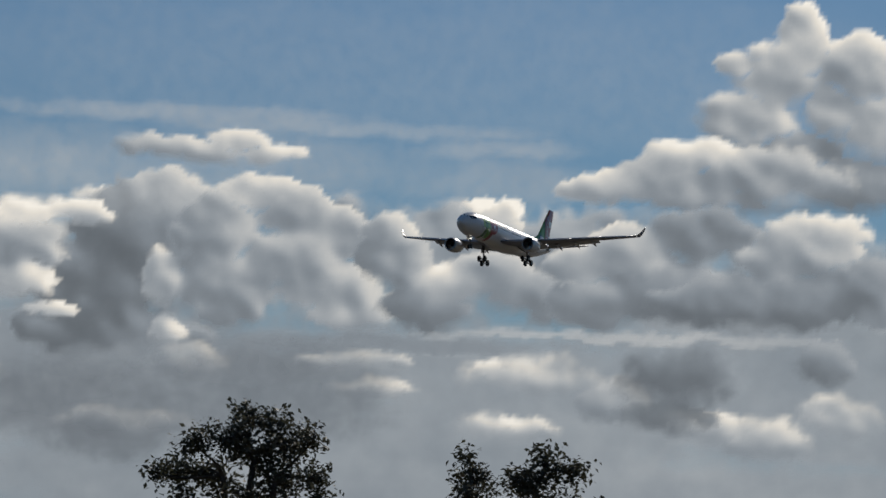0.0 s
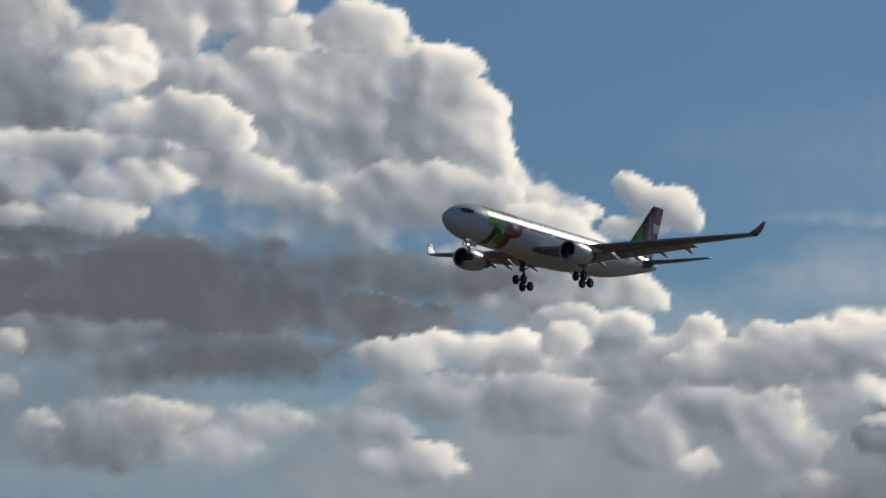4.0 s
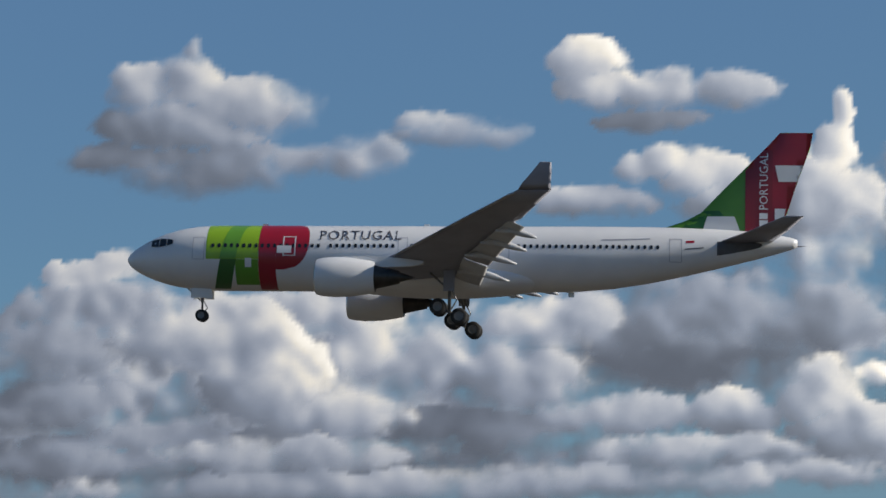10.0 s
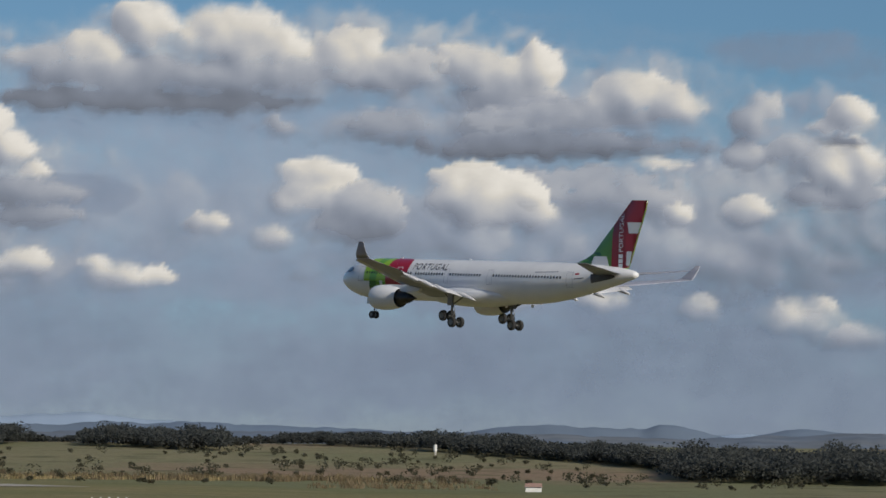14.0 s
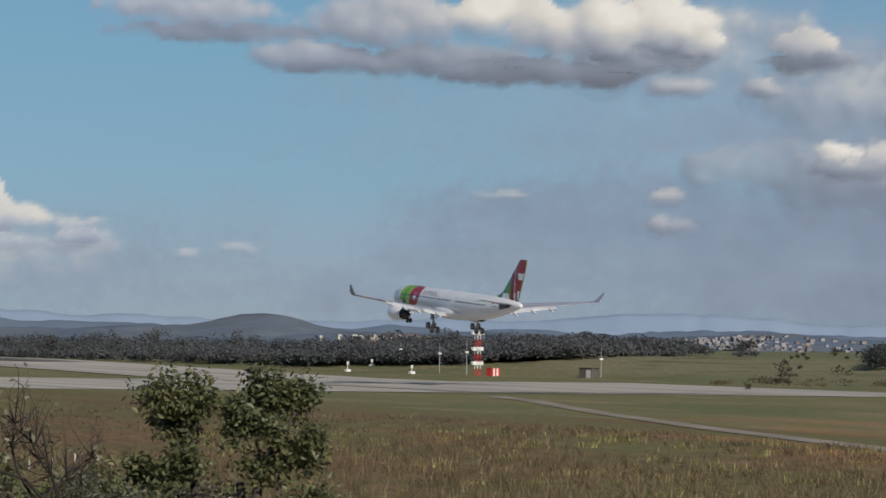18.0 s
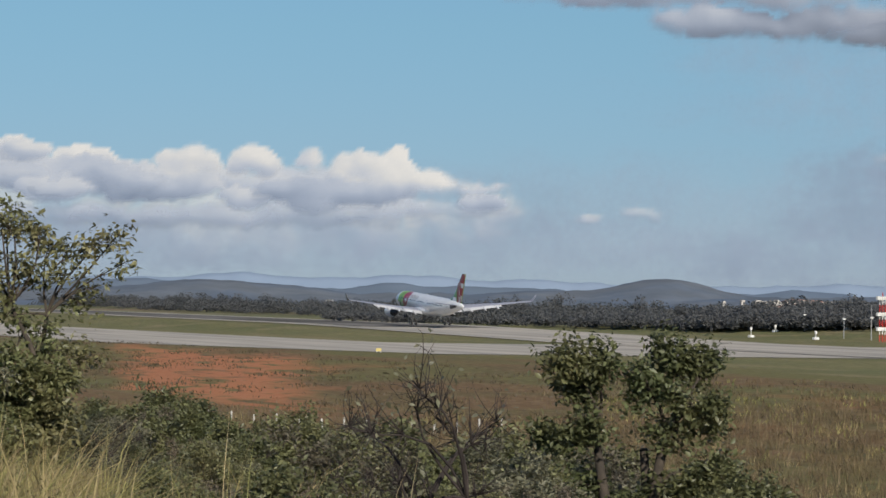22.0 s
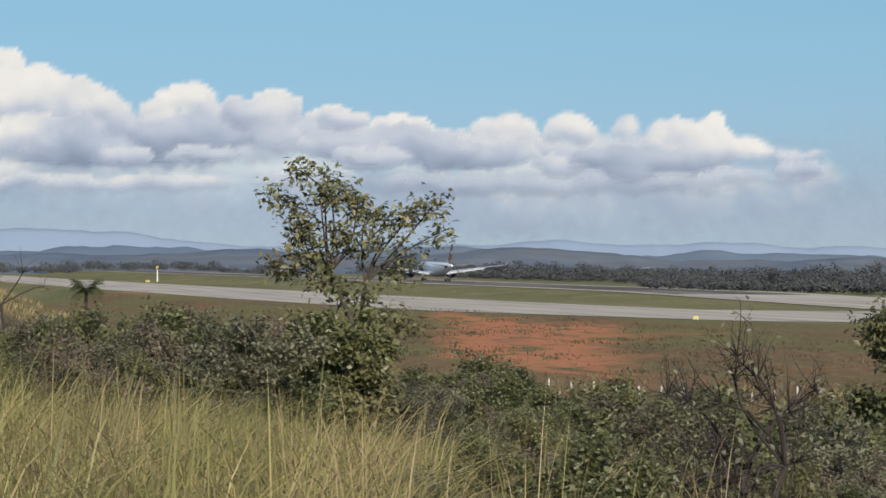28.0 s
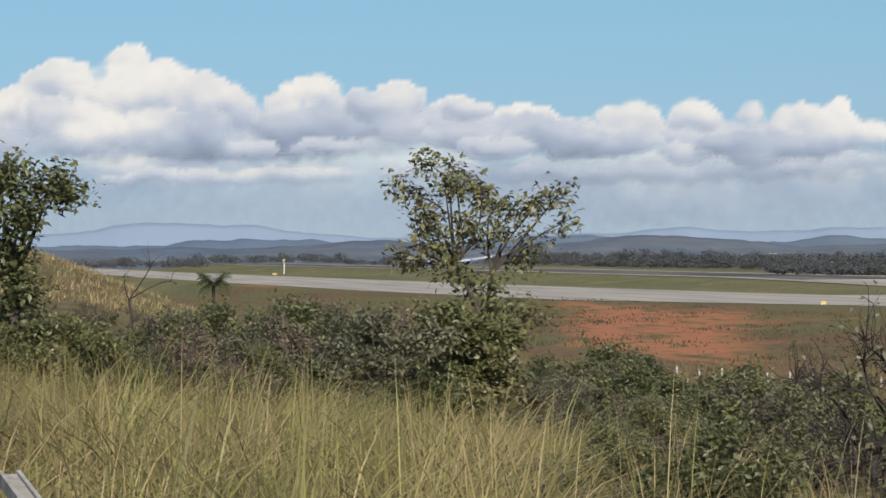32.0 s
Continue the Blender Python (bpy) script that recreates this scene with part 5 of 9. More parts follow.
def ground_material():
    m = bpy.data.materials.new("grassland")
    m.use_nodes = True
    t = m.node_tree
    b = t.nodes["Principled BSDF"]
    b.inputs["Roughness"].default_value = 0.9
    b.inputs["Specular IOR Level"].default_value = 0.15
    g = t.nodes.new("ShaderNodeNewGeometry")
    sep = t.nodes.new("ShaderNodeSeparateXYZ")
    t.links.new(g.outputs["Position"], sep.inputs[0])

    def noise_at(scale, detail=4, stretch=(1, 1, 1)):
        mp = t.nodes.new("ShaderNodeMapping")
        mp.inputs["Scale"].default_value = stretch
        t.links.new(g.outputs["Position"], mp.inputs[0])
        n = t.nodes.new("ShaderNodeTexNoise")
        n.inputs["Scale"].default_value, n.inputs["Detail"].default_value = scale, detail
        t.links.new(mp.outputs[0], n.inputs["Vector"])
        return n.outputs[0]

    def rng(v, a, b2, lo=0.0, hi=1.0):
        r = t.nodes.new("ShaderNodeMapRange")
        r.interpolation_type = "SMOOTHSTEP"
        r.inputs[1].default_value, r.inputs[2].default_value, r.inputs[3].default_value, r.inputs[4].default_value = a, b2, lo, hi
        t.links.new(v, r.inputs[0])
        return r.outputs[0]

    def mul(a, b2, op="MULTIPLY"):
        k = t.nodes.new("ShaderNodeMath")
        k.operation = op
        for i, v in enumerate((a, b2)):
            if isinstance(v, (int, float)):
                k.inputs[i].default_value = v
            else:
                t.links.new(v, k.inputs[i])
        return k.outputs[0]

    big, mid, fine = noise_at(0.012, 4, (0.5, 1, 1)), noise_at(0.08, 5, (0.3, 1, 1)), noise_at(0.9, 6, (0.35, 1, 1))
    mow = zone_mix(t, (0.2, 0.178, 0.078), (0.145, 0.15, 0.062), rng(big, 0.4, 0.6))
    mow = zone_mix(t, mow, (0.26, 0.205, 0.11), rng(mid, 0.5, 0.72))
    wild = zone_mix(t, (0.195, 0.12, 0.058), (0.15, 0.112, 0.05), rng(mid, 0.42, 0.62))
    wild = zone_mix(t, wild, (0.21, 0.155, 0.085), rng(fine, 0.5, 0.75))
    wild = zone_mix(t, wild, (0.165, 0.148, 0.058), rng(noise_at(0.035, 5, (0.25, 1, 1)), 0.43, 0.58))
    wob = mul(mul(mid, 26.0), 0.0, "ADD")
    yy = mul(sep.outputs[1], wob, "ADD")
    yon = mul(yy, mul(rng(sep.outputs[0], -700, -560, 0.0, -42.0), rng(sep.outputs[0], -330, -270, 0.0, -230.0), "ADD"), "ADD")
    yon = mul(yon, rng(sep.outputs[0], -1250, -900, 62.0, 0.0), "ADD")
    col = zone_mix(t, wild, mow, rng(yon, 158, 168))
    # bare red earth on the bank
    slant = mul(mul(sep.outputs[0], sep.outputs[1], "DIVIDE"), mul(mid, 0.9), "ADD")
    ex = mul(rng(slant, -4.75, -4.35), rng(slant, -3.3, -3.7))
    ey = mul(rng(yy, 100, 112), rng(yy, 163, 150))
    red = mul(mul(ex, ey), rng(noise_at(0.3, 6, (0.22, 1, 1)), 0.36, 0.5))
    red2 = mul(mul(rng(yy, 122, 134), rng(yy, 165, 152)), rng(noise_at(0.02, 3, (0.4, 1, 1)), 0.52, 0.62))
    soil = zone_mix(t, (0.52, 0.205, 0.095), (0.4, 0.17, 0.085), rng(fine, 0.4, 0.7))
    col = zone_mix(t, col, soil, mul(red, 0.9))
    col = zone_mix(t, col, soil, mul(red2, 0.6))
    red3 = mul(mul(rng(yy, 150, 175), rng(yy, 285, 250)), mul(rng(noise_at(0.016, 5, (0.3, 1, 1)), 0.55, 0.66), rng(sep.outputs[0], -620, -540)))
    col = zone_mix(t, col, soil, mul(red3, 0.55))
    field = zone_mix(t, (0.22, 0.195, 0.108), (0.17, 0.172, 0.086), rng(noise_at(0.004, 4), 0.42, 0.58))
    field = zone_mix(t, field, (0.25, 0.18, 0.115), rng(noise_at(0.006, 5), 0.5, 0.64))
    field = zone_mix(t, field, (0.12, 0.115, 0.055), rng(noise_at(0.05, 5), 0.52, 0.7))
    col = zone_mix(t, col, field, rng(sep.outputs[1], 400, 440))
    # unseen ground coloured dark only to cut light bounced onto the airliner
    low_bounce = zone_mix(t, (0.062, 0.058, 0.046), (0.085, 0.07, 0.055), rng(mid, 0.4, 0.6))
    col = zone_mix(t, col, low_bounce, mul(rng(sep.outputs[1], 160, 200), rng(mul(sep.outputs[0], mul(mid, 60.0), "ADD"), -200, -150)))
    hsv = t.nodes.new("ShaderNodeHueSaturation")
    t.links.new(col, hsv.inputs["Color"])
    t.links.new(rng(fine, 0.2, 0.8, 0.72, 1.25), hsv.inputs["Value"])
    t.links.new(hsv.outputs[0], b.inputs["Base Color"])
    bp = t.nodes.new("ShaderNodeBump")
    bp.inputs["Strength"].default_value, bp.inputs["Distance"].default_value = 0.6, 0.5
    t.links.new(fine, bp.inputs["Height"])
    t.links.new(bp.outputs[0], b.inputs["Normal"])
    return m


rr = np.concatenate([[0], np.geomspace(2, 4950, 190)])
aa = np.radians(np.concatenate([np.arange(-100, -30, 0.5), np.arange(-30, 90, 2.5), np.arange(90, 260, 6)]))
GA, GR = np.meshgrid(aa, rr)
gx, gy = GR * np.sin(GA), GR * np.cos(GA)
gv = np.stack([gx, gy, land(gx, gy)], -1).reshape(-1, 3)
na = len(aa)
gf = [(i * na + k, i * na + (k + 1) % na, (i + 1) * na + (k + 1) % na, (i + 1) * na + k) for i in range(len(rr) - 1) for k in range(na)]
tagged(raw("ground", gv, [f[::-1] for f in gf], ground_material(), None, "", True), "dry grassland with bare red earth banks", "ground", "", "structure")


def ground_z(x, y):
    return float(land(np.array([x]), np.array([y]))[0])


ASPHALT = material("worn_asphalt", (0.51, 0.46, 0.395), 0.9, 0, 0.25, 0.6, (0.36, 0.335, 0.3), 0.25, 0.2, 0.0)
RUNWAY = material("runway_asphalt", (0.21, 0.2, 0.185), 0.95, 0, 0.3, 0.5, (0.1, 0.096, 0.09), 0.25, 0.2, 0.0)
for paved in (ASPHALT, RUNWAY):
    # wear and tyre streaks run along the strips
    pt2 = paved.node_tree
    for nd in [n for n in pt2.nodes if n.type == "TEX_NOISE"]:
        along = pt2.nodes.new("ShaderNodeMapping")
        along.inputs["Scale"].default_value = (0.05, 1.0, 1.0)
        pt2.links.new(nd.inputs["Vector"].links[0].from_socket, along.inputs[0])
        pt2.links.new(along.outputs[0], nd.inputs["Vector"])
DIRT = material("dusty_track", (0.34, 0.3, 0.25), 0.95, 0, 0.15, 0.5, (0.27, 0.235, 0.19), 0.1, 0.2, 0.0)
PAINT_W = material("white_paint", (0.75, 0.75, 0.72), 0.6, 0, 0.1, 2.0, (0.62, 0.61, 0.58))
PAINT_R = material("red_paint", (0.55, 0.04, 0.03), 0.55, 0, 0.1, 2.0, (0.45, 0.04, 0.03))
PAINT_Y = material("yellow_paint", (0.55, 0.44, 0.15), 0.6, 0, 0.1, 2.0, (0.48, 0.38, 0.13))


def strip(name, pts, mat, lift, label, cat, parent=None):
    """A paved strip from (x, y_low, y_high) stations, lying just over the ground."""
    vs, fs = [], []
    for i in range(len(pts) - 1):
        (x0, a0, b0), (x1, a1, b1) = pts[i], pts[i + 1]
        n = max(1, int(abs(x1 - x0) / 40))
        for k in range(n + (i == len(pts) - 2)):
            f = k / n
            x, a, b2 = x0 + (x1 - x0) * f, a0 + (a1 - a0) * f, b0 + (b1 - b0) * f
            for s in range(5):
                y = a + (b2 - a) * s / 4
                vs.append((x, y, ground_z(x, y) + lift))
    rows = len(vs) // 5
    for r in range(rows - 1):
        for s in range(4):
            q = (r * 5 + s, (r + 1) * 5 + s, (r + 1) * 5 + s + 1, r * 5 + s + 1)
            fs.append(q)
    return tagged(raw(name, vs, fs, mat, parent), label, cat, "", "structure")


strip("runway_threshold", [(-600, 271, 315), (-1010, 271, 315)], ASPHALT, 0.2, "pale concrete threshold of the runway", "runway")
strip("runway", [(-1010, 271, 315), (-3000, 271, 315)], RUNWAY, 0.2, "long asphalt runway with dark tyre marks", "runway")
for lo, hi in ((262, 270.8), (315.2, 323)):
    strip("runway_shoulder", [(-600, lo, hi), (-3000, lo, hi)], ASPHALT, 0.2, "pale shoulder along the runway's edge", "shoulder")


def ribbon(name, pairs, mat, lift, label, cat):
    """A paved area between two edge lines, given as pairs of (x, y) points."""
    vs, fs = [], []
    dense = []
    for (a, b1), (a2, b2) in zip(pairs, pairs[1:]):
        n = max(1, int(math.hypot(a2[0] - a[0], a2[1] - a[1]) / 30))
        dense += [((a[0] + (a2[0] - a[0]) * f, a[1] + (a2[1] - a[1]) * f), (b1[0] + (b2[0] - b1[0]) * f, b1[1] + (b2[1] - b1[1]) * f)) for f in np.arange(n) / n]
    dense.append(pairs[-1])
    for p, q in dense:
        for s in range(7):
            x, y = p[0] + (q[0] - p[0]) * s / 6, p[1] + (q[1] - p[1]) * s / 6
            vs.append((x, y, ground_z(x, y) + lift))
    for r in range(len(dense) - 1):
        for s in range(6):
            fs.append((r * 7 + s, r * 7 + s + 1, (r + 1) * 7 + s + 1, (r + 1) * 7 + s))
    return tagged(raw(name, vs, fs, mat), label, cat, "", "structure")


ribbon("taxiway", [((-575, 372), (-760, 372)), ((-592, 300), (-760, 300)), ((-600, 234), (-758, 240)), ((-606, 178), (-768, 212)), ((-723, 140), (-900, 203)), ((-930, 128), (-1081, 195)),
                   ((-1277, 120), (-1400, 186)), ((-2000, 112), (-2006, 172)), ((-3000, 106), (-3000, 165))], ASPHALT, 0.10, "pale grey asphalt taxiway beside the runway", "taxiway")
ribbon("service_road", [((-560, 246), (-562, 251)), ((-516, 234), (-520, 239)), ((-430, 205), (-434, 210)), ((-356, 183), (-360, 188)), ((-259, 158), (-263, 163)), ((-180, 146), (-182, 151)), ((-60, 140), (-60, 145))], DIRT, 0.08,
       "narrow grey service road across the grass", "road")


# ---- the airliner ----
SKIN = material("white_aircraft_paint", (0.78, 0.78, 0.78), 0.32, 0, 0.04, 0.8, (0.72, 0.72, 0.73), 0.3, 0, 0.5, 0.3)
WING_GREY = material("grey_wing_paint", (0.32, 0.33, 0.39), 0.5, 0, 0.08, 1.2, (0.28, 0.29, 0.345), 0.3, 0, 0.25)
# paler than the wing paint: sunlight on the flaps put into colour
FLAP = material("sunlit_flap_paint", (0.6, 0.6, 0.61), 0.45, 0, 0.06, 1.2, (0.52, 0.52, 0.54), 0.3, 0, 0.4)
METAL = material("bare_metal", (0.55, 0.55, 0.56), 0.3, 1.0, 0.1, 3.0, (0.45, 0.45, 0.46))
DARK_METAL = material("sooty_metal", (0.09, 0.085, 0.08), 0.45, 0.8, 0.2, 4.0, (0.05, 0.05, 0.05))
BLACK = material("dark_void", (0.012, 0.012, 0.014), 0.5)
RUBBER = material("tyre_rubber", (0.018, 0.018, 0.018), 0.8, 0, 0.2, 8.0, (0.03, 0.03, 0.03))
STRUT = material("gear_paint", (0.2, 0.2, 0.2), 0.45, 0.2, 0.1, 4.0, (0.14, 0.14, 0.14))
GLASS = material("cabin_glass", (0.015, 0.017, 0.02), 0.08, 0, 0, 1, None, 0, 0, 0.8)
LIME = material("lime_green_paint", (0.27, 0.47, 0.02), 0.32, 0, 0.04, 1.0, (0.25, 0.44, 0.02), 0.3, 0, 0.5, 0.3)
GREEN = material("dark_green_paint", (0.035, 0.15, 0.03), 0.32, 0, 0.04, 1.0, (0.03, 0.13, 0.03), 0.3, 0, 0.5, 0.3)
FIN_GREEN = material("mid_green_paint", (0.125, 0.33, 0.035), 0.32, 0, 0.04, 1.0, (0.11, 0.3, 0.03), 0.3, 0, 0.5, 0.3)
RED = material("deep_red_paint", (0.36, 0.012, 0.03), 0.32, 0, 0.04, 1.0, (0.32, 0.01, 0.028), 0.3, 0, 0.5, 0.3)
MAROON = material("maroon_paint", (0.26, 0.01, 0.024), 0.32, 0, 0.04, 1.0, (0.23, 0.01, 0.022), 0.3, 0, 0.5, 0.3)
APRON = material("dark_sealing_plate", (0.11, 0.11, 0.12), 0.6, 0, 0.2, 3.0, (0.07, 0.07, 0.08))
LETTER = material("dark_letter_paint", (0.07, 0.07, 0.09), 0.4)
LIGHT = bpy.data.materials.new("landing_light")
LIGHT.use_nodes = True
LIGHT.node_tree.nodes["Principled BSDF"].inputs["Emission Color"].default_value = (1, 0.93, 0.8, 1)
LIGHT.node_tree.nodes["Principled BSDF"].inputs["Emission Strength"].default_value = 6

airliner = tagged(new("airliner"), "white twin-engine airliner with green and red markings, gear down", "airplane")
HULL = [(0.0, 0.04, 0.0), (0.12, 0.34, 0.0), (0.4, 0.66, 0.0), (0.9, 1.02, 0.01), (1.6, 1.42, 0.04), (2.4, 1.8, 0.08), (3.4, 2.16, 0.12), (4.6, 2.48, 0.16), (6.0, 2.7, 0.19),
        (7.5, 2.8, 0.2), (9, 2.82, 0.2), (36, 2.82, 0.2), (39, 2.79, 0.24), (42, 2.66, 0.36), (45, 2.42, 0.58), (48, 2.08, 0.86), (51, 1.68, 1.16), (54, 1.2, 1.42), (56, 0.8, 1.56), (57.2, 0.48, 1.62), (57.63, 0.3, 1.64)]
HS = np.array(HULL)


def hull(s):
    """Radius and axis height at station s, metres aft of the nose."""
    return float(np.interp(s, HS[:, 0], HS[:, 1])), float(np.interp(s, HS[:, 0], HS[:, 2]))


def ring_loft(stations, n, fn):
    vs, fs = [], []
    for s in stations:
        r, z = fn(s)
        for k in range(n):
            a = 2 * math.pi * k / n
            vs.append((30 - s, r * math.cos(a), z + r * math.sin(a)))
    m = len(stations)
    for i in range(m - 1):
        for k in range(n):
            fs.append((i * n + k, i * n + (k + 1) % n, (i + 1) * n + (k + 1) % n, (i + 1) * n + k))
    fs.append(tuple(range(n))[::-1])
    fs.append(tuple((m - 1) * n + k for k in range(n)))
    return vs, fs


fus_s = sorted(set([h[0] for h in HULL] + [0.05, 0.25, 0.65, 1.2, 2.0, 2.9, 4.0, 5.3, 6.8] + list(np.arange(10, 57, 1.5))))
raw("fuselage", *ring_loft(fus_s, 56, hull), SKIN, airliner, "", True)


def on_hull(s, z, side, lift=0.015):
    """A point of the fuselage's side at station s and height z."""
    r, zc = hull(s)
    k = max(-1, min(1, (z - zc) / r))
    c = math.sqrt(max(0.0, 1 - k * k))
    return (30 - s, side * (r + lift) * c, zc + (r + lift) * k)


def hull_patch(name, s0, s1, a0, a1, mat, side, label="", lift=0.012, corner=None, slant=0.0):
    """A painted patch between stations, wrapped from angle a0 to a1 (degrees above the side's middle)."""
    ns, na2 = max(2, int((s1 - s0) / 0.25)), max(3, int((a1 - a0) / 5))
    vs, fs = [], []
    for j in range(na2 + 1):
        a = a0 + (a1 - a0) * j / na2
        top = s1
        if corner:
            f = (a - a0) / (a1 - a0)
            q = abs(2 * f - 1) if corner == "both" else max(0, 1 - 2 * f)
            top = s1 - (s1 - s0) * 0.75 * (1 - math.sqrt(max(0, 1 - q ** 2.4)))
        for i in range(ns + 1):
            s = s0 + (top - s0) * i / ns + slant * (90 - a) / 90
            r, zc = hull(s)
            ra = radians(a)
            vs.append((30 - s, side * (r + lift) * math.cos(ra), zc + (r + lift) * math.sin(ra)))
    for j in range(na2):
        for i in range(ns):
            q = (j * (ns + 1) + i, j * (ns + 1) + i + 1, (j + 1) * (ns + 1) + i + 1, (j + 1) * (ns + 1) + i)
            fs.append(q if side < 0 else q[::-1])
    return raw(name, vs, fs, mat, airliner, label, True)


def word(text, mat, height, place, name, label, spread=1.0):
    """A word in the built-in font, each vertex put down by place(u, v)."""
    cu = bpy.data.curves.new("word", "FONT")
    cu.body, cu.size, cu.space_character, cu.resolution_u = text, height / 0.7, spread, 2
    tmp = bpy.data.objects.new("word", cu)
    me = bpy.data.meshes.new_from_object(tmp)
    bpy.data.objects.remove(tmp)
    vs = [place(v.co.x, v.co.y) for v in me.vertices]
    fs = [tuple(p.vertices) for p in me.polygons]
    bpy.data.meshes.remove(me)
    return raw(name, vs, fs, mat, airliner, label)


for side in (1, -1):
    hull_patch("livery_band", 7.35, 11.9, -8, 90, LIME, side, "lime green painted band")
    hull_patch("livery_stroke", 9.6, 11.0, -8, 90, FIN_GREEN, side, "mid green slanting painted stroke", 0.022, None, -1.0)
    hull_patch("livery_stroke", 9.69, 11.09, -74, -8, GREEN, side, "dark green painted stroke", 0.022, None, -1.0)
    # lime continues here in a darker green, underside shade painted in
    hull_patch("livery_stroke", 9.9, 11.9, -60, -8.5, FIN_GREEN, side, "lime painted stroke with shade in its darker green", 0.012)
    hull_patch("livery_notch", 10.75, 11.3, -22, -6, SKIN, side, "white painted notch", 0.03)
    hull_patch("livery_stem", 11.92, 13.4, -78, 90, RED, side, "deep red painted stem", 0.022)
    hull_patch("livery_bowl", 13.4, 16.25, -26, 84, RED, side, "deep red rounded painted bowl", 0.02, "both")
    hull_patch("livery_window", 13.5, 14.75, 3, 16, SKIN, side, "white painted block", 0.034)
    for (s0, s1, b0, b1) in ((14.0, 15.1, 33, 34.5), (14.0, 14.1, 16.5, 33), (15.0, 15.1, 0, 33), (14.0, 15.1, -2, -0.5), (14.0, 14.1, -0.5, 3)):
        hull_patch("livery_line", s0, s1, b0, b1, SKIN, side, "thin white painted line", 0.034)
    word("PORTUGAL", LETTER, 0.86, (lambda u, v: on_hull(17.05 + u * 1.08, 1.52 + v, 1, 0.048)) if side > 0 else (lambda u, v: on_hull(23.35 - u * 1.08, 1.52 + v, -1, 0.048)),
         "lettering", "dark grey painted lettering", 1.06)
    hull_patch("tail_apron", 50.9, 54.7, -26, 14, APRON, side, "dark sealing plate at the tailplane root", 0.02, "both")
    hull_patch("web_bar", 41.2, 45.3, 26.5, 29.2, WING_GREY, side, "thin dark painted lettering bar", 0.02)
    hull_patch("flag_mark", 48.3, 49.0, 14, 20, RED, side, "small red and green painted flag", 0.02)
    hull_patch("registration_bar", 48.2, 49.8, -2, 1, LETTER, side, "dark painted registration bar", 0.02)
    # cabin windows and doors
    for k in range(72):
        s = 7.95 + 0.535 * k
        if 5.4 < s < 7 or 17.2 < s < 17.75 or 31.2 < s < 33.6 or 46.6 < s:
            continue
        if 18.6 + 5 < s < 24.6:
            continue
        r, zc = hull(s)
        vs = [on_hull(s + dx, 0.98 + dz, side, 0.03) for dx, dz in ((-0.13, -0.1), (-0.09, -0.17), (0.09, -0.17), (0.13, -0.1), (0.13, 0.1), (0.09, 0.17), (-0.09, 0.17), (-0.13, 0.1))]
        raw("cabin_window", vs, [tuple(range(8)) if side < 0 else tuple(range(8))[::-1]], GLASS, airliner)
    for s0, w in ((6.15, 1.05), (23.9, 0.8), (32.4, 1.0), (46.9, 1.05)):
        lines = []
        for x0, x1, z0, z1 in ((s0, s0 + w, -0.22, -0.18), (s0, s0 + w, 1.7, 1.74), (s0, s0 + 0.04, -0.2, 1.72), (s0 + w - 0.04, s0 + w, -0.2, 1.72)):
            nz = 8
            v = [on_hull(x, z0 + (z1 - z0) * j / nz, side, 0.02) for j in range(nz + 1) for x in (x0, x1)]
            f = [(2 * j, 2 * j + 1, 2 * j + 3, 2 * j + 2) for j in range(nz)]
            lines.append((v, f))
        raw("cabin_door", *merge(*lines), WING_GREY, airliner, "door outline in the white side")
    # cockpit side panes
    for s0, s1, z0, z1, z2, z3 in ((2.35, 3.05, 0.95, 0.9, 1.52, 1.62), (3.12, 3.75, 0.93, 1.0, 1.66, 1.62), (3.82, 4.35, 1.02, 1.15, 1.62, 1.5)):
        v = [on_hull(s0, z0, side, 0.07), on_hull(s1, z1, side, 0.07), on_hull(s1, z3, side, 0.07), on_hull(s0, z2, side, 0.07)]
        raw("cockpit_pane", v, [(0, 1, 2, 3) if side < 0 else (3, 2, 1, 0)], GLASS, airliner)
for yy0, yy1 in ((-0.95, -0.05), (0.05, 0.95)):
    v = []
    for s, zz in ((1.75, 0), (2.35, 0)):
        r, zc = hull(s)
        for y in (yy0, yy1):
            v.append((30 - s, y, zc + math.sqrt((r + 0.03) ** 2 - y * y)))
    raw("windscreen_pane", v, [(0, 1, 3, 2)], GLASS, airliner)

# belly fairing
bf = []
for s in np.linspace(18.5, 36.5, 19):
    k = math.sin(math.pi * (s - 18.5) / 18) ** 0.45 if 18.5 < s < 36.5 else 0.02
    bf.append((s, k))
vs, fs = [], []
for s, k in bf:
    for j in range(24):
        a = 2 * math.pi * j / 24
        vs.append((30 - s, (2.4 + 0.75 * k) * math.cos(a) * (0.5 + 0.5 * k), -1.55 + (0.4 + 1.25 * k) * math.sin(a)))
for i in range(len(bf) - 1):
    for j in range(24):
        fs.append((i * 24 + j, i * 24 + (j + 1) % 24, (i + 1) * 24 + (j + 1) % 24, (i + 1) * 24 + j))
raw("belly_fairing", vs, fs, SKIN, airliner, "", True)

AIRFOIL = [(1.0, 0.0), (0.85, 0.018), (0.65, 0.042), (0.45, 0.06), (0.28, 0.064), (0.15, 0.055), (0.06, 0.036), (0.015, 0.018), (0.0, 0.0),
           (0.015, -0.014), (0.06, -0.026), (0.15, -0.037), (0.28, -0.042), (0.45, -0.038), (0.65, -0.022), (0.85, -0.006)]


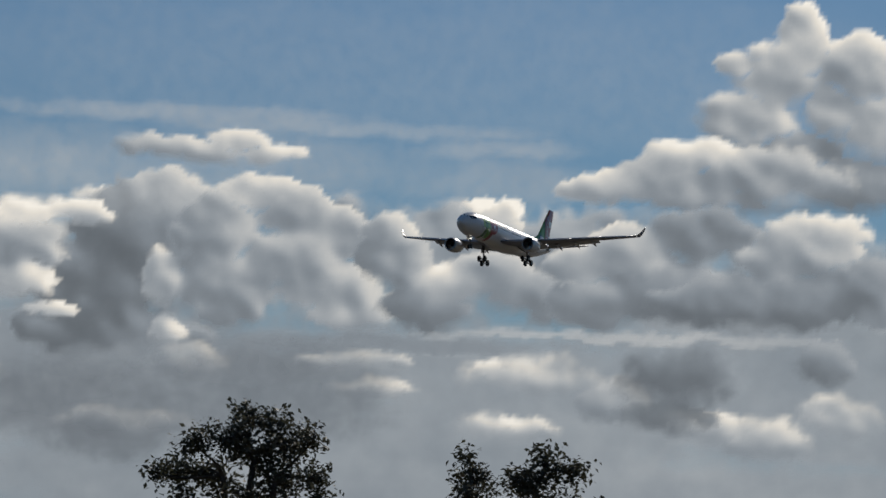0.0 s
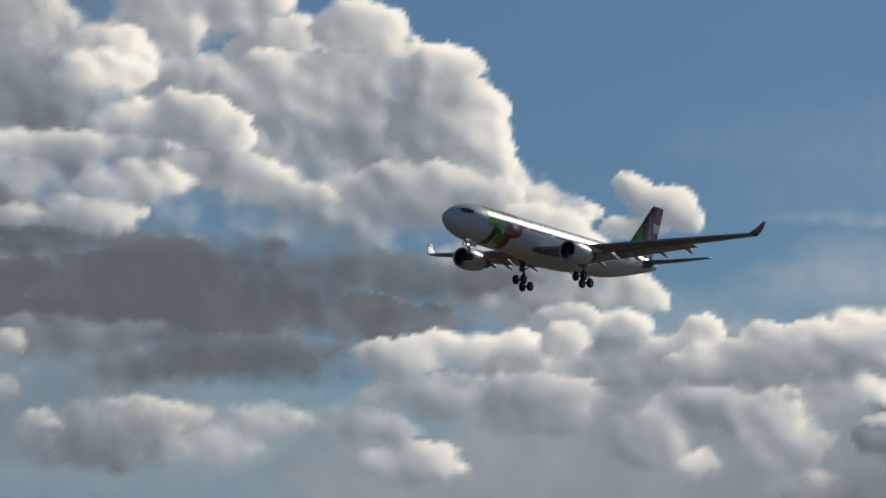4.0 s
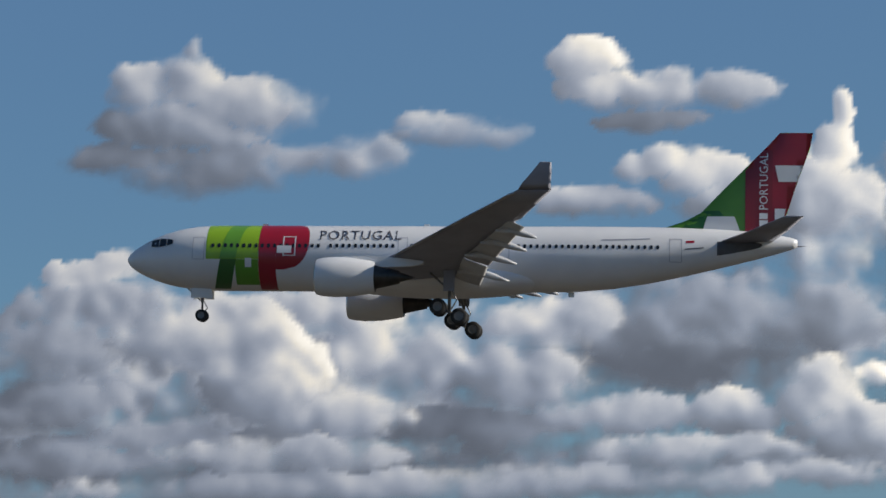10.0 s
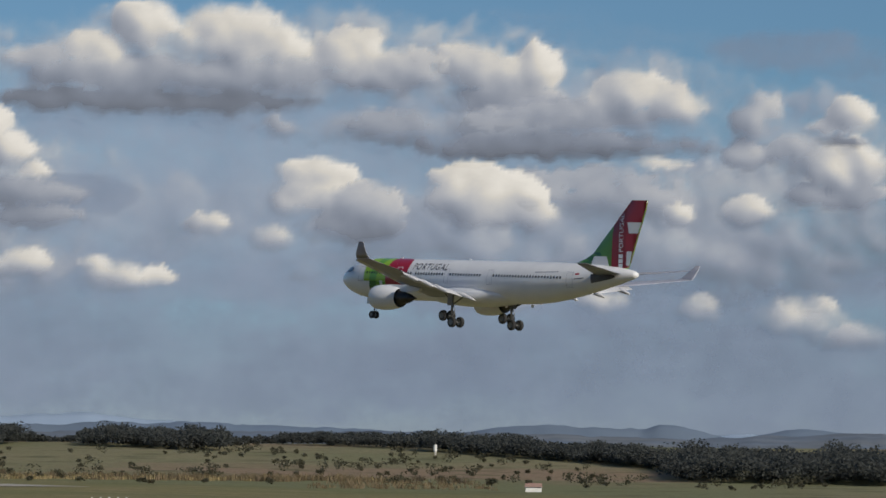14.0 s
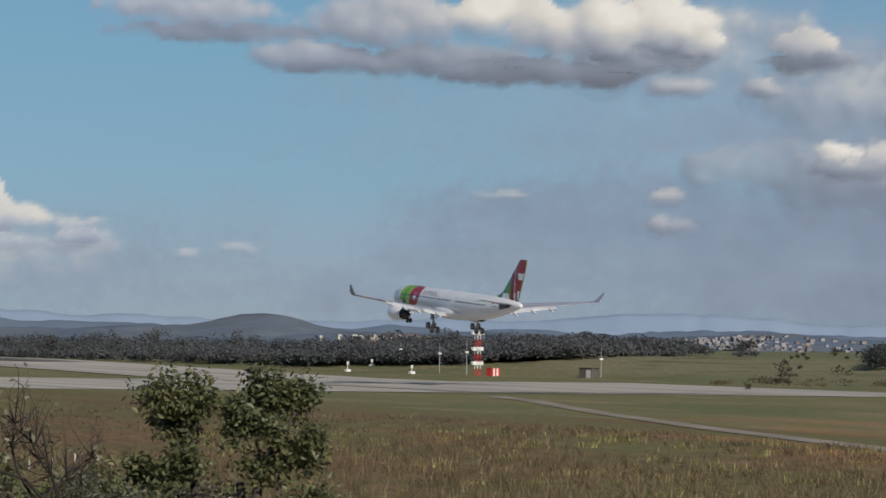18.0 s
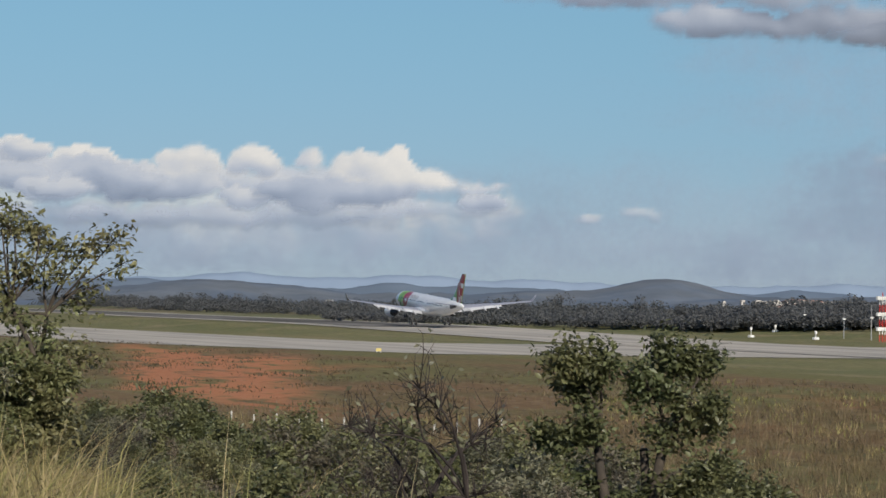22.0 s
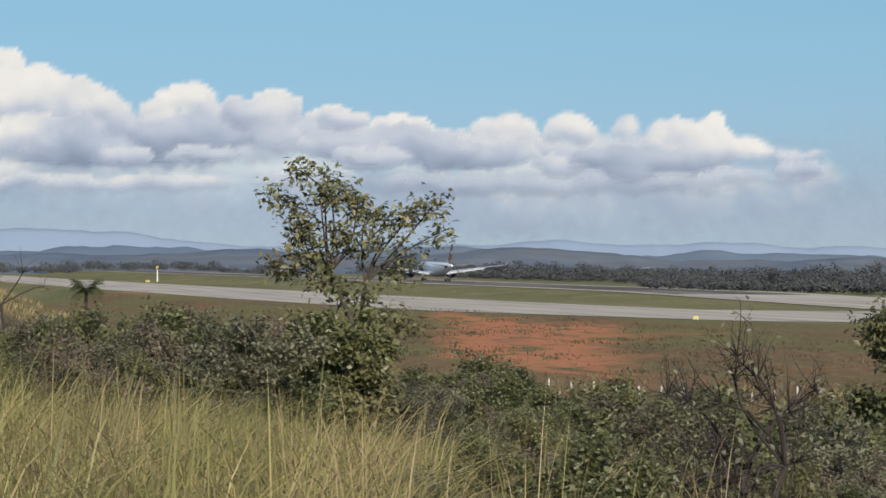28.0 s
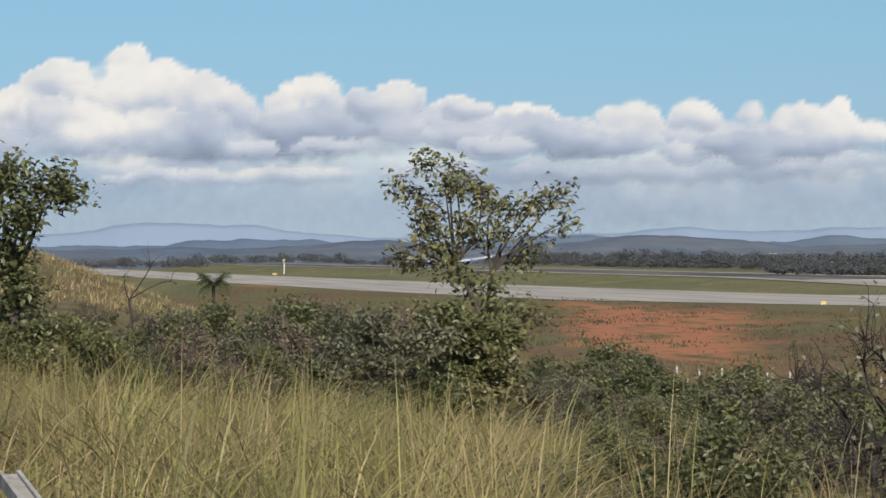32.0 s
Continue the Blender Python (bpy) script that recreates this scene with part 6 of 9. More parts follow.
def foil_loft(secs, mirror=1, frac=(0.0, 1.0)):
    """Wing skin from sections (y, z, leading-edge station, chord, thickness factor, twist)."""
    pts = [(frac[0] + (frac[1] - frac[0]) * c, th) for c, th in AIRFOIL]
    n = len(pts)
    vs, fs = [], []
    for y, z, le, ch, tf, tw in secs:
        for c, th in pts:
            dx, dz = c * ch, th * ch * tf
            ct, st = math.cos(radians(tw)), math.sin(radians(tw))
            vs.append((30 - (le + dx * ct - dz * st * 0), mirror * y, z + dz * ct - dx * st))
    for i in range(len(secs) - 1):
        for k in range(n):
            q = (i * n + k, i * n + (k + 1) % n, (i + 1) * n + (k + 1) % n, (i + 1) * n + k)
            fs.append(q if mirror > 0 else q[::-1])
    a, b = tuple(range(n)), tuple((len(secs) - 1) * n + k for k in range(n))
    fs += [a[::-1], b] if mirror > 0 else [a, b[::-1]]
    return vs, fs


def wing_at(y):
    """Leading-edge station, trailing-edge station and height of the wing at y."""
    le = float(np.interp(y, [2.4, 9.4, 28.9], [19.6, 24.3, 36.6]))
    te = float(np.interp(y, [2.4, 9.4, 28.9], [31.0, 31.7, 39.2]))
    z = float(np.interp(y, [2.4, 9.4, 20, 28.9], [-1.65, -0.72, 0.78, 2.0]))
    return le, te, z


for m, nm in ((1, "left"), (-1, "right")):
    secs = []
    for y in (2.2, 5, 9.4, 13, 17, 21, 25, 28.9):
        le, te, z = wing_at(y)
        cut = 0.80 if y < 21 else 1.0
        secs.append((y, z, le, (te - le) * (0.82 if y < 20.5 else 1.0), 1.15 if y < 6 else 0.95, 1.0))
    raw("wing", *foil_loft(secs, m), WING_GREY, airliner, "grey swept wing", True)
    le, te, z = wing_at(28.9)
    raw("winglet", *foil_loft([(28.85, z, 36.6, 2.6, 0.8, 0), (29.35, z + 0.5, 37.0, 2.2, 0.7, 0), (29.75, z + 1.2, 37.7, 1.6, 0.6, 0), (30.1, z + 2.0, 38.4, 0.9, 0.5, 0)], m),
        WING_GREY, airliner, "upturned grey wingtip", True)
    # slats along the leading edge, drooped
    for y0, y1 in ((3.6, 8.3), (10.6, 16.2), (16.35, 22.2), (22.35, 28.3)):
        ss = []
        for y in (y0, (y0 + y1) / 2, y1):
            le, te, z = wing_at(y)
            ss.append((y, z - 0.22, le - 0.45, 0.9, 1.8, -14))
        raw("slat", *foil_loft(ss, m), METAL, airliner, "bare metal slat", True)
    # flaps, drooped, and the aileron's fixed rear
    for y0, y1 in ((3.0, 9.2), (9.6, 20.3)):
        ss = []
        for y in (y0, (y0 + y1) / 2, y1):
            le, te, z = wing_at(y)
            c = te - le
            ss.append((y, z - 0.01 * c, le + 0.80 * c, min(2.3, 0.27 * c + 0.25), 1.0, 20))
        raw("flap", *foil_loft(ss, m), FLAP, airliner, "pale extended flap", True)
    for y, ln in ((6.1, 4.4), (11.6, 4.3), (15.4, 3.8), (19.0, 3.3)):
        le, te, z = wing_at(y)
        c = te - le
        p, rd = [], []
        for f in np.linspace(0, 1, 9):
            sx = te - 0.45 * ln + f * ln
            p.append((30 - sx, m * y, z - 0.48 - max(0, f - 0.42) * ln * 0.3))
            rd.append(0.30 * math.sin(math.pi * min(0.97, 0.04 + f * 0.95)) ** 0.6 + 0.01)
        raw("flap_fairing", *tube(p, rd, 10), FLAP, airliner, "grey flap track fairing", True)
    # tailplane
    raw("tailplane", *foil_loft([(0.6, 1.5, 50.6, 4.9, 0.85, -2), (5.0, 2.0, 53.6, 3.4, 0.8, -2), (9.7, 2.6, 56.6, 1.75, 0.75, -2)], m), WING_GREY, airliner, "grey swept tailplane", True)
    # engine
    eng = new("engine")
    eng.parent = airliner
    eng.matrix_local = Matrix.Translation((30 - 17.95, m * 9.4, -2.5))
    tagged(eng, "white underwing jet engine")
    prof = [(0.35, 1.18), (0.05, 1.26), (0.0, 1.36), (0.12, 1.48), (0.6, 1.6), (1.6, 1.68), (3.0, 1.62), (4.3, 1.42), (5.0, 1.26)]
    def spin(pr, n=32):
        vs, fs = [], []
        for s, r in pr:
            for k in range(n):
                a = 2 * math.pi * k / n
                vs.append((-s, r * math.cos(a), r * math.sin(a)))
        for i in range(len(pr) - 1):
            for k in range(n):
                fs.append((i * n + k, i * n + (k + 1) % n, (i + 1) * n + (k + 1) % n, (i + 1) * n + k))
        return vs, fs
    raw("cowl", *spin(prof[3:]), SKIN, eng, "white engine cowl", True)
    raw("intake_lip", *spin(prof[:4]), METAL, eng, "polished intake lip", True)
    raw("intake_duct", *spin([(0.35, 1.18), (1.3, 1.2), (1.31, 0.0)]), DARK_METAL, eng)
    raw("nozzle", *spin([(4.2, 1.0), (5.0, 0.98), (6.2, 0.72), (7.0, 0.55)]), DARK_METAL, eng, "dark metal exhaust nozzle", True)
    raw("exhaust_cone", *spin([(6.6, 0.5), (7.3, 0.34), (8.3, 0.03)]), DARK_METAL, eng, "", True)
    raw("nozzle_back", *spin([(4.98, 1.25), (4.9, 0.0)]), BLACK, eng)
    raw("spinner", *spin([(0.55, 0.02), (0.8, 0.22), (1.25, 0.42)]), DARK_METAL, eng, "", True)
    fans = []
    for k in range(22):
        a, a2 = 2 * math.pi * k / 22, 2 * math.pi * (k + 0.75) / 22
        fans.append(([(-1.15, 0.35 * math.cos(a), 0.35 * math.sin(a)), (-1.15, 1.17 * math.cos(a), 1.17 * math.sin(a)), (-1.28, 1.17 * math.cos(a2), 1.17 * math.sin(a2)), (-1.28, 0.35 * math.cos(a2), 0.35 * math.sin(a2))], [(0, 1, 2, 3)]))
    raw("fan", *merge(*fans), METAL, eng, "ring of metal fan blades")
    pv = []
    for s, zt, zb in ((1.2, 1.62, 1.2), (3.0, 1.75, 1.2), (5.2, 1.75, 0.8), (8.0, 1.5, 0.9), (9.0, 1.35, 1.1)):
        pv += [(-s, -0.22, zb), (-s, 0.22, zb), (-s, 0.16, zt), (-s, -0.16, zt)]
    pf = [(i * 4 + k, i * 4 + (k + 1) % 4, (i + 1) * 4 + (k + 1) % 4, (i + 1) * 4 + k) for i in range(4) for k in range(4)]
    raw("pylon", pv, pf + [(3, 2, 1, 0), (16, 17, 18, 19)], SKIN, eng)

# fin
FIN = [(0, 2.2, 44.9, 11.0), (0, 3.0, 46.4, 9.9), (0, 3.35, 47.7, 8.7), (0, 4.1, 49.3, 7.4), (0, 6.5, 51.6, 5.85), (0, 9.8, 54.9, 3.75), (0, 11.12, 56.1, 2.78)]


def fin_at(z):
    zs = [f[1] for f in FIN]
    return float(np.interp(z, zs, [f[2] for f in FIN])), float(np.interp(z, zs, [f[3] for f in FIN]))


def fin_side(s, z, side, lift=0.015):
    le, ch = fin_at(z)
    c = min(1, max(0, (s - le) / ch))
    th = float(np.interp(c, [0, 0.015, 0.06, 0.15, 0.28, 0.45, 0.65, 0.85, 1], [0, 0.016, 0.031, 0.046, 0.053, 0.049, 0.032, 0.012, 0])) * ch * 0.85
    return (30 - s, side * (th + lift), z)


fv, ff = [], []
npt = len(AIRFOIL)
for z in np.linspace(2.2, 11.12, 14):
    le, ch = fin_at(z)
    for k, (c, th) in enumerate(AIRFOIL):
        x, y, zz = fin_side(le + c * ch, z, 1 if k <= 8 else -1, 0.0)
        fv.append((x, y, zz))
for i in range(13):
    for k in range(npt):
        ff.append((i * npt + k, i * npt + (k + 1) % npt, (i + 1) * npt + (k + 1) % npt, (i + 1) * npt + k))
ff.append(tuple(13 * npt + k for k in range(npt)))
raw("fin", fv, ff, FIN_GREEN, airliner, "green and red swept tail fin", True)


def fin_patch(name, quad, mat, side, label, lift=0.02):
    """A painted quad on the fin, given by corners (station, height)."""
    n = 8
    vs, fs = [], []
    (a, b, c, d) = quad
    for j in range(n + 1):
        for i in range(n + 1):
            u, v = i / n, j / n
            s = (a[0] * (1 - u) + b[0] * u) * (1 - v) + (d[0] * (1 - u) + c[0] * u) * v
            z = (a[1] * (1 - u) + b[1] * u) * (1 - v) + (d[1] * (1 - u) + c[1] * u) * v
            le, ch = fin_at(z)
            s = min(max(s, le + 0.004 * ch), le + ch)
            vs.append(fin_side(s, z, side, lift))
    for j in range(n):
        for i in range(n):
            q = (j * (n + 1) + i, j * (n + 1) + i + 1, (j + 1) * (n + 1) + i + 1, (j + 1) * (n + 1) + i)
            fs.append(q if side < 0 else q[::-1])
    return raw(name, vs, fs, mat, airliner, label, True)


for side in (1, -1):
    fin_patch("fin_field", ((53.2, 2.5), (60, 2.5), (60, 11.1), (53.2, 11.1)), RED, side, "red painted rear of the fin", 0.09)
    fin_patch("fin_field", ((53.2, 2.4), (55.5, 2.4), (55.5, 9.6), (53.2, 9.6)), MAROON, side, "maroon painted stripe", 0.1)
    fin_patch("fin_block", ((56.0, 6.9), (59, 6.9), (59, 8.3), (55.7, 8.3)), SKIN, side, "white painted block", 0.11)
    fin_patch("fin_block", ((55.7, 2.8), (56.3, 2.8), (56.6, 4.6), (55.7, 4.6)), SKIN, side, "white painted block", 0.11)
    fin_patch("fin_block", ((49.6, 2.6), (52.8, 2.6), (52.3, 3.9), (50.0, 3.9)), SKIN, side, "white painted block", 0.05)
    fin_patch("fin_stroke", ((47.5, 2.3), (52.8, 2.3), (51.0, 4.4), (49.0, 4.4)), GREEN, side, "dark green painted foot of the fin", 0.02)
    word("PORTUGAL", SKIN, 0.72, (lambda u, v: fin_side(55.1 - v, 4.45 + u * 0.93, 1, 0.125)) if side > 0 else (lambda u, v: fin_side(54.4 + v, 8.85 - u * 0.93, -1, 0.125)),
         "fin_lettering", "white painted lettering", 1.0)
    for z0, z1 in ((2.5, 2.98), (3.08, 3.6), (3.7, 4.2)):
        fin_patch("fin_mark", ((54.4, z0), (55.1, z0), (55.1, z1), (54.4, z1)), SKIN, side, "white painted block", 0.125)


# landing gear
def wheel(parent, x, y, z, r, w):
    wh = new("wheel")
    wh.parent = parent
    wh.matrix_local = Matrix.Translation((x, y, z))
    pr = [(-w * 0.5, r * 0.55), (-w * 0.5, r * 0.86), (-w * 0.36, r * 0.97), (0, r), (w * 0.36, r * 0.97), (w * 0.5, r * 0.86), (w * 0.5, r * 0.55)]
    for nm, prf, mt in (("tyre", pr, RUBBER), ("rim", [(-w * 0.4, 0.02), (-w * 0.42, r * 0.3), (-w * 0.5, r * 0.57), (w * 0.5, r * 0.57), (w * 0.42, r * 0.3), (w * 0.4, 0.02)], STRUT)):
        vs, fs = [], []
        n = 24
        for yy, rr2 in prf:
            for k in range(n):
                a = 2 * math.pi * k / n
                vs.append((rr2 * math.cos(a), yy, rr2 * math.sin(a)))
        for i in range(len(prf) - 1):
            for k in range(n):
                fs.append((i * n + k, (i + 1) * n + k, (i + 1) * n + (k + 1) % n, i * n + (k + 1) % n))
        raw(nm, vs, fs, mt, wh, "", nm == "tyre")
    return wh


bogies = []
for m in (1, -1):
    g = new("main_gear")
    g.parent = airliner
    g.matrix_local = Matrix.Translation((30 - 28.7, m * 5.34, 0))
    tagged(g, "main landing gear leg with four-wheel bogie")
    raw("leg", *tube([(0, 0, -1.2), (0, 0, -3.0), (0, 0, -3.05), (0, 0, -4.9)], [0.24, 0.22, 0.15, 0.15], 12), STRUT, g, "", True)
    raw("side_brace", *tube([(0.1, -m * 2.4, -1.7), (0.05, -m * 0.1, -3.1)], [0.1, 0.1], 8), STRUT, g)
    raw("drag_brace", *tube([(1.7, -m * 0.2, -1.6), (0.1, 0, -3.0)], [0.09, 0.08], 8), STRUT, g)
    raw("torque_link", *tube([(-0.15, 0, -3.0), (-0.62, 0, -3.9), (-0.15, 0, -4.7)], [0.07, 0.06, 0.07], 8), STRUT, g)
    bm = bmesh.new()
    box(bm, -0.45, 0.5, m * 0.42 - 0.03, m * 0.42 + 0.03, -3.2, -1.4, 0.02)
    part("gear_door", bm, WING_GREY, g, "grey gear leg door")
    bog = new("bogie")
    bog.parent = g
    bog.matrix_local = Matrix.Translation((0, 0, -4.95))
    raw("bogie_beam", *tube([(1.05, 0, 0), (-1.05, 0, 0)], [0.14, 0.14], 8), STRUT, bog)
    bogies.append(bog)
for g2 in list(bogies):
    for x in (0.99, -0.99):
        raw("axle", *tube([(x, -0.75, 0), (x, 0.75, 0)], [0.09, 0.09], 8), STRUT, g2)
        for y in (-0.7, 0.7):
            w = wheel(g2, x, y, 0, 0.72, 0.5)
            t2 = [c for c in w.children]
            # wheels stay one level under the bogie
            for c in t2:
                c.parent = g2
                c.matrix_local = Matrix.Translation((x, y, 0))
            bpy.data.objects.remove(w)
ng = new("nose_gear")
ng.parent = airliner
ng.matrix_local = Matrix.Translation((30 - 6.65, 0, 0))
tagged(ng, "nose landing gear with two wheels")
raw("leg", *tube([(0, 0, -2.2), (0, 0, -3.6), (0, 0, -3.62), (0, 0, -4.75)], [0.15, 0.14, 0.09, 0.09], 10), STRUT, ng, "", True)
raw("drag_brace", *tube([(1.3, 0, -2.4), (0.1, 0, -3.5)], [0.07, 0.07], 8), STRUT, ng)
raw("torque_link", *tube([(-0.1, 0, -3.5), (-0.45, 0, -4.1), (-0.1, 0, -4.6)], [0.05, 0.05, 0.05], 8), STRUT, ng)
for m in (1, -1):
    bm = bmesh.new()
    box(bm, -0.9, 0.9, m * 0.62 - 0.025, m * 0.62 + 0.025, -3.3, -2.45, 0.02)
    part("gear_door", bm, SKIN, ng, "white nose gear door")
    w = wheel(ng, 0, m * 0.36, -4.78, 0.53, 0.38)
    for c in list(w.children):
        c.parent = ng
        c.matrix_local = Matrix.Translation((0, m * 0.36, -4.78))
    bpy.data.objects.remove(w)
    bm = bmesh.new()
    bmesh.ops.create_cone(bm, cap_ends=True, segments=12, radius1=0.11, radius2=0.13, depth=0.1, matrix=Matrix.Translation((0.16, m * 0.18, -3.0)) @ Euler((0, radians(90), 0)).to_matrix().to_4x4())
    part("landing_light", bm, LIGHT, ng, "lit landing light")
for s, z in ((12.0, 3.06), (26.0, 3.05), (38.5, -2.75), (33.5, -2.85)):
    bm = bmesh.new()
    box(bm, 30 - s - 0.25, 30 - s + 0.25, -0.03, 0.03, z - 0.28, z + 0.15, 0.02)
    part("antenna", bm, SKIN, airliner)


# ---- growing things ----
def polar(az, r, lift=0.0):
    x, y = r * math.sin(radians(az)), r * math.cos(radians(az))
    return x, y, ground_z(x, y) + lift


BARK = material("grey_brown_bark", (0.085, 0.068, 0.052), 0.9, 0, 0.3, 9.0, (0.05, 0.042, 0.034), 0.3, 0.6, 0.2)
DEADWOOD = material("dry_twig_bark", (0.05, 0.04, 0.036), 0.9, 0, 0.3, 9.0, (0.034, 0.028, 0.026), 0.3, 0.4, 0.2)
LEAF_A = leaf_material("leathery_green_leaf", (0.13, 0.143, 0.06), (0.175, 0.165, 0.075), 0.48, 0.25, 0.35, 0.22)
LEAF_B = leaf_material("dark_green_leaf", (0.098, 0.112, 0.046), (0.15, 0.148, 0.067), 0.48, 0.22, 0.35, 0.32)
LEAF_C = leaf_material("grey_green_leaf", (0.165, 0.156, 0.098), (0.115, 0.118, 0.066), 0.55, 0.22, 0.35, 0.35)
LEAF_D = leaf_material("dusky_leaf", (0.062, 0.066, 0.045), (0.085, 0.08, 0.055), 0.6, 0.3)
FROND = leaf_material("palm_frond_green", (0.14, 0.155, 0.072), (0.17, 0.175, 0.08), 0.45, 0.35)
STRAW = leaf_material("dry_straw_grass", (0.42, 0.33, 0.17), (0.31, 0.245, 0.105), 0.6, 0.35, 0.4)
GREENGRASS = leaf_material("tall_green_grass", (0.25, 0.245, 0.08), (0.36, 0.315, 0.115), 0.55, 0.35, 0.4)
BROWNGRASS = leaf_material("brown_seeding_grass", (0.235, 0.168, 0.095), (0.185, 0.145, 0.072), 0.7, 0.35, 0.25)
DARKGRASS = leaf_material("dark_weed_tufts", (0.1, 0.082, 0.042), (0.125, 0.085, 0.05), 0.7, 0.3, 0.3)


def leaves_mesh(name, centres, size, mat, rng, droop=0.3, slim=0.5):
    """Folded leaf blades round the given points, one mesh."""
    n = len(centres)
    c = np.array(centres)
    th = rng.uniform(0, 2 * np.pi, n)
    ph = rng.normal(-droop, 0.5, n)
    d = np.stack([np.cos(th) * np.cos(ph), np.sin(th) * np.cos(ph), np.sin(ph)], -1)
    up = rng.normal(0, 0.6, (n, 3)) + np.array([0, 0, 1.0])
    s = np.cross(d, up)
    s /= np.linalg.norm(s, axis=1)[:, None] + 1e-9
    nn = np.cross(s, d)
    L = (size * rng.uniform(0.65, 1.3, n))[:, None]
    W = L * slim * 0.5
    v = np.stack([c, c + d * L * 0.45 + s * W + nn * L * 0.08, c + d * L, c + d * L * 0.45 - s * W + nn * L * 0.08], 1).reshape(-1, 3)
    i = np.arange(n)[:, None] * 4
    f = np.concatenate([i + np.array([[0, 1, 2]]), i + np.array([[0, 2, 3]])])
    me = bpy.data.meshes.new(name)
    me.vertices.add(len(v))
    me.vertices.foreach_set("co", v.ravel())
    me.loops.add(f.size)
    me.loops.foreach_set("vertex_index", f.ravel().astype(np.int32))
    me.polygons.add(len(f))
    me.polygons.foreach_set("loop_start", np.arange(0, f.size, 3))
    me.update(calc_edges=True)
    me.materials.append(mat)
    return me


def bend(a, b, rng, sag=0.12, n=5):
    a, b = Vector(a), Vector(b)
    L = (b - a).length
    k = Vector(rng.normal(0, sag * L, 3))
    return [a.lerp(b, t) + k * math.sin(math.pi * t) + Vector((0, 0, 0.06 * L * math.sin(math.pi * t))) for t in np.linspace(0, 1, n)]


def tree(name, seed, forks, clumps, leaf, leaf_size, per_clump, trunk_r, label, twigs=9, droop=0.3, bark=None, cat="tree", slim=0.5):
    """A thing: trunk up to forks, limbs to each clump (x, z, depth, rx, rz, share of leaves), twigs and single leaves."""
    rng = np.random.default_rng(seed)
    thing = tagged(new(name), label, cat)
    parts, pts = [], []
    base = Vector((0, 0, -1.6))
    for k, fk in enumerate(forks):
        p = bend(base + Vector((0.12 * k, 0, 0)), fk, rng, 0.05, 6)
        parts.append(tube(p, [trunk_r * (1.2 - 0.55 * t) for t in np.linspace(0, 1, 6)], 9))
    raw("trunk", *merge(*parts), bark or BARK, thing, "", True)
    limbs = []
    for cx, cz, cy, rx, rz, share in clumps:
        fk = min(forks, key=lambda q: (q[0] - cx) ** 2 + (q[2] - cz) ** 2 + (3 if q[2] > cz else 0))
        st = Vector(fk) if fk[2] < cz + 0.2 else Vector((fk[0] * 0.6, fk[1] * 0.6, max(0.15, cz - 0.5)))
        main = bend(st, (cx, cy, cz - rz * 0.2), rng, 0.1)
        limbs.append(tube(main, np.linspace(trunk_r * 0.42, trunk_r * 0.14, 5), 6, False))
        for _ in range(twigs):
            u = rng.normal(0, 1, 3)
            u /= np.linalg.norm(u)
            e = Vector((cx, cy, cz)) + Vector((u[0] * rx, u[1] * rx * 0.8, u[2] * rz)) * rng.uniform(0.55, 1.05)
            s = main[rng.integers(3, 5)]
            tw = bend(s, e, rng, 0.12, 4)
            limbs.append(tube(tw, [trunk_r * 0.13, trunk_r * 0.09, trunk_r * 0.06, trunk_r * 0.03], 4, False))
            m = int(per_clump * share / twigs)
            for _ in range(m):
                f = rng.uniform(0.4, 1.1)
                q = tw[0].lerp(tw[-1], f)
                pts.append(np.array(q) + np.clip(rng.normal(0, 1, 3), -1.6, 1.6) * leaf_size)
    raw("branchwork", *merge(*limbs), bark or BARK, thing, "", False)
    if pts:
        cr = new("crown", leaves_mesh("crown", pts, leaf_size, leaf, rng, droop, slim))
        cr.parent = thing
        tagged(cr, "crown of single leaves")
    return thing


def px_clumps(cx, by, m, items, depth=0.5, seed=1):
    """Clumps given on a side drawing: centre line, base line and metres per drawing unit."""
    rng = np.random.default_rng(seed)
    return [((x - cx) * m, (by - y) * m, float(rng.uniform(-1, 1)) * depth, rx * m, ry * m, s) for x, y, rx, ry, s in items]


def stand(thing, az, r, lift=0.0, turn=0.0, size=1.0):
    x, y, z = polar(az, r)
    thing.matrix_basis = pose(x, y, z + lift, 0, 0, -az + turn) @ Matrix.Scale(size, 4)
    return thing


k = 60 / 6168
CROWN = [(700, 322, 24, 13, 0.35), (732, 345, 24, 14, 0.4), (760, 286, 26, 14, 0.5), (803, 294, 18, 11, 0.3), (790, 325, 48, 22, 0.9), (850, 324, 46, 20, 0.8), (872, 354, 42, 22, 0.8), (930, 368, 38, 18, 0.6), (962, 350, 28, 14, 0.4),
         (992, 335, 24, 17, 0.45), (1000, 390, 24, 11, 0.3), (758, 376, 46, 20, 0.8), (820, 385, 38, 22, 0.7), (738, 402, 38, 22, 0.7), (772, 430, 48, 20, 0.8), (738, 455, 46, 18, 0.6)]
MIDDLE = [(710, 455, 22, 13, 0.3), (850, 420, 46, 18, 0.7), (902, 410, 38, 18, 0.6), (950, 432, 28, 16, 0.4), (930, 460, 38, 16, 0.5), (800, 482, 36, 20, 0.5), (835, 500, 28, 18, 0.4), (872, 500, 28, 20, 0.45), (890, 540, 66, 22, 1.0), (960, 556, 34, 14, 0.5)]
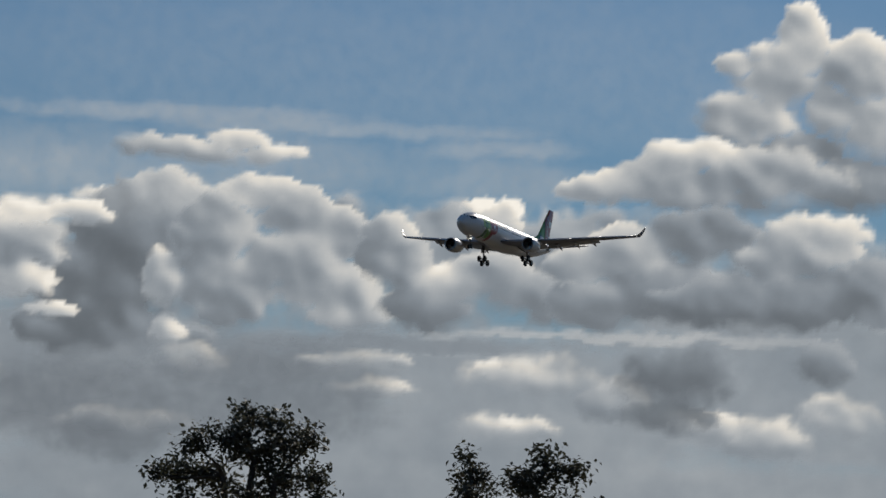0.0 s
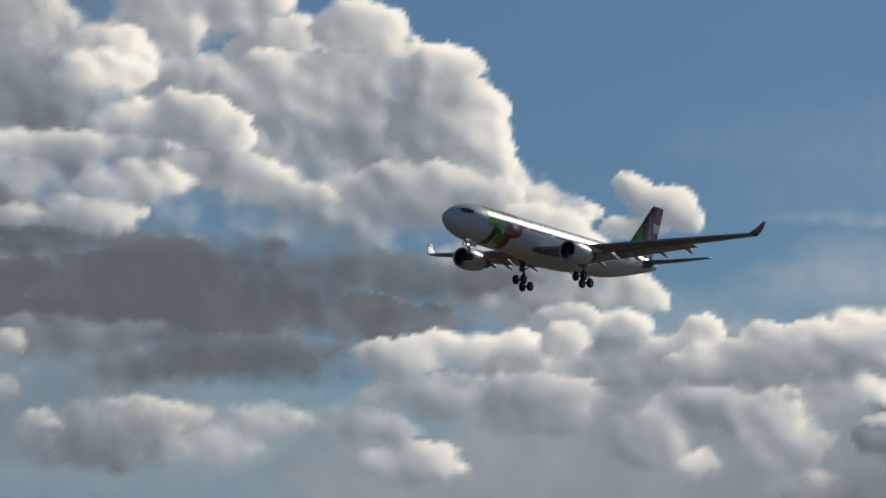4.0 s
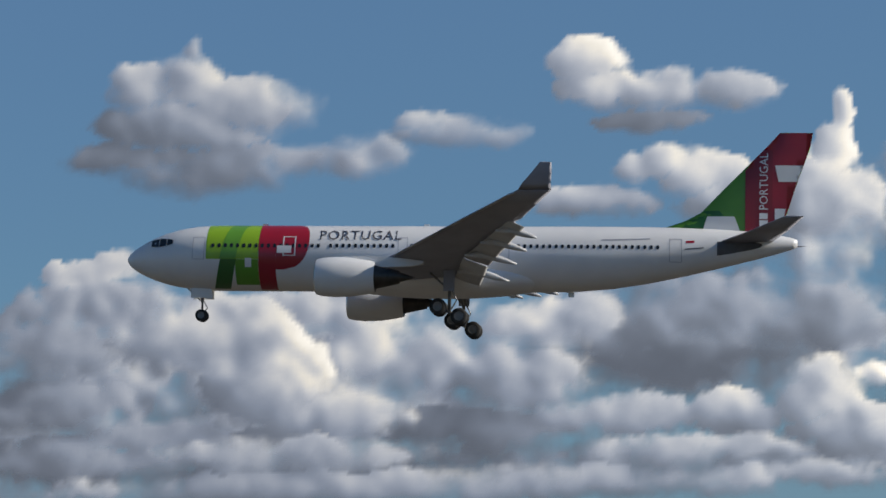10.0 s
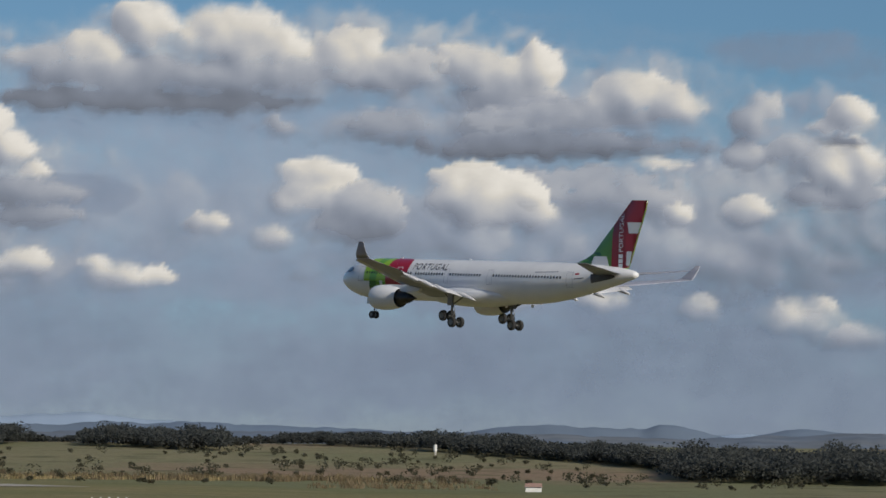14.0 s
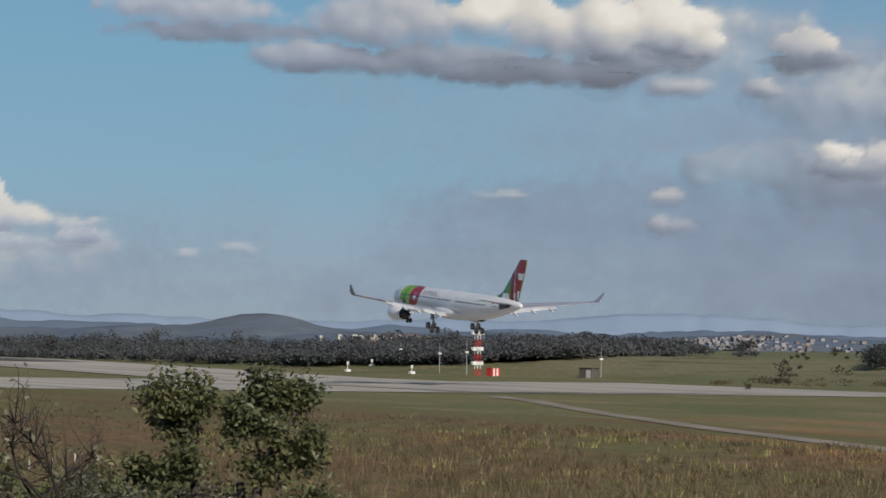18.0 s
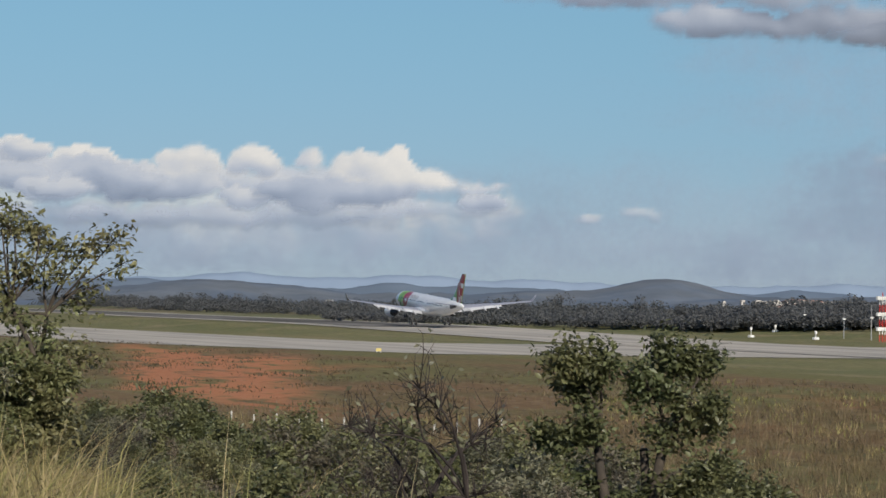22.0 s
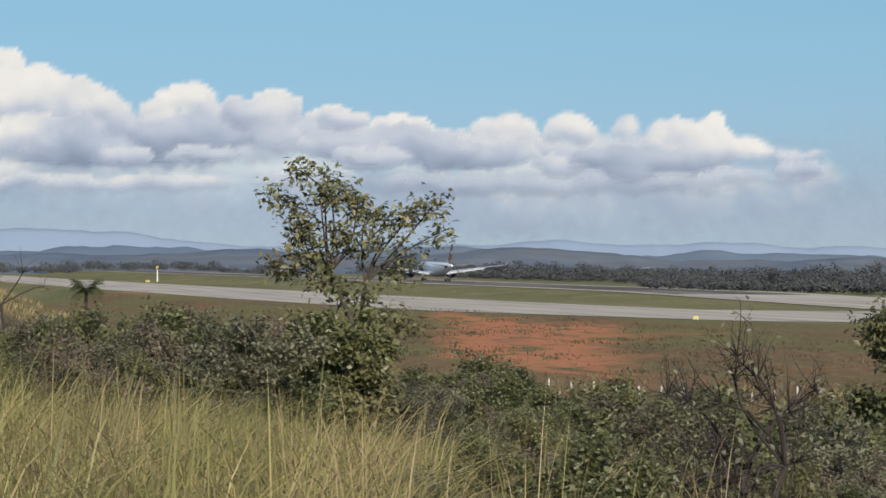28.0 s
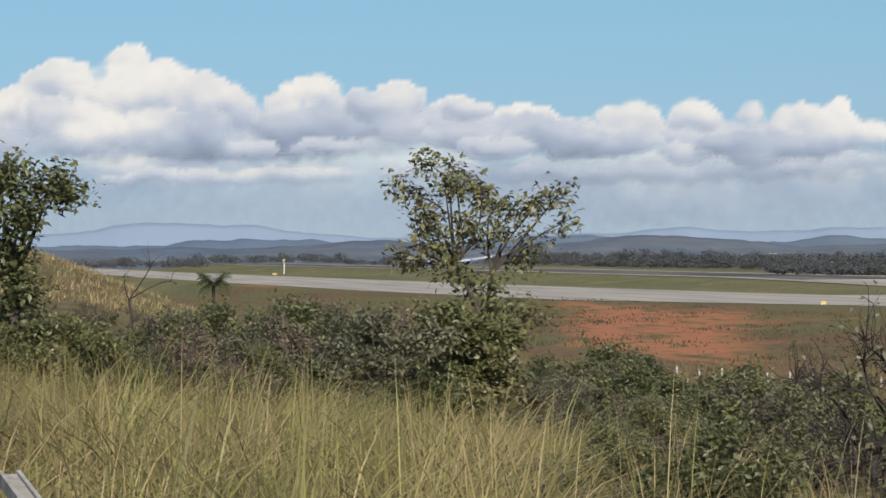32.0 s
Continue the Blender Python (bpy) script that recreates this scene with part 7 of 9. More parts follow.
SKIRT = [(782, 560, 48, 28, 1.2), (850, 580, 68, 32, 1.6), (770, 612, 58, 34, 1.7), (900, 592, 56, 20, 1.0), (840, 640, 88, 42, 2.6), (762, 662, 60, 48, 2.2), (882, 672, 50, 40, 1.8), (800, 702, 80, 40, 2.4), (862, 722, 60, 36, 1.8), (730, 700, 40, 40, 1.2)]
stand(tree("savanna_tree", 3, [(-0.42, 0, 2.75), (0.2, 0.1, 2.6), (-0.2, 0, 1.6)], [(a, b, c, d, e, 0.68 * f) for a, b, c, d, e, f in px_clumps(850, 750, k, CROWN, 0.45) + px_clumps(850, 750, k, MIDDLE, 0.45, 8)] + [(a, b, c - 0.8, d, e, 1.7 * f) for a, b, c, d, e, f in px_clumps(850, 750, k, SKIRT, 0.35, 9)],
    LEAF_A, 0.125, 400, 0.058, "open-crowned savanna tree with sparse leathery leaves", 8), -80.25, 60)
stand(tree("savanna_tree", 5, [(-0.7, 0, 1.3), (0.1, 0.1, 1.2), (0.5, -0.1, 1.5)], px_clumps(1270, 890, k, [
    (1140, 600, 45, 32, 1.0), (1200, 615, 50, 45, 1.3), (1170, 660, 50, 40, 1.1), (1185, 730, 34, 45, 0.7), (1330, 590, 60, 38, 1.2), (1390, 615, 50, 42, 1.2), (1285, 650, 60, 50, 1.3),
    (1370, 680, 62, 45, 1.2), (1330, 735, 50, 35, 0.8), (1400, 720, 40, 30, 0.5), (1098, 742, 34, 16, 0.7), (1140, 745, 25, 14, 0.4), (1340, 830, 70, 40, 1.0), (1180, 825, 60, 40, 0.9), (1390, 800, 45, 40, 0.7), (1230, 865, 80, 45, 1.4), (1320, 875, 80, 45, 1.4)], 0.5, 2),
    LEAF_A, 0.13, 760, 0.11, "dense dark green savanna tree with twin crowns", 9), -70.36, 60, 0.95)
k3 = 45 / 6168
stand(tree("savanna_tree", 8, [(-0.2, 0, 1.2), (0.15, 0.1, 1.6)], px_clumps(20, 670, k3, [
    (20, 285, 65, 32, 1.0), (95, 300, 55, 28, 0.7), (140, 315, 28, 22, 0.35), (-70, 320, 90, 60, 1.2), (45, 355, 60, 45, 1.0), (20, 425, 55, 50, 1.2), (-50, 430, 80, 60, 1.2), (50, 480, 40, 45, 0.9),
    (-20, 520, 80, 60, 1.4), (45, 570, 50, 50, 1.2), (0, 620, 80, 45, 1.4), (-110, 560, 90, 70, 1.2)], 0.5, 3),
    LEAF_B, 0.11, 620, 0.085, "leafy savanna tree at the edge of the thicket", 9), -88.0, 45)
k0 = 140 / 6168
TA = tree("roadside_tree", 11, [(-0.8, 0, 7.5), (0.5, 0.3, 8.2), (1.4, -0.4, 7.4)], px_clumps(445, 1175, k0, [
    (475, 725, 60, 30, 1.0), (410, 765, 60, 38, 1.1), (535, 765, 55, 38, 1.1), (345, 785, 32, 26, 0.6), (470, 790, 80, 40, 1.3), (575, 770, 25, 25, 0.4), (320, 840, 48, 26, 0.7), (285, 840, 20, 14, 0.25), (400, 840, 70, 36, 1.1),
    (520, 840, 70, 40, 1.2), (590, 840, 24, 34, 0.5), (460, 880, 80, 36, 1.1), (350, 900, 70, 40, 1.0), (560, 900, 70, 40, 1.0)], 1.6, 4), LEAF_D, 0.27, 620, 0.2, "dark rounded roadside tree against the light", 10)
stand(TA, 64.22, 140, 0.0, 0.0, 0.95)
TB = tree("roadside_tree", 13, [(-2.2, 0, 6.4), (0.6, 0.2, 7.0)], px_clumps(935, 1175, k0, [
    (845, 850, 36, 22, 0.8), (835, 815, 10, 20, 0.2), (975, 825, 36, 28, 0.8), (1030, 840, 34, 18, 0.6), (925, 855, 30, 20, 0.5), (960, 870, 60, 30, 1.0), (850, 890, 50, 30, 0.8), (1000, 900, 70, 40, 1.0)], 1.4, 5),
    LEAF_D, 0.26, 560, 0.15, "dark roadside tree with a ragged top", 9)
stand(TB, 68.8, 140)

# shrubs: a few kinds, each built once and copied through the thicket
rs = np.random.default_rng(21)


def shrub(seed, leaf, leaf_size, w, h, n, label, per=120, bare=False):
    r2 = np.random.default_rng(seed)
    cl = []
    for _ in range(n):
        a = r2.uniform(0, 2 * np.pi)
        q = r2.uniform(0, 1) ** 0.6 * w * 0.5
        cl.append((q * math.cos(a), r2.uniform(0.35, 1.0) * h * (1 - 0.35 * (q / (w * 0.5)) ** 2) - 0.12 * h, q * math.sin(a), w * 0.2, h * 0.17, 1.0))
    return tree("shrub", seed, [(-0.15 * w, 0, 0.25 * h), (0.1 * w, 0.1 * w, 0.3 * h), (0.0, -0.12 * w, 0.28 * h)], cl, leaf, leaf_size, per, 0.034 if bare else 0.035, label, 26 if bare else 6, 0.25, DEADWOOD if bare else None, "shrub")


DUSTY = leaf_material("dusty_brown_leaf", (0.17, 0.135, 0.095), (0.12, 0.105, 0.07), 0.6, 0.2, 0.35, 0.3)
KINDS = [shrub(31, LEAF_B, 0.105, 2.4, 1.9, 13, "dense dark green shrub in the thicket", 640), shrub(32, LEAF_C, 0.072, 2.8, 1.8, 14, "grey-green shrub in the thicket", 640),
         shrub(33, LEAF_A, 0.115, 2.2, 2.1, 11, "bright leafy shrub in the thicket", 560), shrub(34, LEAF_C, 0.065, 2.6, 1.5, 14, "low fine-leaved grey-green shrub", 700),
         shrub(35, DUSTY, 0.07, 2.3, 1.9, 12, "dusty brown half-dry shrub", 260), shrub(36, LEAF_A, 0.085, 1.6, 2.3, 9, "slender light green shrub", 380)]
spots = []
for i in range(250):
    az = -89.5 + 22.5 * (i + 0.5) / 250 + rs.normal(0, 0.15)
    if az < -83.2:
        r = rs.uniform(44, 78)
        top = np.interp(az, [-89, -86.5, -85, -83.2], [-0.8, -0.55, -0.5, -0.5]) - rs.uniform(0.0, 1.0)
    elif az < -81.3:
        r = rs.uniform(48, 85)
        top = -0.55 - rs.uniform(0, 1) ** 1.7 * 1.5
    elif az < -74.5:
        r = rs.uniform(50, 90)
        top = -1.6 - rs.uniform(0, 1) ** 1.6 * 1.6
    else:
        r = rs.uniform(50, 85)
        top = np.interp(az, [-74.5, -72, -69, -67], [-1.6, -1.85, -2.4, -3.3]) - rs.uniform(0, 1) ** 1.5 * 1.2
    spots.append((az, r, top))
spots += [(-84.4, 70, -0.75), (-83.4, 75, -0.62), (-83.0, 72, -0.7), (-87.6, 80, -0.7), (-78.0, 85, -1.35), (-77.5, 83, -1.55), (-76.2, 80, -1.75), (-79.0, 86, -1.5), (-64.2, 60, -2.55), (-60.6, 70, -2.35), (-61.2, 66, -2.7), (-66.0, 64, -3.3)]
for i in range(40):
    az = rs.uniform(-80.5, -69)
    spots.append((az, rs.uniform(27, 46), np.interp(az, [-80.5, -76, -72, -69], [-2.7, -2.5, -2.7, -3.2]) - rs.uniform(0, 1.2)))
made = 0
for az, r, top in spots:
    x, y, z = polar(az, r)
    if (abs(az + 80.25) < 1.3 or abs(az + 70.4) < 1.2 or (abs(az + 73.65) < 1.7 and r < 52)) and r < 64:
        r += 22
        x, y, z = polar(az, r)
    h = 9.7 + r * math.tan(radians(top)) - z
    if h < 0.35 or (abs(az + 73.65) < 0.75 and top > -2.4):
        continue
    kd = int(rs.integers(0, 6))
    base_h = (1.9, 1.8, 2.1, 1.5, 1.9, 2.3)[kd] * 0.98
    sz = min(1.6, max(0.45, h / base_h))
    m = pose(x, y, z - 0.05, 0, 0, rs.uniform(0, 360)) @ Matrix.Scale(sz, 4)
    if KINDS[kd].matrix_basis == Matrix.Identity(4):
        KINDS[kd].matrix_basis = m
        tagged(KINDS[kd], "", "", "shrubs of the thicket")
    else:
        c = copy_thing(KINDS[kd], m @ Matrix.Scale(1 / KINDS[kd].scale.x, 4))
        tagged(c, "", "", "shrubs of the thicket")
    made += 1
BARE = shrub(41, LEAF_C, 0.06, 1.7, 2.0, 16, "half-bare shrub with many dry twigs", 40, True)
for i, (az, r, sz) in enumerate(((-73.65, 36, 1.5), (-74.5, 39, 0.9), (-76.6, 60, 0.7), (-78.9, 58, 0.7), (-81.9, 60, 0.6))):
    x, y, z = polar(az, r)
    m = pose(x, y, z, 0, 0, 57 * i) @ Matrix.Scale(sz, 4)
    if i == 0:
        BARE.matrix_basis = m
    else:
        copy_thing(BARE, m @ Matrix.Scale(1 / BARE.scale.x, 4))
sap = tree("dead_sapling", 44, [(0.25, 0, 0.7)], [(0.5, 1.15, 0, 0.25, 0.25, 0), (0.75, 0.9, 0.1, 0.2, 0.2, 0), (0.2, 1.0, -0.1, 0.2, 0.2, 0)], LEAF_C, 0.05, 0, 0.02, "leafless dead sapling leaning over the grass", 5, 0.2, DEADWOOD)
stand(sap, -86.4, 62, 0.0, 0.0, 1.7)


def palm(az, r, height, span, seed):
    rng = np.random.default_rng(seed)
    p = tagged(new("palm"), "small feathery palm standing over the shrubs", "palm")
    raw("trunk", *tube(bend((0, 0, -0.2), (0, 0, height), rng, 0.02, 6), [0.14, 0.12, 0.11, 0.1, 0.1, 0.11], 8), BARK, p, "", True)
    for i in range(46):
        a = 2 * math.pi * i / 46 * 5 + rng.uniform(-0.15, 0.15)
        lift = rng.uniform(0.0, 1.9)
        vs, fs = [], []
        for j in range(9):
            t = j / 8
            c = Vector((math.cos(a) * span * t, math.sin(a) * span * t, height + span * (lift * t - 1.25 * t * t)))
            s = Vector((-math.sin(a), math.cos(a), 0))
            for sg in (-1, 1):
                o = len(vs)
                l = 0.36 * span * math.sin(math.pi * (0.12 + 0.85 * t))
                w = 0.12 * span
                d = Vector((math.cos(a), math.sin(a), 0))
                vs += [c, c + d * w, c + s * sg * l + d * l * 0.5 - Vector((0, 0, l * 0.45))]
                fs.append((o, o + 1, o + 2))
        raw("frond", vs, fs, FROND, p)
    x, y, z = polar(az, r)
    p.matrix_basis = pose(x, y, z)
    return p


palm(-84.62, 200, 2.25, 1.05, 51)
palm(-59.35, 95, 1.4, 0.9, 52)


# ---- grass ----
def grass(name, pts, hts, lean, width, mat, label, seed):
    """Curved blades on the ground at pts, joined: nobody could count them."""
    rng = np.random.default_rng(seed)
    n = len(pts)
    p = np.array(pts)
    th = rng.uniform(0, 2 * np.pi, n)
    d = np.stack([np.cos(th), np.sin(th), np.zeros(n)], -1)
    s = np.stack([-np.sin(th + 0.6), np.cos(th + 0.6), np.zeros(n)], -1)
    h = np.array(hts)[:, None]
    l = (rng.gamma(2.0, lean / 2, n))[:, None] * h
    w = width * rng.uniform(0.6, 1.4, n)[:, None]
    z = np.array([[0, 0, 1.0]])
    lv = []
    for t, ww in ((0, 1.0), (0.4, 0.9), (0.75, 0.6), (1.0, 0.08)):
        c = p + z * h * (t - 0.22 * t ** 3 * np.minimum(1, l / h)) + d * l * t * t
        lv += [c - s * w * ww * 0.5, c + s * w * ww * 0.5]
    v = np.stack(lv, 1).reshape(-1, 3)
    i = np.arange(n)[:, None] * 8
    f = np.concatenate([i + np.array([[2 * q, 2 * q + 1, 2 * q + 3, 2 * q + 2]]) for q in range(3)])
    me = bpy.data.meshes.new(name)
    me.vertices.add(len(v))
    me.vertices.foreach_set("co", v.ravel())
    me.loops.add(f.size)
    me.loops.foreach_set("vertex_index", f.ravel().astype(np.int32))
    me.polygons.add(len(f))
    me.polygons.foreach_set("loop_start", np.arange(0, f.size, 4))
    me.update(calc_edges=True)
    me.materials.append(mat)
    return tagged(new(name, me), label, "grass", "", "stuff")


def scatter(n, a0, a1, r0, r1, seed, power=1.0, clump=0.0):
    rng = np.random.default_rng(seed)
    az = np.radians(rng.uniform(a0, a1, n))
    r = r0 + (r1 - r0) * rng.uniform(0, 1, n) ** power
    x, y = r * np.sin(az), r * np.cos(az)
    if clump:
        keep = fbm(x / clump, y / clump, seed, 3) > rng.uniform(0.28, 0.56, n)
        x, y = x[keep], y[keep]
    return np.stack([x, y, land(x, y) - 0.03], -1), rng


def heights(p, rg, lo, hi, seed):
    """Blade heights: shorter where the bank falls off, in tufts of their own height."""
    az = np.degrees(np.arctan2(p[:, 0], p[:, 1]))
    tall = np.interp(az, [-90, -84, -81, -78, -70], [0.6, 0.6, 0.54, 0.42, 0.4])
    tuft = np.clip(3.6 * fbm(p[:, 0] / 1.1, p[:, 1] / 1.1, seed, 3) - 0.8, 0.18, 1.7)
    return rg.uniform(lo, hi, len(p)) * tall * tuft


pt, rg = scatter(72000, -90, -69, 11, 46, 61, 0.8, 0.9)
grass("tall_grass", pt, heights(pt, rg, 0.35, 1.0, 5), 1.1, 0.0046, STRAW, "tall dry straw-coloured grass on the near bank", 62)
pt, rg = scatter(70000, -90, -69, 11, 46, 63, 0.8, 1.6)
grass("tall_grass", pt, heights(pt, rg, 0.4, 1.15, 8), 1.05, 0.005, GREENGRASS, "tall fresh green grass on the near bank", 64)
pt, rg = scatter(64000, -90, -69, 11, 46, 71, 0.8, 2.2)
grass("low_grass", pt, heights(pt, rg, 0.3, 0.85, 12), 1.2, 0.0055, BROWNGRASS, "matted brown dead grass between the tall blades", 72)
pt, rg = scatter(1000, -90, -70, 14, 44, 65, 0.8, 2.0)
grass("seed_stalks", pt, rg.uniform(0.5, 1.15, len(pt)), 0.75, 0.0055, STRAW, "long pale seed stalks over the grass", 66)
pt, rg = scatter(700, -90, -70, 14, 44, 73, 0.8, 1.2)
grass("seed_stalks", pt, rg.uniform(0.5, 1.2, len(pt)), 0.7, 0.006, GREENGRASS, "long fresh green stalks over the grass", 74)
pt, rg = scatter(40000, -91, -80, 120, 300, 75, 1.0, 8.0)
ok = (np.abs(pt[:, 1] - 5) < 24)
pt = pt[ok]
grass("wild_grass", pt, rg.uniform(0.12, 0.42, len(pt)), 0.8, 0.03, STRAW, "yellow dry grass on the low hill", 76)
pt, rg = scatter(90000, -80, -44, 90, 420, 67, 0.9, 9.0)
ok = (pt[:, 1] > 45) & (pt[:, 1] < 135)
pt = pt[ok]
grass("wild_grass", pt, rg.uniform(0.25, 0.75, len(pt)), 0.7, 0.055, BROWNGRASS, "brown wild grass on the slope below the airfield", 68)


def tussocks(n, blades, spread, seed, a0, a1, r0, r1, ylo, yhi, clump=0.0):
    """Blade roots gathered in tussocks, with a height for each tussock."""
    p, rng = scatter(n, a0, a1, r0, r1, seed, 0.9, clump)
    p = p[(p[:, 1] > ylo) & (p[:, 1] < yhi)]
    tall = np.repeat(rng.uniform(0.55, 1.2, len(p)), blades) * rng.uniform(0.55, 1.0, len(p) * blades)
    q = np.repeat(p, blades, axis=0)
    q[:, :2] += rng.normal(0, spread, (len(q), 2))
    q[:, 2] = land(q[:, 0], q[:, 1]) - 0.03
    return q, tall


for mat, seed, num, label in ((BROWNGRASS, 101, 8200, "brown tussocks of wild grass on the slope"), (DARKGRASS, 104, 2400, "dark withered tussocks of weeds on the slope"), (STRAW, 102, 1000, "straw-coloured tussocks of wild grass on the slope"), (GREENGRASS, 103, 260, "olive green tussocks of wild grass on the slope")):
    q, tall = tussocks(num, 14, 0.3, seed, -79, -44, 75, 360, 26, 140, 30.0 if mat is GREENGRASS else 0.0)
    grass("wild_grass", q, tall * 1.3, 0.7, 0.042, mat, label, seed + 10)
for mat, seed, num, label in ((GREENGRASS, 105, 1100, "olive green tussocks along the top of the slope"), (BROWNGRASS, 107, 2600, "brown tussocks along the top of the slope"), (DARKGRASS, 106, 1100, "dark withered tussocks along the top of the slope")):
    q, tall = tussocks(num, 12, 0.7, seed, -71, -50, 230, 440, 112, 168, 26.0)
    grass("wild_grass", q, tall * 0.8, 0.75, 0.09, mat, label, seed + 10)
for mat, seed, az, r, num, tall in ((STRAW, 131, -75.8, 28, 46, 1.15), (STRAW, 132, -75.1, 30, 36, 1.0), (GREENGRASS, 133, -83.0, 20, 60, 1.25), (GREENGRASS, 134, -82.2, 23, 50, 1.2), (STRAW, 135, -84.6, 22, 40, 1.05), (STRAW, 136, -77.0, 27, 30, 0.95)):
    x, y, z = polar(az, r)
    rk = np.random.default_rng(seed)
    q = np.stack([x + rk.normal(0, 0.18, num), y + rk.normal(0, 0.18, num), np.full(num, z - 0.05)], -1)
    grass("reed_clump", q, rk.uniform(0.6, 1.0, num) * tall, 0.7, 0.011, mat, "clump of tall arching reeds", seed + 10)
for mat, seed, num, a0, a1 in ((STRAW, 141, 130, -87.5, -79.5), (GREENGRASS, 142, 150, -86.0, -79.5), (STRAW, 143, 55, -79.5, -72), (GREENGRASS, 146, 35, -79.5, -73)):
    q, rk = scatter(num, a0, a1, 19, 30, seed, 1.0)
    grass("seed_stalks", q, rk.uniform(0.6, 1.5, len(q)), 0.6, 0.0085, mat, "long straight stalks rising out of the grass", seed + 10)
for mat, seed, num in ((BROWNGRASS, 144, 230), (DARKGRASS, 145, 230)):
    q, tall = tussocks(num, 40, 0.2, seed, -90, -70, 13, 32, -5, 40, 2.5)
    grass("low_grass", q, tall * 0.62, 1.1, 0.011, mat, "matted dead tufts between the tall blades", seed + 10)
for mat, seed, num in ((GREENGRASS, 121, 75), (STRAW, 122, 60)):
    q, tall = tussocks(num, 44, 0.1, seed, -89.5, -79, 14, 30, -5, 40)
    grass("tall_grass", q, tall * 1.2, 0.95, 0.0105, mat, "tall tufts of reedy grass on the near bank", seed + 10)
pt, rg = scatter(60000, -81, -60, 400, 760, 77, 1.0, 14.0)
pt = pt[(pt[:, 1] > 88) & (pt[:, 1] < 150)]
pt = pt[fbm(pt[:, 0] / 9, pt[:, 1] / 3, 9, 3) > 0.44]
grass("wild_grass", pt, rg.uniform(0.2, 0.6, len(pt)), 0.7, 0.15, DARKGRASS, "tufts of dark weeds over the bare earth bank", 78)


for mat, seed, num, a0, a1, r0, r1, tallest in ((STRAW, 151, 120, -58.4, -52.4, 800, 822, 1.5), (BROWNGRASS, 152, 420, -58.4, -52.2, 800, 830, 2.0), (DARKGRASS, 153, 260, -58.0, -51.0, 800, 840, 1.7),
                                               (STRAW, 154, 30, -58.8, -57.2, 795, 810, 1.3), (BROWNGRASS, 155, 160, -53.5, -50.5, 700, 790, 1.2), (DARKGRASS, 156, 200, -62.5, -58.4, 830, 900, 1.0)):
    q, tall = tussocks(num, 16, 0.8, seed, a0, a1, r0, r1, 380, 560, 11.0)
    grass("wild_grass", q, tall * tallest, 0.45, 0.16, mat, "hedge of tall withered grass across the field", seed + 10)


# ---- far woods, hills, town ----
def far_woods(name, trees, mat, seed, label, quads=96, leaf=0.8):
    """Distant trees as crowns of many small leaf clumps, joined."""
    rng = np.random.default_rng(seed)
    pts, sz = [], []
    for x, y, h, w in trees:
        z = ground_z(x, y)
        for _ in range(3):
            cx, cy, cz = rng.normal(0, w * 0.22), rng.normal(0, w * 0.22), h * rng.uniform(0.45, 0.8)
            m = quads // 3
            u = rng.normal(0, 1, (m, 3))
            u /= np.linalg.norm(u, axis=1)[:, None]
            q = u * np.array([w * 0.36, w * 0.36, h * 0.3]) * rng.uniform(0.75, 1.0, (m, 1)) + np.array([cx + x, cy + y, cz + z])
            pts.append(q)
    me = leaves_mesh(name, np.concatenate(pts), leaf, mat, rng, 0.0, 0.9)
    return tagged(new(name, me), label, "trees", "", "stuff")


rw = np.random.default_rng(81)
# far leaves lightened and greyed, haze mixed into the base colour
WOOD_LEAF = leaf_material("haze_lifted_foliage", (0.078, 0.085, 0.08), (0.092, 0.096, 0.086), 0.95, 0.55, 0.1)
belt = []
for i in range(1500):
    x = -985 - 2650 * rw.uniform(0, 1) ** 1.1
    y = rw.uniform(430, 520) + (abs(x) - 700) * 0.02
    belt.append((x, y, rw.uniform(3.0, 10) * (0.3 + 0.8 * vnoise(np.array(x / 70), np.array(1.0), 4) + 0.5 * vnoise(np.array(x / 23), np.array(4.0), 9)) * (0.6 if x > -1350 else 0.9), rw.uniform(6, 12)))
# leaf colour paled and blued to carry the haze of distance
HAZE_LEAF = leaf_material("haze_tinted_foliage", (0.13, 0.138, 0.144), (0.158, 0.156, 0.15), 0.95, 0.5, 0.12)
for i in range(190):
    az, d = rw.uniform(-90, -81.5), rw.uniform(2550, 2850)
    belt.append((d * math.sin(radians(az)), d * math.cos(radians(az)), rw.uniform(4, 9), rw.uniform(9, 16)))
far_woods("tree_belt", belt, HAZE_LEAF, 82, "belt of trees beyond the runway greyed by painted haze", 210, 0.95)
wood = []
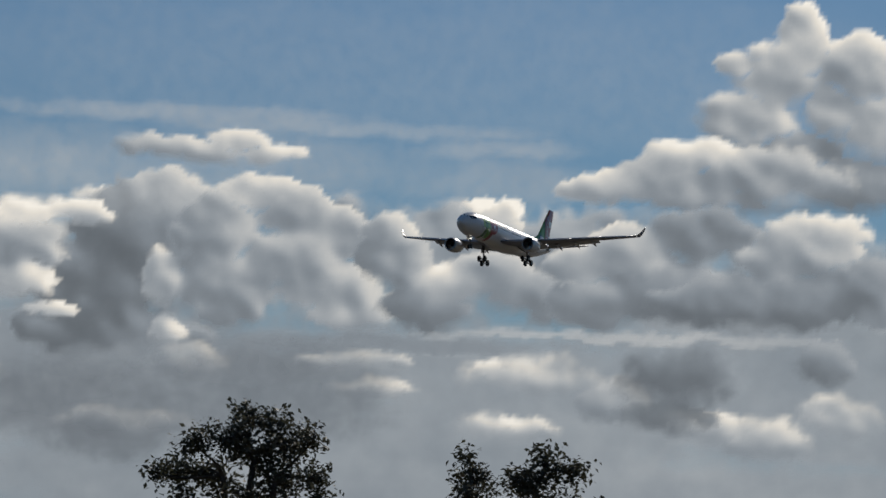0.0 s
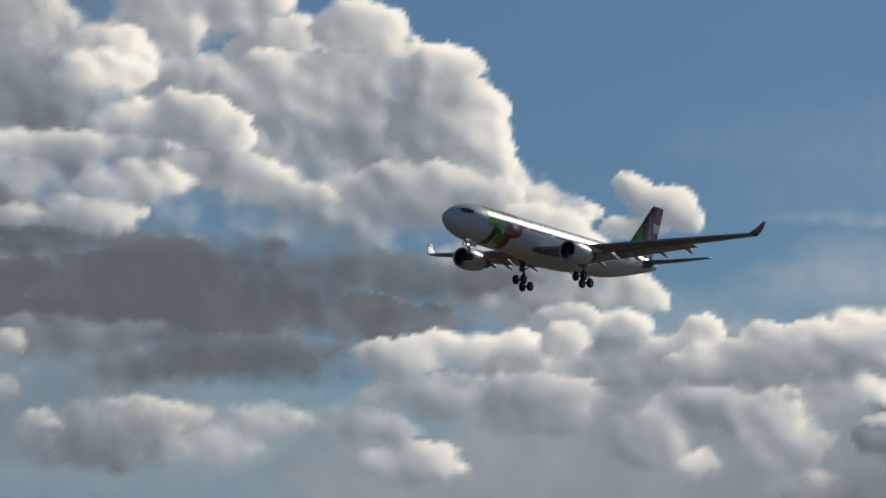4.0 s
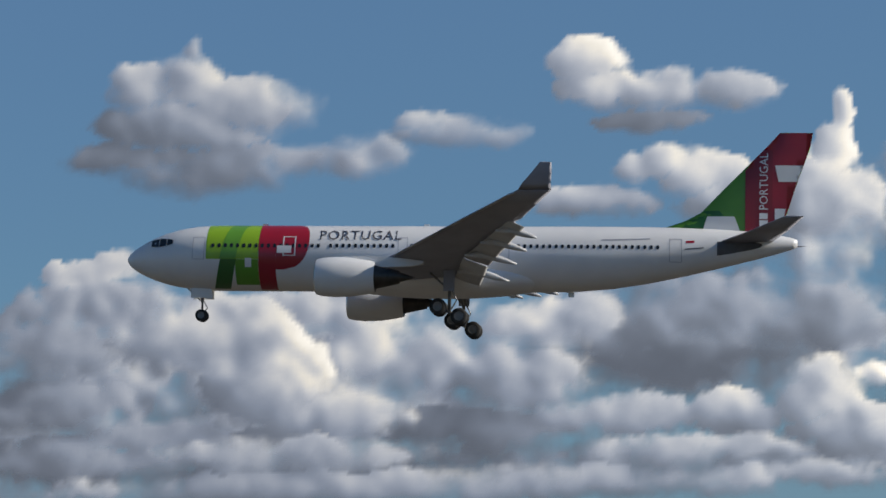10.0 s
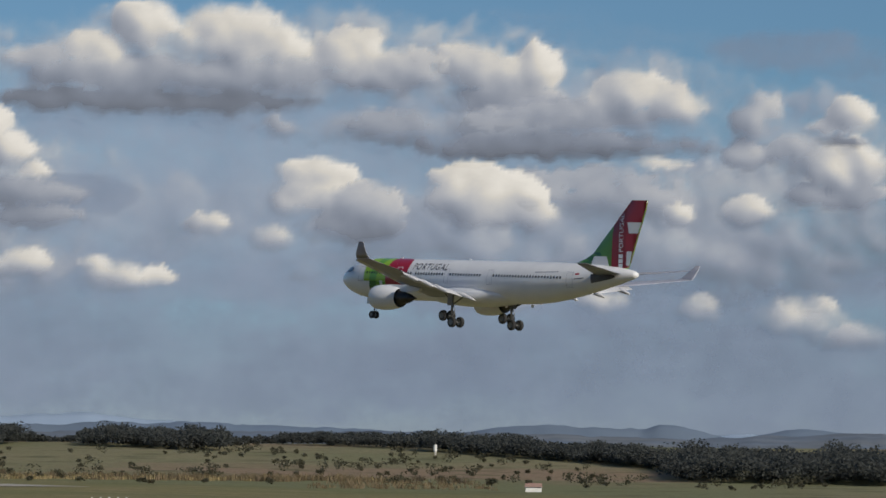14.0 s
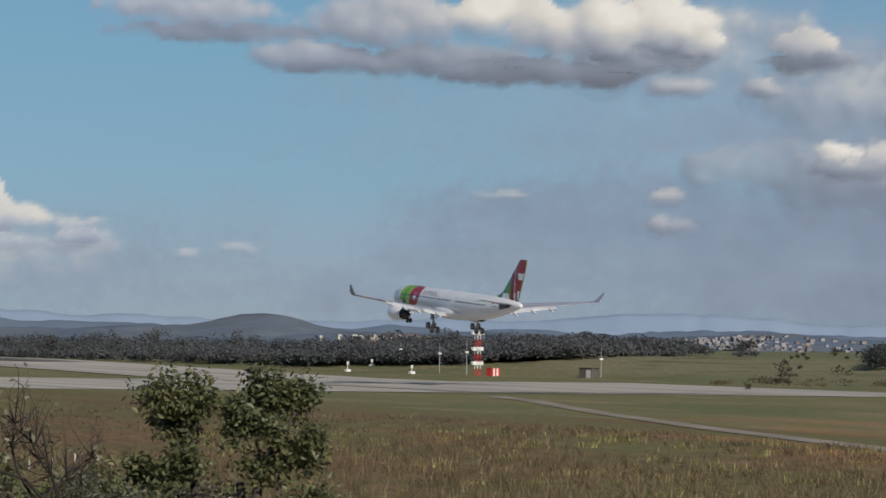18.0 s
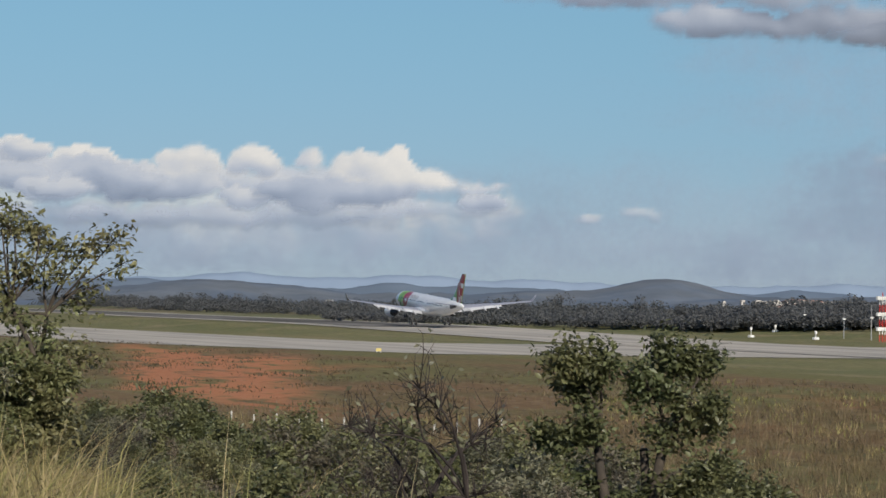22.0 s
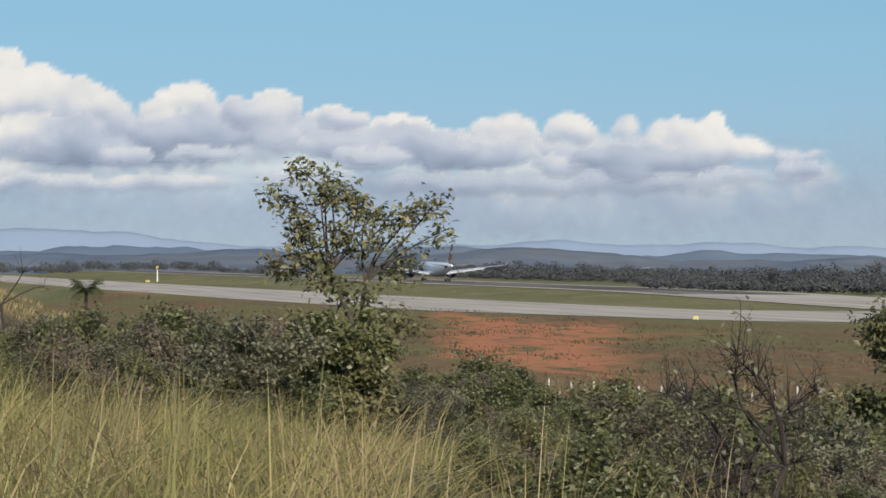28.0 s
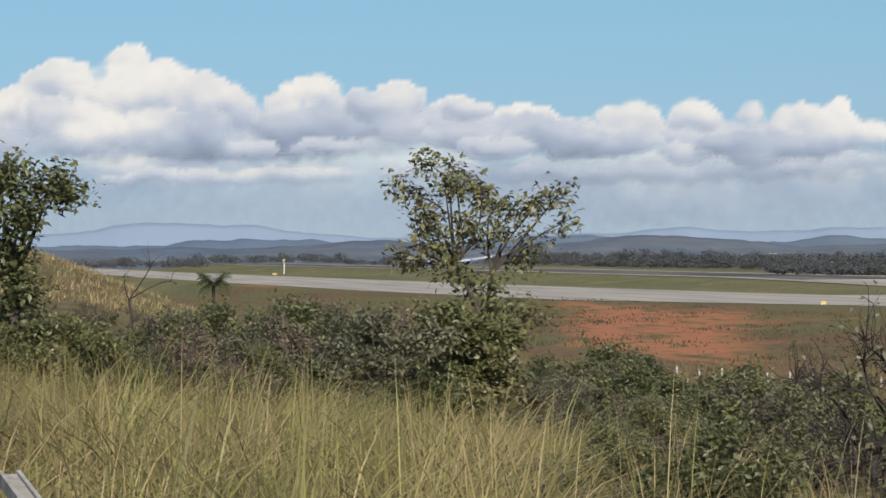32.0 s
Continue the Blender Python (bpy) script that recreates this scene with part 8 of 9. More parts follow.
# groves: bearing from and to, height of their feet over the horizon at both ends, their own height, all in degrees, and the number of trees
GROVES = [(-75.5, -72.0, -0.36, -0.42, 0.16, 200), (-72.0, -69.4, -0.42, -0.47, 0.23, 280), (-69.4, -66.4, -0.48, -0.42, 0.3, 480), (-66.4, -64.6, -0.4, -0.3, 0.3, 300), (-64.6, -63.2, -0.3, -0.14, 0.22, 110), (-64.08, -62.2, -0.09, -0.04, 0.17, 120), (-62.13, -61.97, -0.18, -0.18, 0.22, 3), (-60.86, -60.73, -0.06, -0.06, 0.13, 3), (-60.66, -60.49, -0.06, -0.06, 0.13, 3), (-60.18, -60.07, -0.05, -0.05, 0.11, 2),
          (-59.93, -58.36, -0.44, -0.13, 0.36, 330), (-58.55, -57.2, -0.11, -0.06, 0.16, 120), (-57.29, -54.98, -0.15, -0.21, 0.32, 420), (-54.98, -54.0, -0.14, -0.06, 0.13, 40), (-54.05, -51.79, -0.09, -0.14, 0.21, 300),
          (-51.79, -49.2, -0.17, -0.33, 0.28, 360), (-49.2, -47.06, -0.32, -0.52, 0.3, 330), (-47.6, -43.94, -0.62, -0.66, 0.5, 700), (-43.94, -40.0, -0.45, -0.5, 0.2, 300), (-40.0, -32.0, -0.5, -0.5, 0.3, 420)]


def slope_distance(az, el):
    """How far out the fields lie at a height over the horizon."""
    r = np.arange(640.0, 1345.0, 6.0)
    x, y = r * math.sin(radians(az)), r * math.cos(radians(az))
    seen = np.degrees(np.arctan2(land(x, y) - EYE, r)) >= el
    return float(r[np.argmax(seen)]) if seen.any() else 1340.0


near_belt = []
for a0, a1, e0, e1, tall, num in GROVES:
    for i in range(num):
        f = rw.uniform(0, 1)
        az = a0 + (a1 - a0) * f
        d = slope_distance(az, e0 + (e1 - e0) * f + rw.uniform(0, 0.35) * tall) + rw.uniform(0, 12)
        h = d * radians(tall) * rw.uniform(0.62, 0.92) * (0.75 + 0.5 * float(vnoise(np.array(az * 6.0), np.array(2.0), 6)))
        (wood if az > -63.2 else near_belt).append((d * math.sin(radians(az)), d * math.cos(radians(az)), h, h * rw.uniform(0.9, 1.5)))
far_woods("tree_belt", near_belt, HAZE_LEAF, 86, "woods right behind the runway greyed by painted haze", 140, 0.78)
bushes = []
for i in range(520):
    az = rw.uniform(-62, -45)
    el = rw.uniform(-0.75, -0.15)
    if vnoise(np.array(az * 2.2), np.array(el * 6.0), 7) < (0.36 if az > -55.5 else 0.55):
        continue
    d = slope_distance(az, el)
    h = rw.uniform(0.7, 1.5) if rw.uniform(0, 1) < 0.6 else rw.uniform(1.6, 3.6)
    bushes.append((d * math.sin(radians(az)), d * math.cos(radians(az)), h, h * rw.uniform(0.9, 1.5)))
BUSH_LEAF = leaf_material("dry_bush_foliage", (0.088, 0.088, 0.056), (0.12, 0.108, 0.066), 0.95, 0.5, 0.2)
far_woods("field_bushes", bushes, BUSH_LEAF, 85, "scattered small bushes on the rising fields", 75, 0.5)
for i in range(700):
    az = rw.uniform(-92, -62)
    d = rw.uniform(1900, 3000)
    x, y = d * math.sin(radians(az)), d * math.cos(radians(az))
    if y > 560:
        wood.append((x, y, rw.uniform(5, 9), rw.uniform(8, 14)))
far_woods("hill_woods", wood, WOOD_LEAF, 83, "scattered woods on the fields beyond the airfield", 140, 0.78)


def ridge(name, r, a0, a1, base_el, amp, freq, seed, mat, label, bumps=()):
    """A long hill on the horizon."""
    az = np.arange(a0, a1, 0.12)
    el = base_el + amp * (fbm(az * freq, az * 0 + 3, seed, 5) - 0.45)
    for c, w, h in bumps:
        el = el + h * np.exp(-((az - c) / w) ** 2)
    vs, fs = [], []
    for j, (f, dr) in enumerate(((0.0, -300), (0.55, -140), (0.9, -40), (1.0, 0), (0.6, 60))):
        rr2 = r + dr
        z = EYE - 12 + f * (12 + r * np.tan(np.radians(el)))
        z = z + (fbm(az * 9, az * 0 + j, seed + j, 3) - 0.45) * 4 * (1 - abs(f - 0.5))
        vs.append(np.stack([rr2 * np.sin(np.radians(az)), rr2 * np.cos(np.radians(az)), z], -1))
    n = len(az)
    V = np.concatenate(vs)
    for j in range(4):
        for i in range(n - 1):
            fs.append((j * n + i, j * n + i + 1, (j + 1) * n + i + 1, (j + 1) * n + i))
    return tagged(raw(name, V, fs, mat, None, "", True), label, "hills", "", "structure")


# distance haze is painted into these ridge colours as blue
MOUNT = material("haze_blue_mountain", (0.35, 0.435, 0.545), 1.0, 0, 0.05, 0.004, (0.335, 0.42, 0.53), 0.5, 0, 0.0)
HILL = material("haze_tinted_hill", (0.14, 0.175, 0.228), 1.0, 0, 0.3, 0.03, (0.168, 0.188, 0.213), 0.3, 0.2, 0.0)
ridge("backdrop_mountains", 3550, -110, -25, 0.34, 0.34, 0.5, 5, MOUNT, "mountains on the horizon painted in haze blue", ((-84.5, 1.6, 0.2), (-63.5, 1.3, 0.14), (-47, 8, -0.26), (-57, 1.2, 0.04)))
FOOTHILL = material("haze_blue_foothill", (0.17, 0.22, 0.29), 1.0, 0, 0.12, 0.01, (0.185, 0.23, 0.285), 0.4, 0.1, 0.0)
ridge("backdrop_foothills", 3300, -110, -25, 0.2, 0.3, 0.9, 31, FOOTHILL, "foothills below the mountains painted in haze blue-grey")
ridge("backdrop_hills", 3000, -110, -30, 0.12, 0.22, 0.5, 8, HILL, "wooded hills in front of the mountains, haze tinted into their colour", ((-69.9, 1.0, 0.3), (-77.4, 1.5, 0.16), (-44.2, 0.8, 0.12), (-82.2, 1.2, 0.12)))


# ---- airfield equipment ----
GALV = material("galvanised_steel", (0.42, 0.42, 0.42), 0.5, 0.6, 0.1, 4.0, (0.35, 0.35, 0.35))
CONCRETE = material("pale_concrete", (0.5, 0.48, 0.44), 0.9, 0, 0.15, 3.0, (0.4, 0.38, 0.35), 0.2, 0.3)
DARKBOX = material("dark_shed_boards", (0.07, 0.06, 0.055), 0.8, 0, 0.2, 3.0, (0.1, 0.09, 0.08))


def at_site(ob, x, y, turn=0.0, lift=0.0):
    ob.matrix_basis = pose(x, y, ground_z(x, y) + lift, 0, 0, turn)
    return ob


def lattice(bm, z0, z1, w):
    """A lattice mast bay: four corner tubes and crossed braces."""
    for sx in (-1, 1):
        for sy in (-1, 1):
            box(bm, sx * w - 0.07, sx * w + 0.07, sy * w - 0.07, sy * w + 0.07, z0, z1)
    for sy in (-1, 1):
        for a, b in (((-w, z0), (w, z1)), ((w, z0), (-w, z1))):
            v = [bm.verts.new((a[0], sy * w, a[1] - 0.06)), bm.verts.new((b[0], sy * w, b[1] - 0.06)), bm.verts.new((b[0], sy * w, b[1] + 0.06)), bm.verts.new((a[0], sy * w, a[1] + 0.06))]
            bm.faces.new(v)
            v = [bm.verts.new((sy * w, a[0], a[1] - 0.06)), bm.verts.new((sy * w, b[0], b[1] - 0.06)), bm.verts.new((sy * w, b[0], b[1] + 0.06)), bm.verts.new((sy * w, a[0], a[1] + 0.06))]
            bm.faces.new(v)


tower = tagged(new("antenna_tower"), "red and white banded glide slope antenna tower", "tower")
for i in range(6):
    bm = bmesh.new()
    lattice(bm, i * 2.05, (i + 1) * 2.05, 0.55)
    part("tower_section", bm, PAINT_R if i % 2 == 0 else PAINT_W, tower, "red lattice section" if i % 2 == 0 else "white lattice section")
for z, w in ((12.0, 2.1), (7.6, 2.0), (3.6, 2.0)):
    bm = bmesh.new()
    box(bm, -0.5, 0.3, -w, w, z - 0.5, z + 0.5, 0.06)
    part("antenna_box", bm, PAINT_W, tower, "white antenna box")
bm = bmesh.new()
box(bm, -0.12, 0.12, -0.12, 0.12, 12.4, 13.6, 0.03)
part("obstruction_lamp", bm, PAINT_R, tower)
at_site(tower, -881, 385, 20)
cab = tagged(new("equipment_cabin"), "red and white striped equipment cabin beside the tower", "cabin")
for i in range(5):
    bm = bmesh.new()
    box(bm, -1.0, 1.0, -1.75 + i * 0.7, -1.05 + i * 0.7, 0, 2.2, 0.02)
    part("wall_panel", bm, PAINT_R if i % 2 == 0 else PAINT_W, cab, "red wall panel" if i % 2 == 0 else "white wall panel")
bm = bmesh.new()
box(bm, -1.15, 1.15, -1.9, 1.9, 2.2, 2.32, 0.03)
part("roof", bm, PAINT_R, cab)
at_site(cab, -882.5, 390.4, 24)
for x, y, h in ((-907, 393, 10.0), (-1000, 411, 7.5), (-929, 394, 9.0), (-844, 405, 7.5)):
    ms = tagged(new("mast"), "thin grey steel mast beside the runway", "mast", "masts beside the runway")
    raw("pole", *tube([(0, 0, 0), (0, 0, h * 0.6), (0, 0, h)], [0.13, 0.11, 0.07], 8), GALV, ms)
    bm = bmesh.new()
    box(bm, -0.25, 0.25, -0.5, 0.5, h * 0.62, h * 0.62 + 0.5, 0.04)
    part("mast_head", bm, PAINT_W, ms)
    at_site(ms, x, y, 20)
for x, y, h in ((-966, 380, 3.2), (-1009, 405, 2.4), (-921, 382, 2.6), (-980, 417, 2.8)):
    bx = tagged(new("marker_box"), "small white equipment box on a post", "equipment box", "white boxes beside the runway")
    raw("post", *tube([(0, 0, 0), (0, 0, h)], [0.1, 0.1], 8), PAINT_W, bx)
    bm = bmesh.new()
    box(bm, -0.5, 0.5, -0.9, 0.9, 0.1, 0.8, 0.05)
    part("box_body", bm, PAINT_W, bx)
    bm = bmesh.new()
    box(bm, -0.2, 0.2, -0.35, 0.35, h - 0.9, h, 0.05)
    part("box_head", bm, PAINT_W, bx)
    at_site(bx, x, y, 20)
sh = tagged(new("shed"), "small dark shed with a pale door beyond the runway", "shed")
bm = bmesh.new()
box(bm, -1.5, 1.5, -2.2, 2.2, 0, 2.6, 0.05)
part("shed_wall", bm, DARKBOX, sh)
bm = bmesh.new()
box(bm, 1.5, 1.56, 0.2, 1.9, 0, 2.2, 0.02)
part("shed_door", bm, CONCRETE, sh, "pale shed door")
bm = bmesh.new()
box(bm, -1.7, 1.7, -2.4, 2.4, 2.6, 2.8, 0.04)
part("shed_roof", bm, DARKBOX, sh)
at_site(sh, -841, 400, -65)

# approach light bars before the runway's threshold
for bx, by in ((-427, 279), (-352, 266)):
    for i in range(5):
        al = tagged(new("approach_light"), "white approach light on a short post", "light", "approach light bars")
        raw("post", *tube([(0, 0, 0), (0, 0, 0.8)], [0.05, 0.045], 6), PAINT_W, al)
        bm = bmesh.new()
        bmesh.ops.create_cone(bm, cap_ends=True, segments=10, radius1=0.12, radius2=0.15, depth=0.25, matrix=Matrix.Translation((0, 0, 0.9)))
        part("lamp_head", bm, PAINT_W, al)
        at_site(al, bx, by + (i - 2) * 1.5)

# taxiway signs and a windsock
for x, y, w in ((-622, 171, 1.0), (-1700, 190, 2.2)):
    sg = tagged(new("taxiway_sign"), "low yellow taxiway sign on the grass", "sign", "taxiway signs")
    bm = bmesh.new()
    box(bm, -0.15, 0.15, -w / 2, w / 2, 0.22, 0.8 if w < 2 else 1.0, 0.03)
    part("sign_panel", bm, PAINT_Y, sg)
    for yy in (-w * 0.35, w * 0.35):
        bm = bmesh.new()
        box(bm, -0.08, 0.08, yy - 0.08, yy + 0.08, 0, 0.26)
        part("sign_leg", bm, GALV, sg)
    at_site(sg, x, y, -14)
ws = tagged(new("windsock"), "white windsock pole with a hanging yellow sleeve", "windsock")
raw("pole", *tube([(0, 0, 0), (0, 0, 7.5)], [0.32, 0.25], 8), PAINT_W, ws)
raw("sleeve", *tube([(0.2, 0, 7.3), (1.5, -0.4, 7.2), (3.6, -1.1, 6.3)], [0.75, 0.65, 0.35], 12, False), PAINT_Y, ws, "yellow windsock sleeve")
at_site(ws, -1790, 205)

# fence below the bank
for i in range(14):
    fp = tagged(new("fence_post"), "pale concrete fence post in the wild grass", "post", "fence posts below the bank")
    x, y, z = polar(-77.4 + i * 0.37, 336 + 2 * math.sin(i))
    bm = bmesh.new()
    box(bm, -0.08, 0.08, -0.08, 0.08, -0.3, 1.3 + 0.12 * math.sin(i * 2.3), 0.015)
    part("post_shaft", bm, CONCRETE, fp)
    at_site(fp, x, y, 7 * math.sin(i * 1.9))

# white painted rail on the near bank
TIMBER = material("weathered_white_timber", (0.6, 0.57, 0.52), 0.85, 0, 0.3, 14.0, (0.4, 0.36, 0.31), 0.3, 0.5, 0.2)
rl = tagged(new("roadside_rail"), "weathered white timber rail sloping to the grass", "rail")
p1, p2 = Vector((-10.98, 0.39, 9.02)), Vector((-9.6, 0.47, 8.93))
way = (p2 - p1).normalized()
half = way.cross(Vector((0, 0, 1))).normalized()
upw = half.cross(way)


def beam(name, a, b, w0, w1, h0, h1, mat):
    vs = [c + half * w + upw * h for c in (a, b) for w, h in ((w0, h0), (w1, h0), (w1, h1), (w0, h1))]
    return raw(name, vs, [(0, 1, 2, 3), (7, 6, 5, 4), (0, 4, 5, 1), (1, 5, 6, 2), (2, 6, 7, 3), (3, 7, 4, 0)], mat, rl)


end = p1 + way * 4.5
beam("rail_board", p1, end, -0.035, 0.035, -0.03, 0.0, TIMBER)
beam("rail_lip", p1, end, -0.035, -0.022, 0.0, 0.012, TIMBER)
beam("rail_lip", p1, end, 0.022, 0.035, 0.0, 0.012, TIMBER)
for f in (2.2, 4.2):
    q = p1 + way * f
    raw("rail_post", *tube([(q.x, q.y, ground_z(q.x, q.y) - 0.2), (q.x, q.y, q.z - 0.03)], [0.045, 0.045], 6), PAINT_W, rl)

# town on the far hill
HOUSE = material("pale_house_walls", (0.24, 0.235, 0.24), 0.9, 0, 0.2, 0.06, (0.2, 0.17, 0.165), 0.6, 0, 0.2, 0, 0.35)
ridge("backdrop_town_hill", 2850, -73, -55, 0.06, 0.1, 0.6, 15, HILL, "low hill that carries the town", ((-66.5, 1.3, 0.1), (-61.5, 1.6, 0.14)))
rt = np.random.default_rng(95)
hv, hf = [], []
for i in range(330):
    az = rt.normal(-62.5, 0.9)
    if az > -57 or az < -70.5:
        continue
    dr = rt.uniform(-210, -45)
    el_top = 0.06 + 0.14 * math.exp(-((az + 61.5) / 1.6) ** 2) + 0.1 * math.exp(-((az + 66.5) / 1.3) ** 2)
    f = float(np.interp(dr, [-300, -140, -40, 0], [0, 0.55, 0.9, 1.0]))
    r = 2850 + dr
    z = EYE - 12 + f * (12 + 2850 * math.tan(radians(el_top))) - 1.0
    cx, cy = r * math.sin(radians(az)), r * math.cos(radians(az))
    w, d, h = rt.uniform(1.0, 2.2), rt.uniform(1.0, 2.2), rt.uniform(1.4, 2.8)
    o = len(hv)
    hv += [(cx + sx * w, cy + sy * d, z + zz) for zz in (0, h) for sx, sy in ((-1, -1), (1, -1), (1, 1), (-1, 1))]
    hf += [(o + 4, o + 5, o + 6, o + 7)] + [(o + k, o + (k + 1) % 4, o + 4 + (k + 1) % 4, o + 4 + k) for k in range(4)]
tagged(raw("town_houses", hv, hf, HOUSE), "crowded pale houses of a distant town on the hill", "houses", "", "stuff")
for az, r, w, el in ((-76.1, 2860, 4.5, -0.05), (-75.45, 2850, 5.5, -0.05), (-75.7, 2870, 3.5, -0.02), (-78.8, 2880, 4.5, -0.03), (-72.9, 2880, 4, 0.02)):
    hs = tagged(new("farmhouse"), "small white farmhouse on the far hillside", "house", "farmhouses beyond the airfield")
    bm = bmesh.new()
    box(bm, -w / 2, w / 2, -2, 2, -6, 1.2, 0.05)
    part("house_wall", bm, CONCRETE, hs)
    raw("roof", [(-w / 2 - 0.4, -2.6, 1.2), (w / 2 + 0.4, -2.6, 1.2), (w / 2 + 0.4, 2.6, 1.2), (-w / 2 - 0.4, 2.6, 1.2), (-w / 2, 0, 2.2), (w / 2, 0, 2.2)],
        [(0, 1, 5, 4), (2, 3, 4, 5), (0, 4, 3), (1, 2, 5)], CONCRETE, hs, "pale roof")
    hs.matrix_basis = pose(r * math.sin(radians(az)), r * math.cos(radians(az)), EYE + r * math.tan(radians(el)), 0, 0, -az)
QUARRY = material("pink_quarry_soil", (0.42, 0.24, 0.19), 1.0, 0, 0.35, 0.05, (0.33, 0.26, 0.22), 0.4, 0.3, 0.0)
bv, bf2 = [], []
for i in range(46):
    az, el = rt.normal(-68.0, 0.35), rt.uniform(-0.03, 0.06)
    r = 2440
    cx, cy, cz = r * math.sin(radians(az)), r * math.cos(radians(az)), EYE + r * math.tan(radians(el))
    w, h = rt.uniform(0.9, 2.6), rt.uniform(0.6, 1.4)
    o = len(bv)
    bv += [(cx + sx * w, cy + sy * w, cz + zz) for zz in (-3, h) for sx, sy in ((-1, -1), (1, -1), (1, 1), (-1, 1))]
    bf2 += [(o + 4, o + 5, o + 6, o + 7)] + [(o + k, o + (k + 1) % 4, o + 4 + (k + 1) % 4, o + 4 + k) for k in range(4)]
tagged(raw("town_houses", bv, bf2, CONCRETE), "pale buildings above the quarry", "houses", "", "stuff")
ridge("backdrop_quarry", 2500, -69.3, -66.0, -0.16, 0.12, 1.5, 25, QUARRY, "pinkish cut of a quarry below the town", ((-67.6, 0.95, 0.27),))
for az, r in ((-51.52, 1100), (-47.36, 1100)):
    wt = tagged(new("water_tank"), "slim white water tank above the trees", "tank", "water tanks on the fields")
    x, y, z = polar(az, r)
    top = EYE + r * math.tan(radians(-0.05)) - z
    raw("shaft", *tube([(0, 0, 0), (0, 0, top - 2.2)], [0.3, 0.3], 10), CONCRETE, wt)
    raw("tank_head", *tube([(0, 0, top - 2.4), (0, 0, top - 2.2), (0, 0, top)], [0.3, 0.55, 0.55], 12), PAINT_W, wt)
    wt.matrix_basis = pose(x, y, z)
hs = tagged(new("farmhouse"), "small white farmhouse with a red tiled roof", "house", "farmhouses beyond the airfield")
bm = bmesh.new()
box(bm, -1.6, 1.6, -1.5, 1.5, -0.5, 1.0, 0.05)
part("house_wall", bm, PAINT_W, hs)
raw("roof", [(-1.8, -1.8, 1.0), (1.8, -1.8, 1.0), (1.8, 1.8, 1.0), (-1.8, 1.8, 1.0), (-1.6, 0, 1.7), (1.6, 0, 1.7)], [(0, 1, 5, 4), (2, 3, 4, 5), (0, 4, 3), (1, 2, 5)], QUARRY, hs, "red tiled roof")
x, y, z = polar(-49.9, 690)
hs.matrix_basis = pose(x, y, z, 0, 0, 49.9)


# ---- what moves ----
def craft(x, z, pitch, crab, bank):
    """The airliner's pose: station 30 at x along the runway line, z over the runway."""
    return pose(x, 292.8, z, bank, -pitch, 180 - crab)


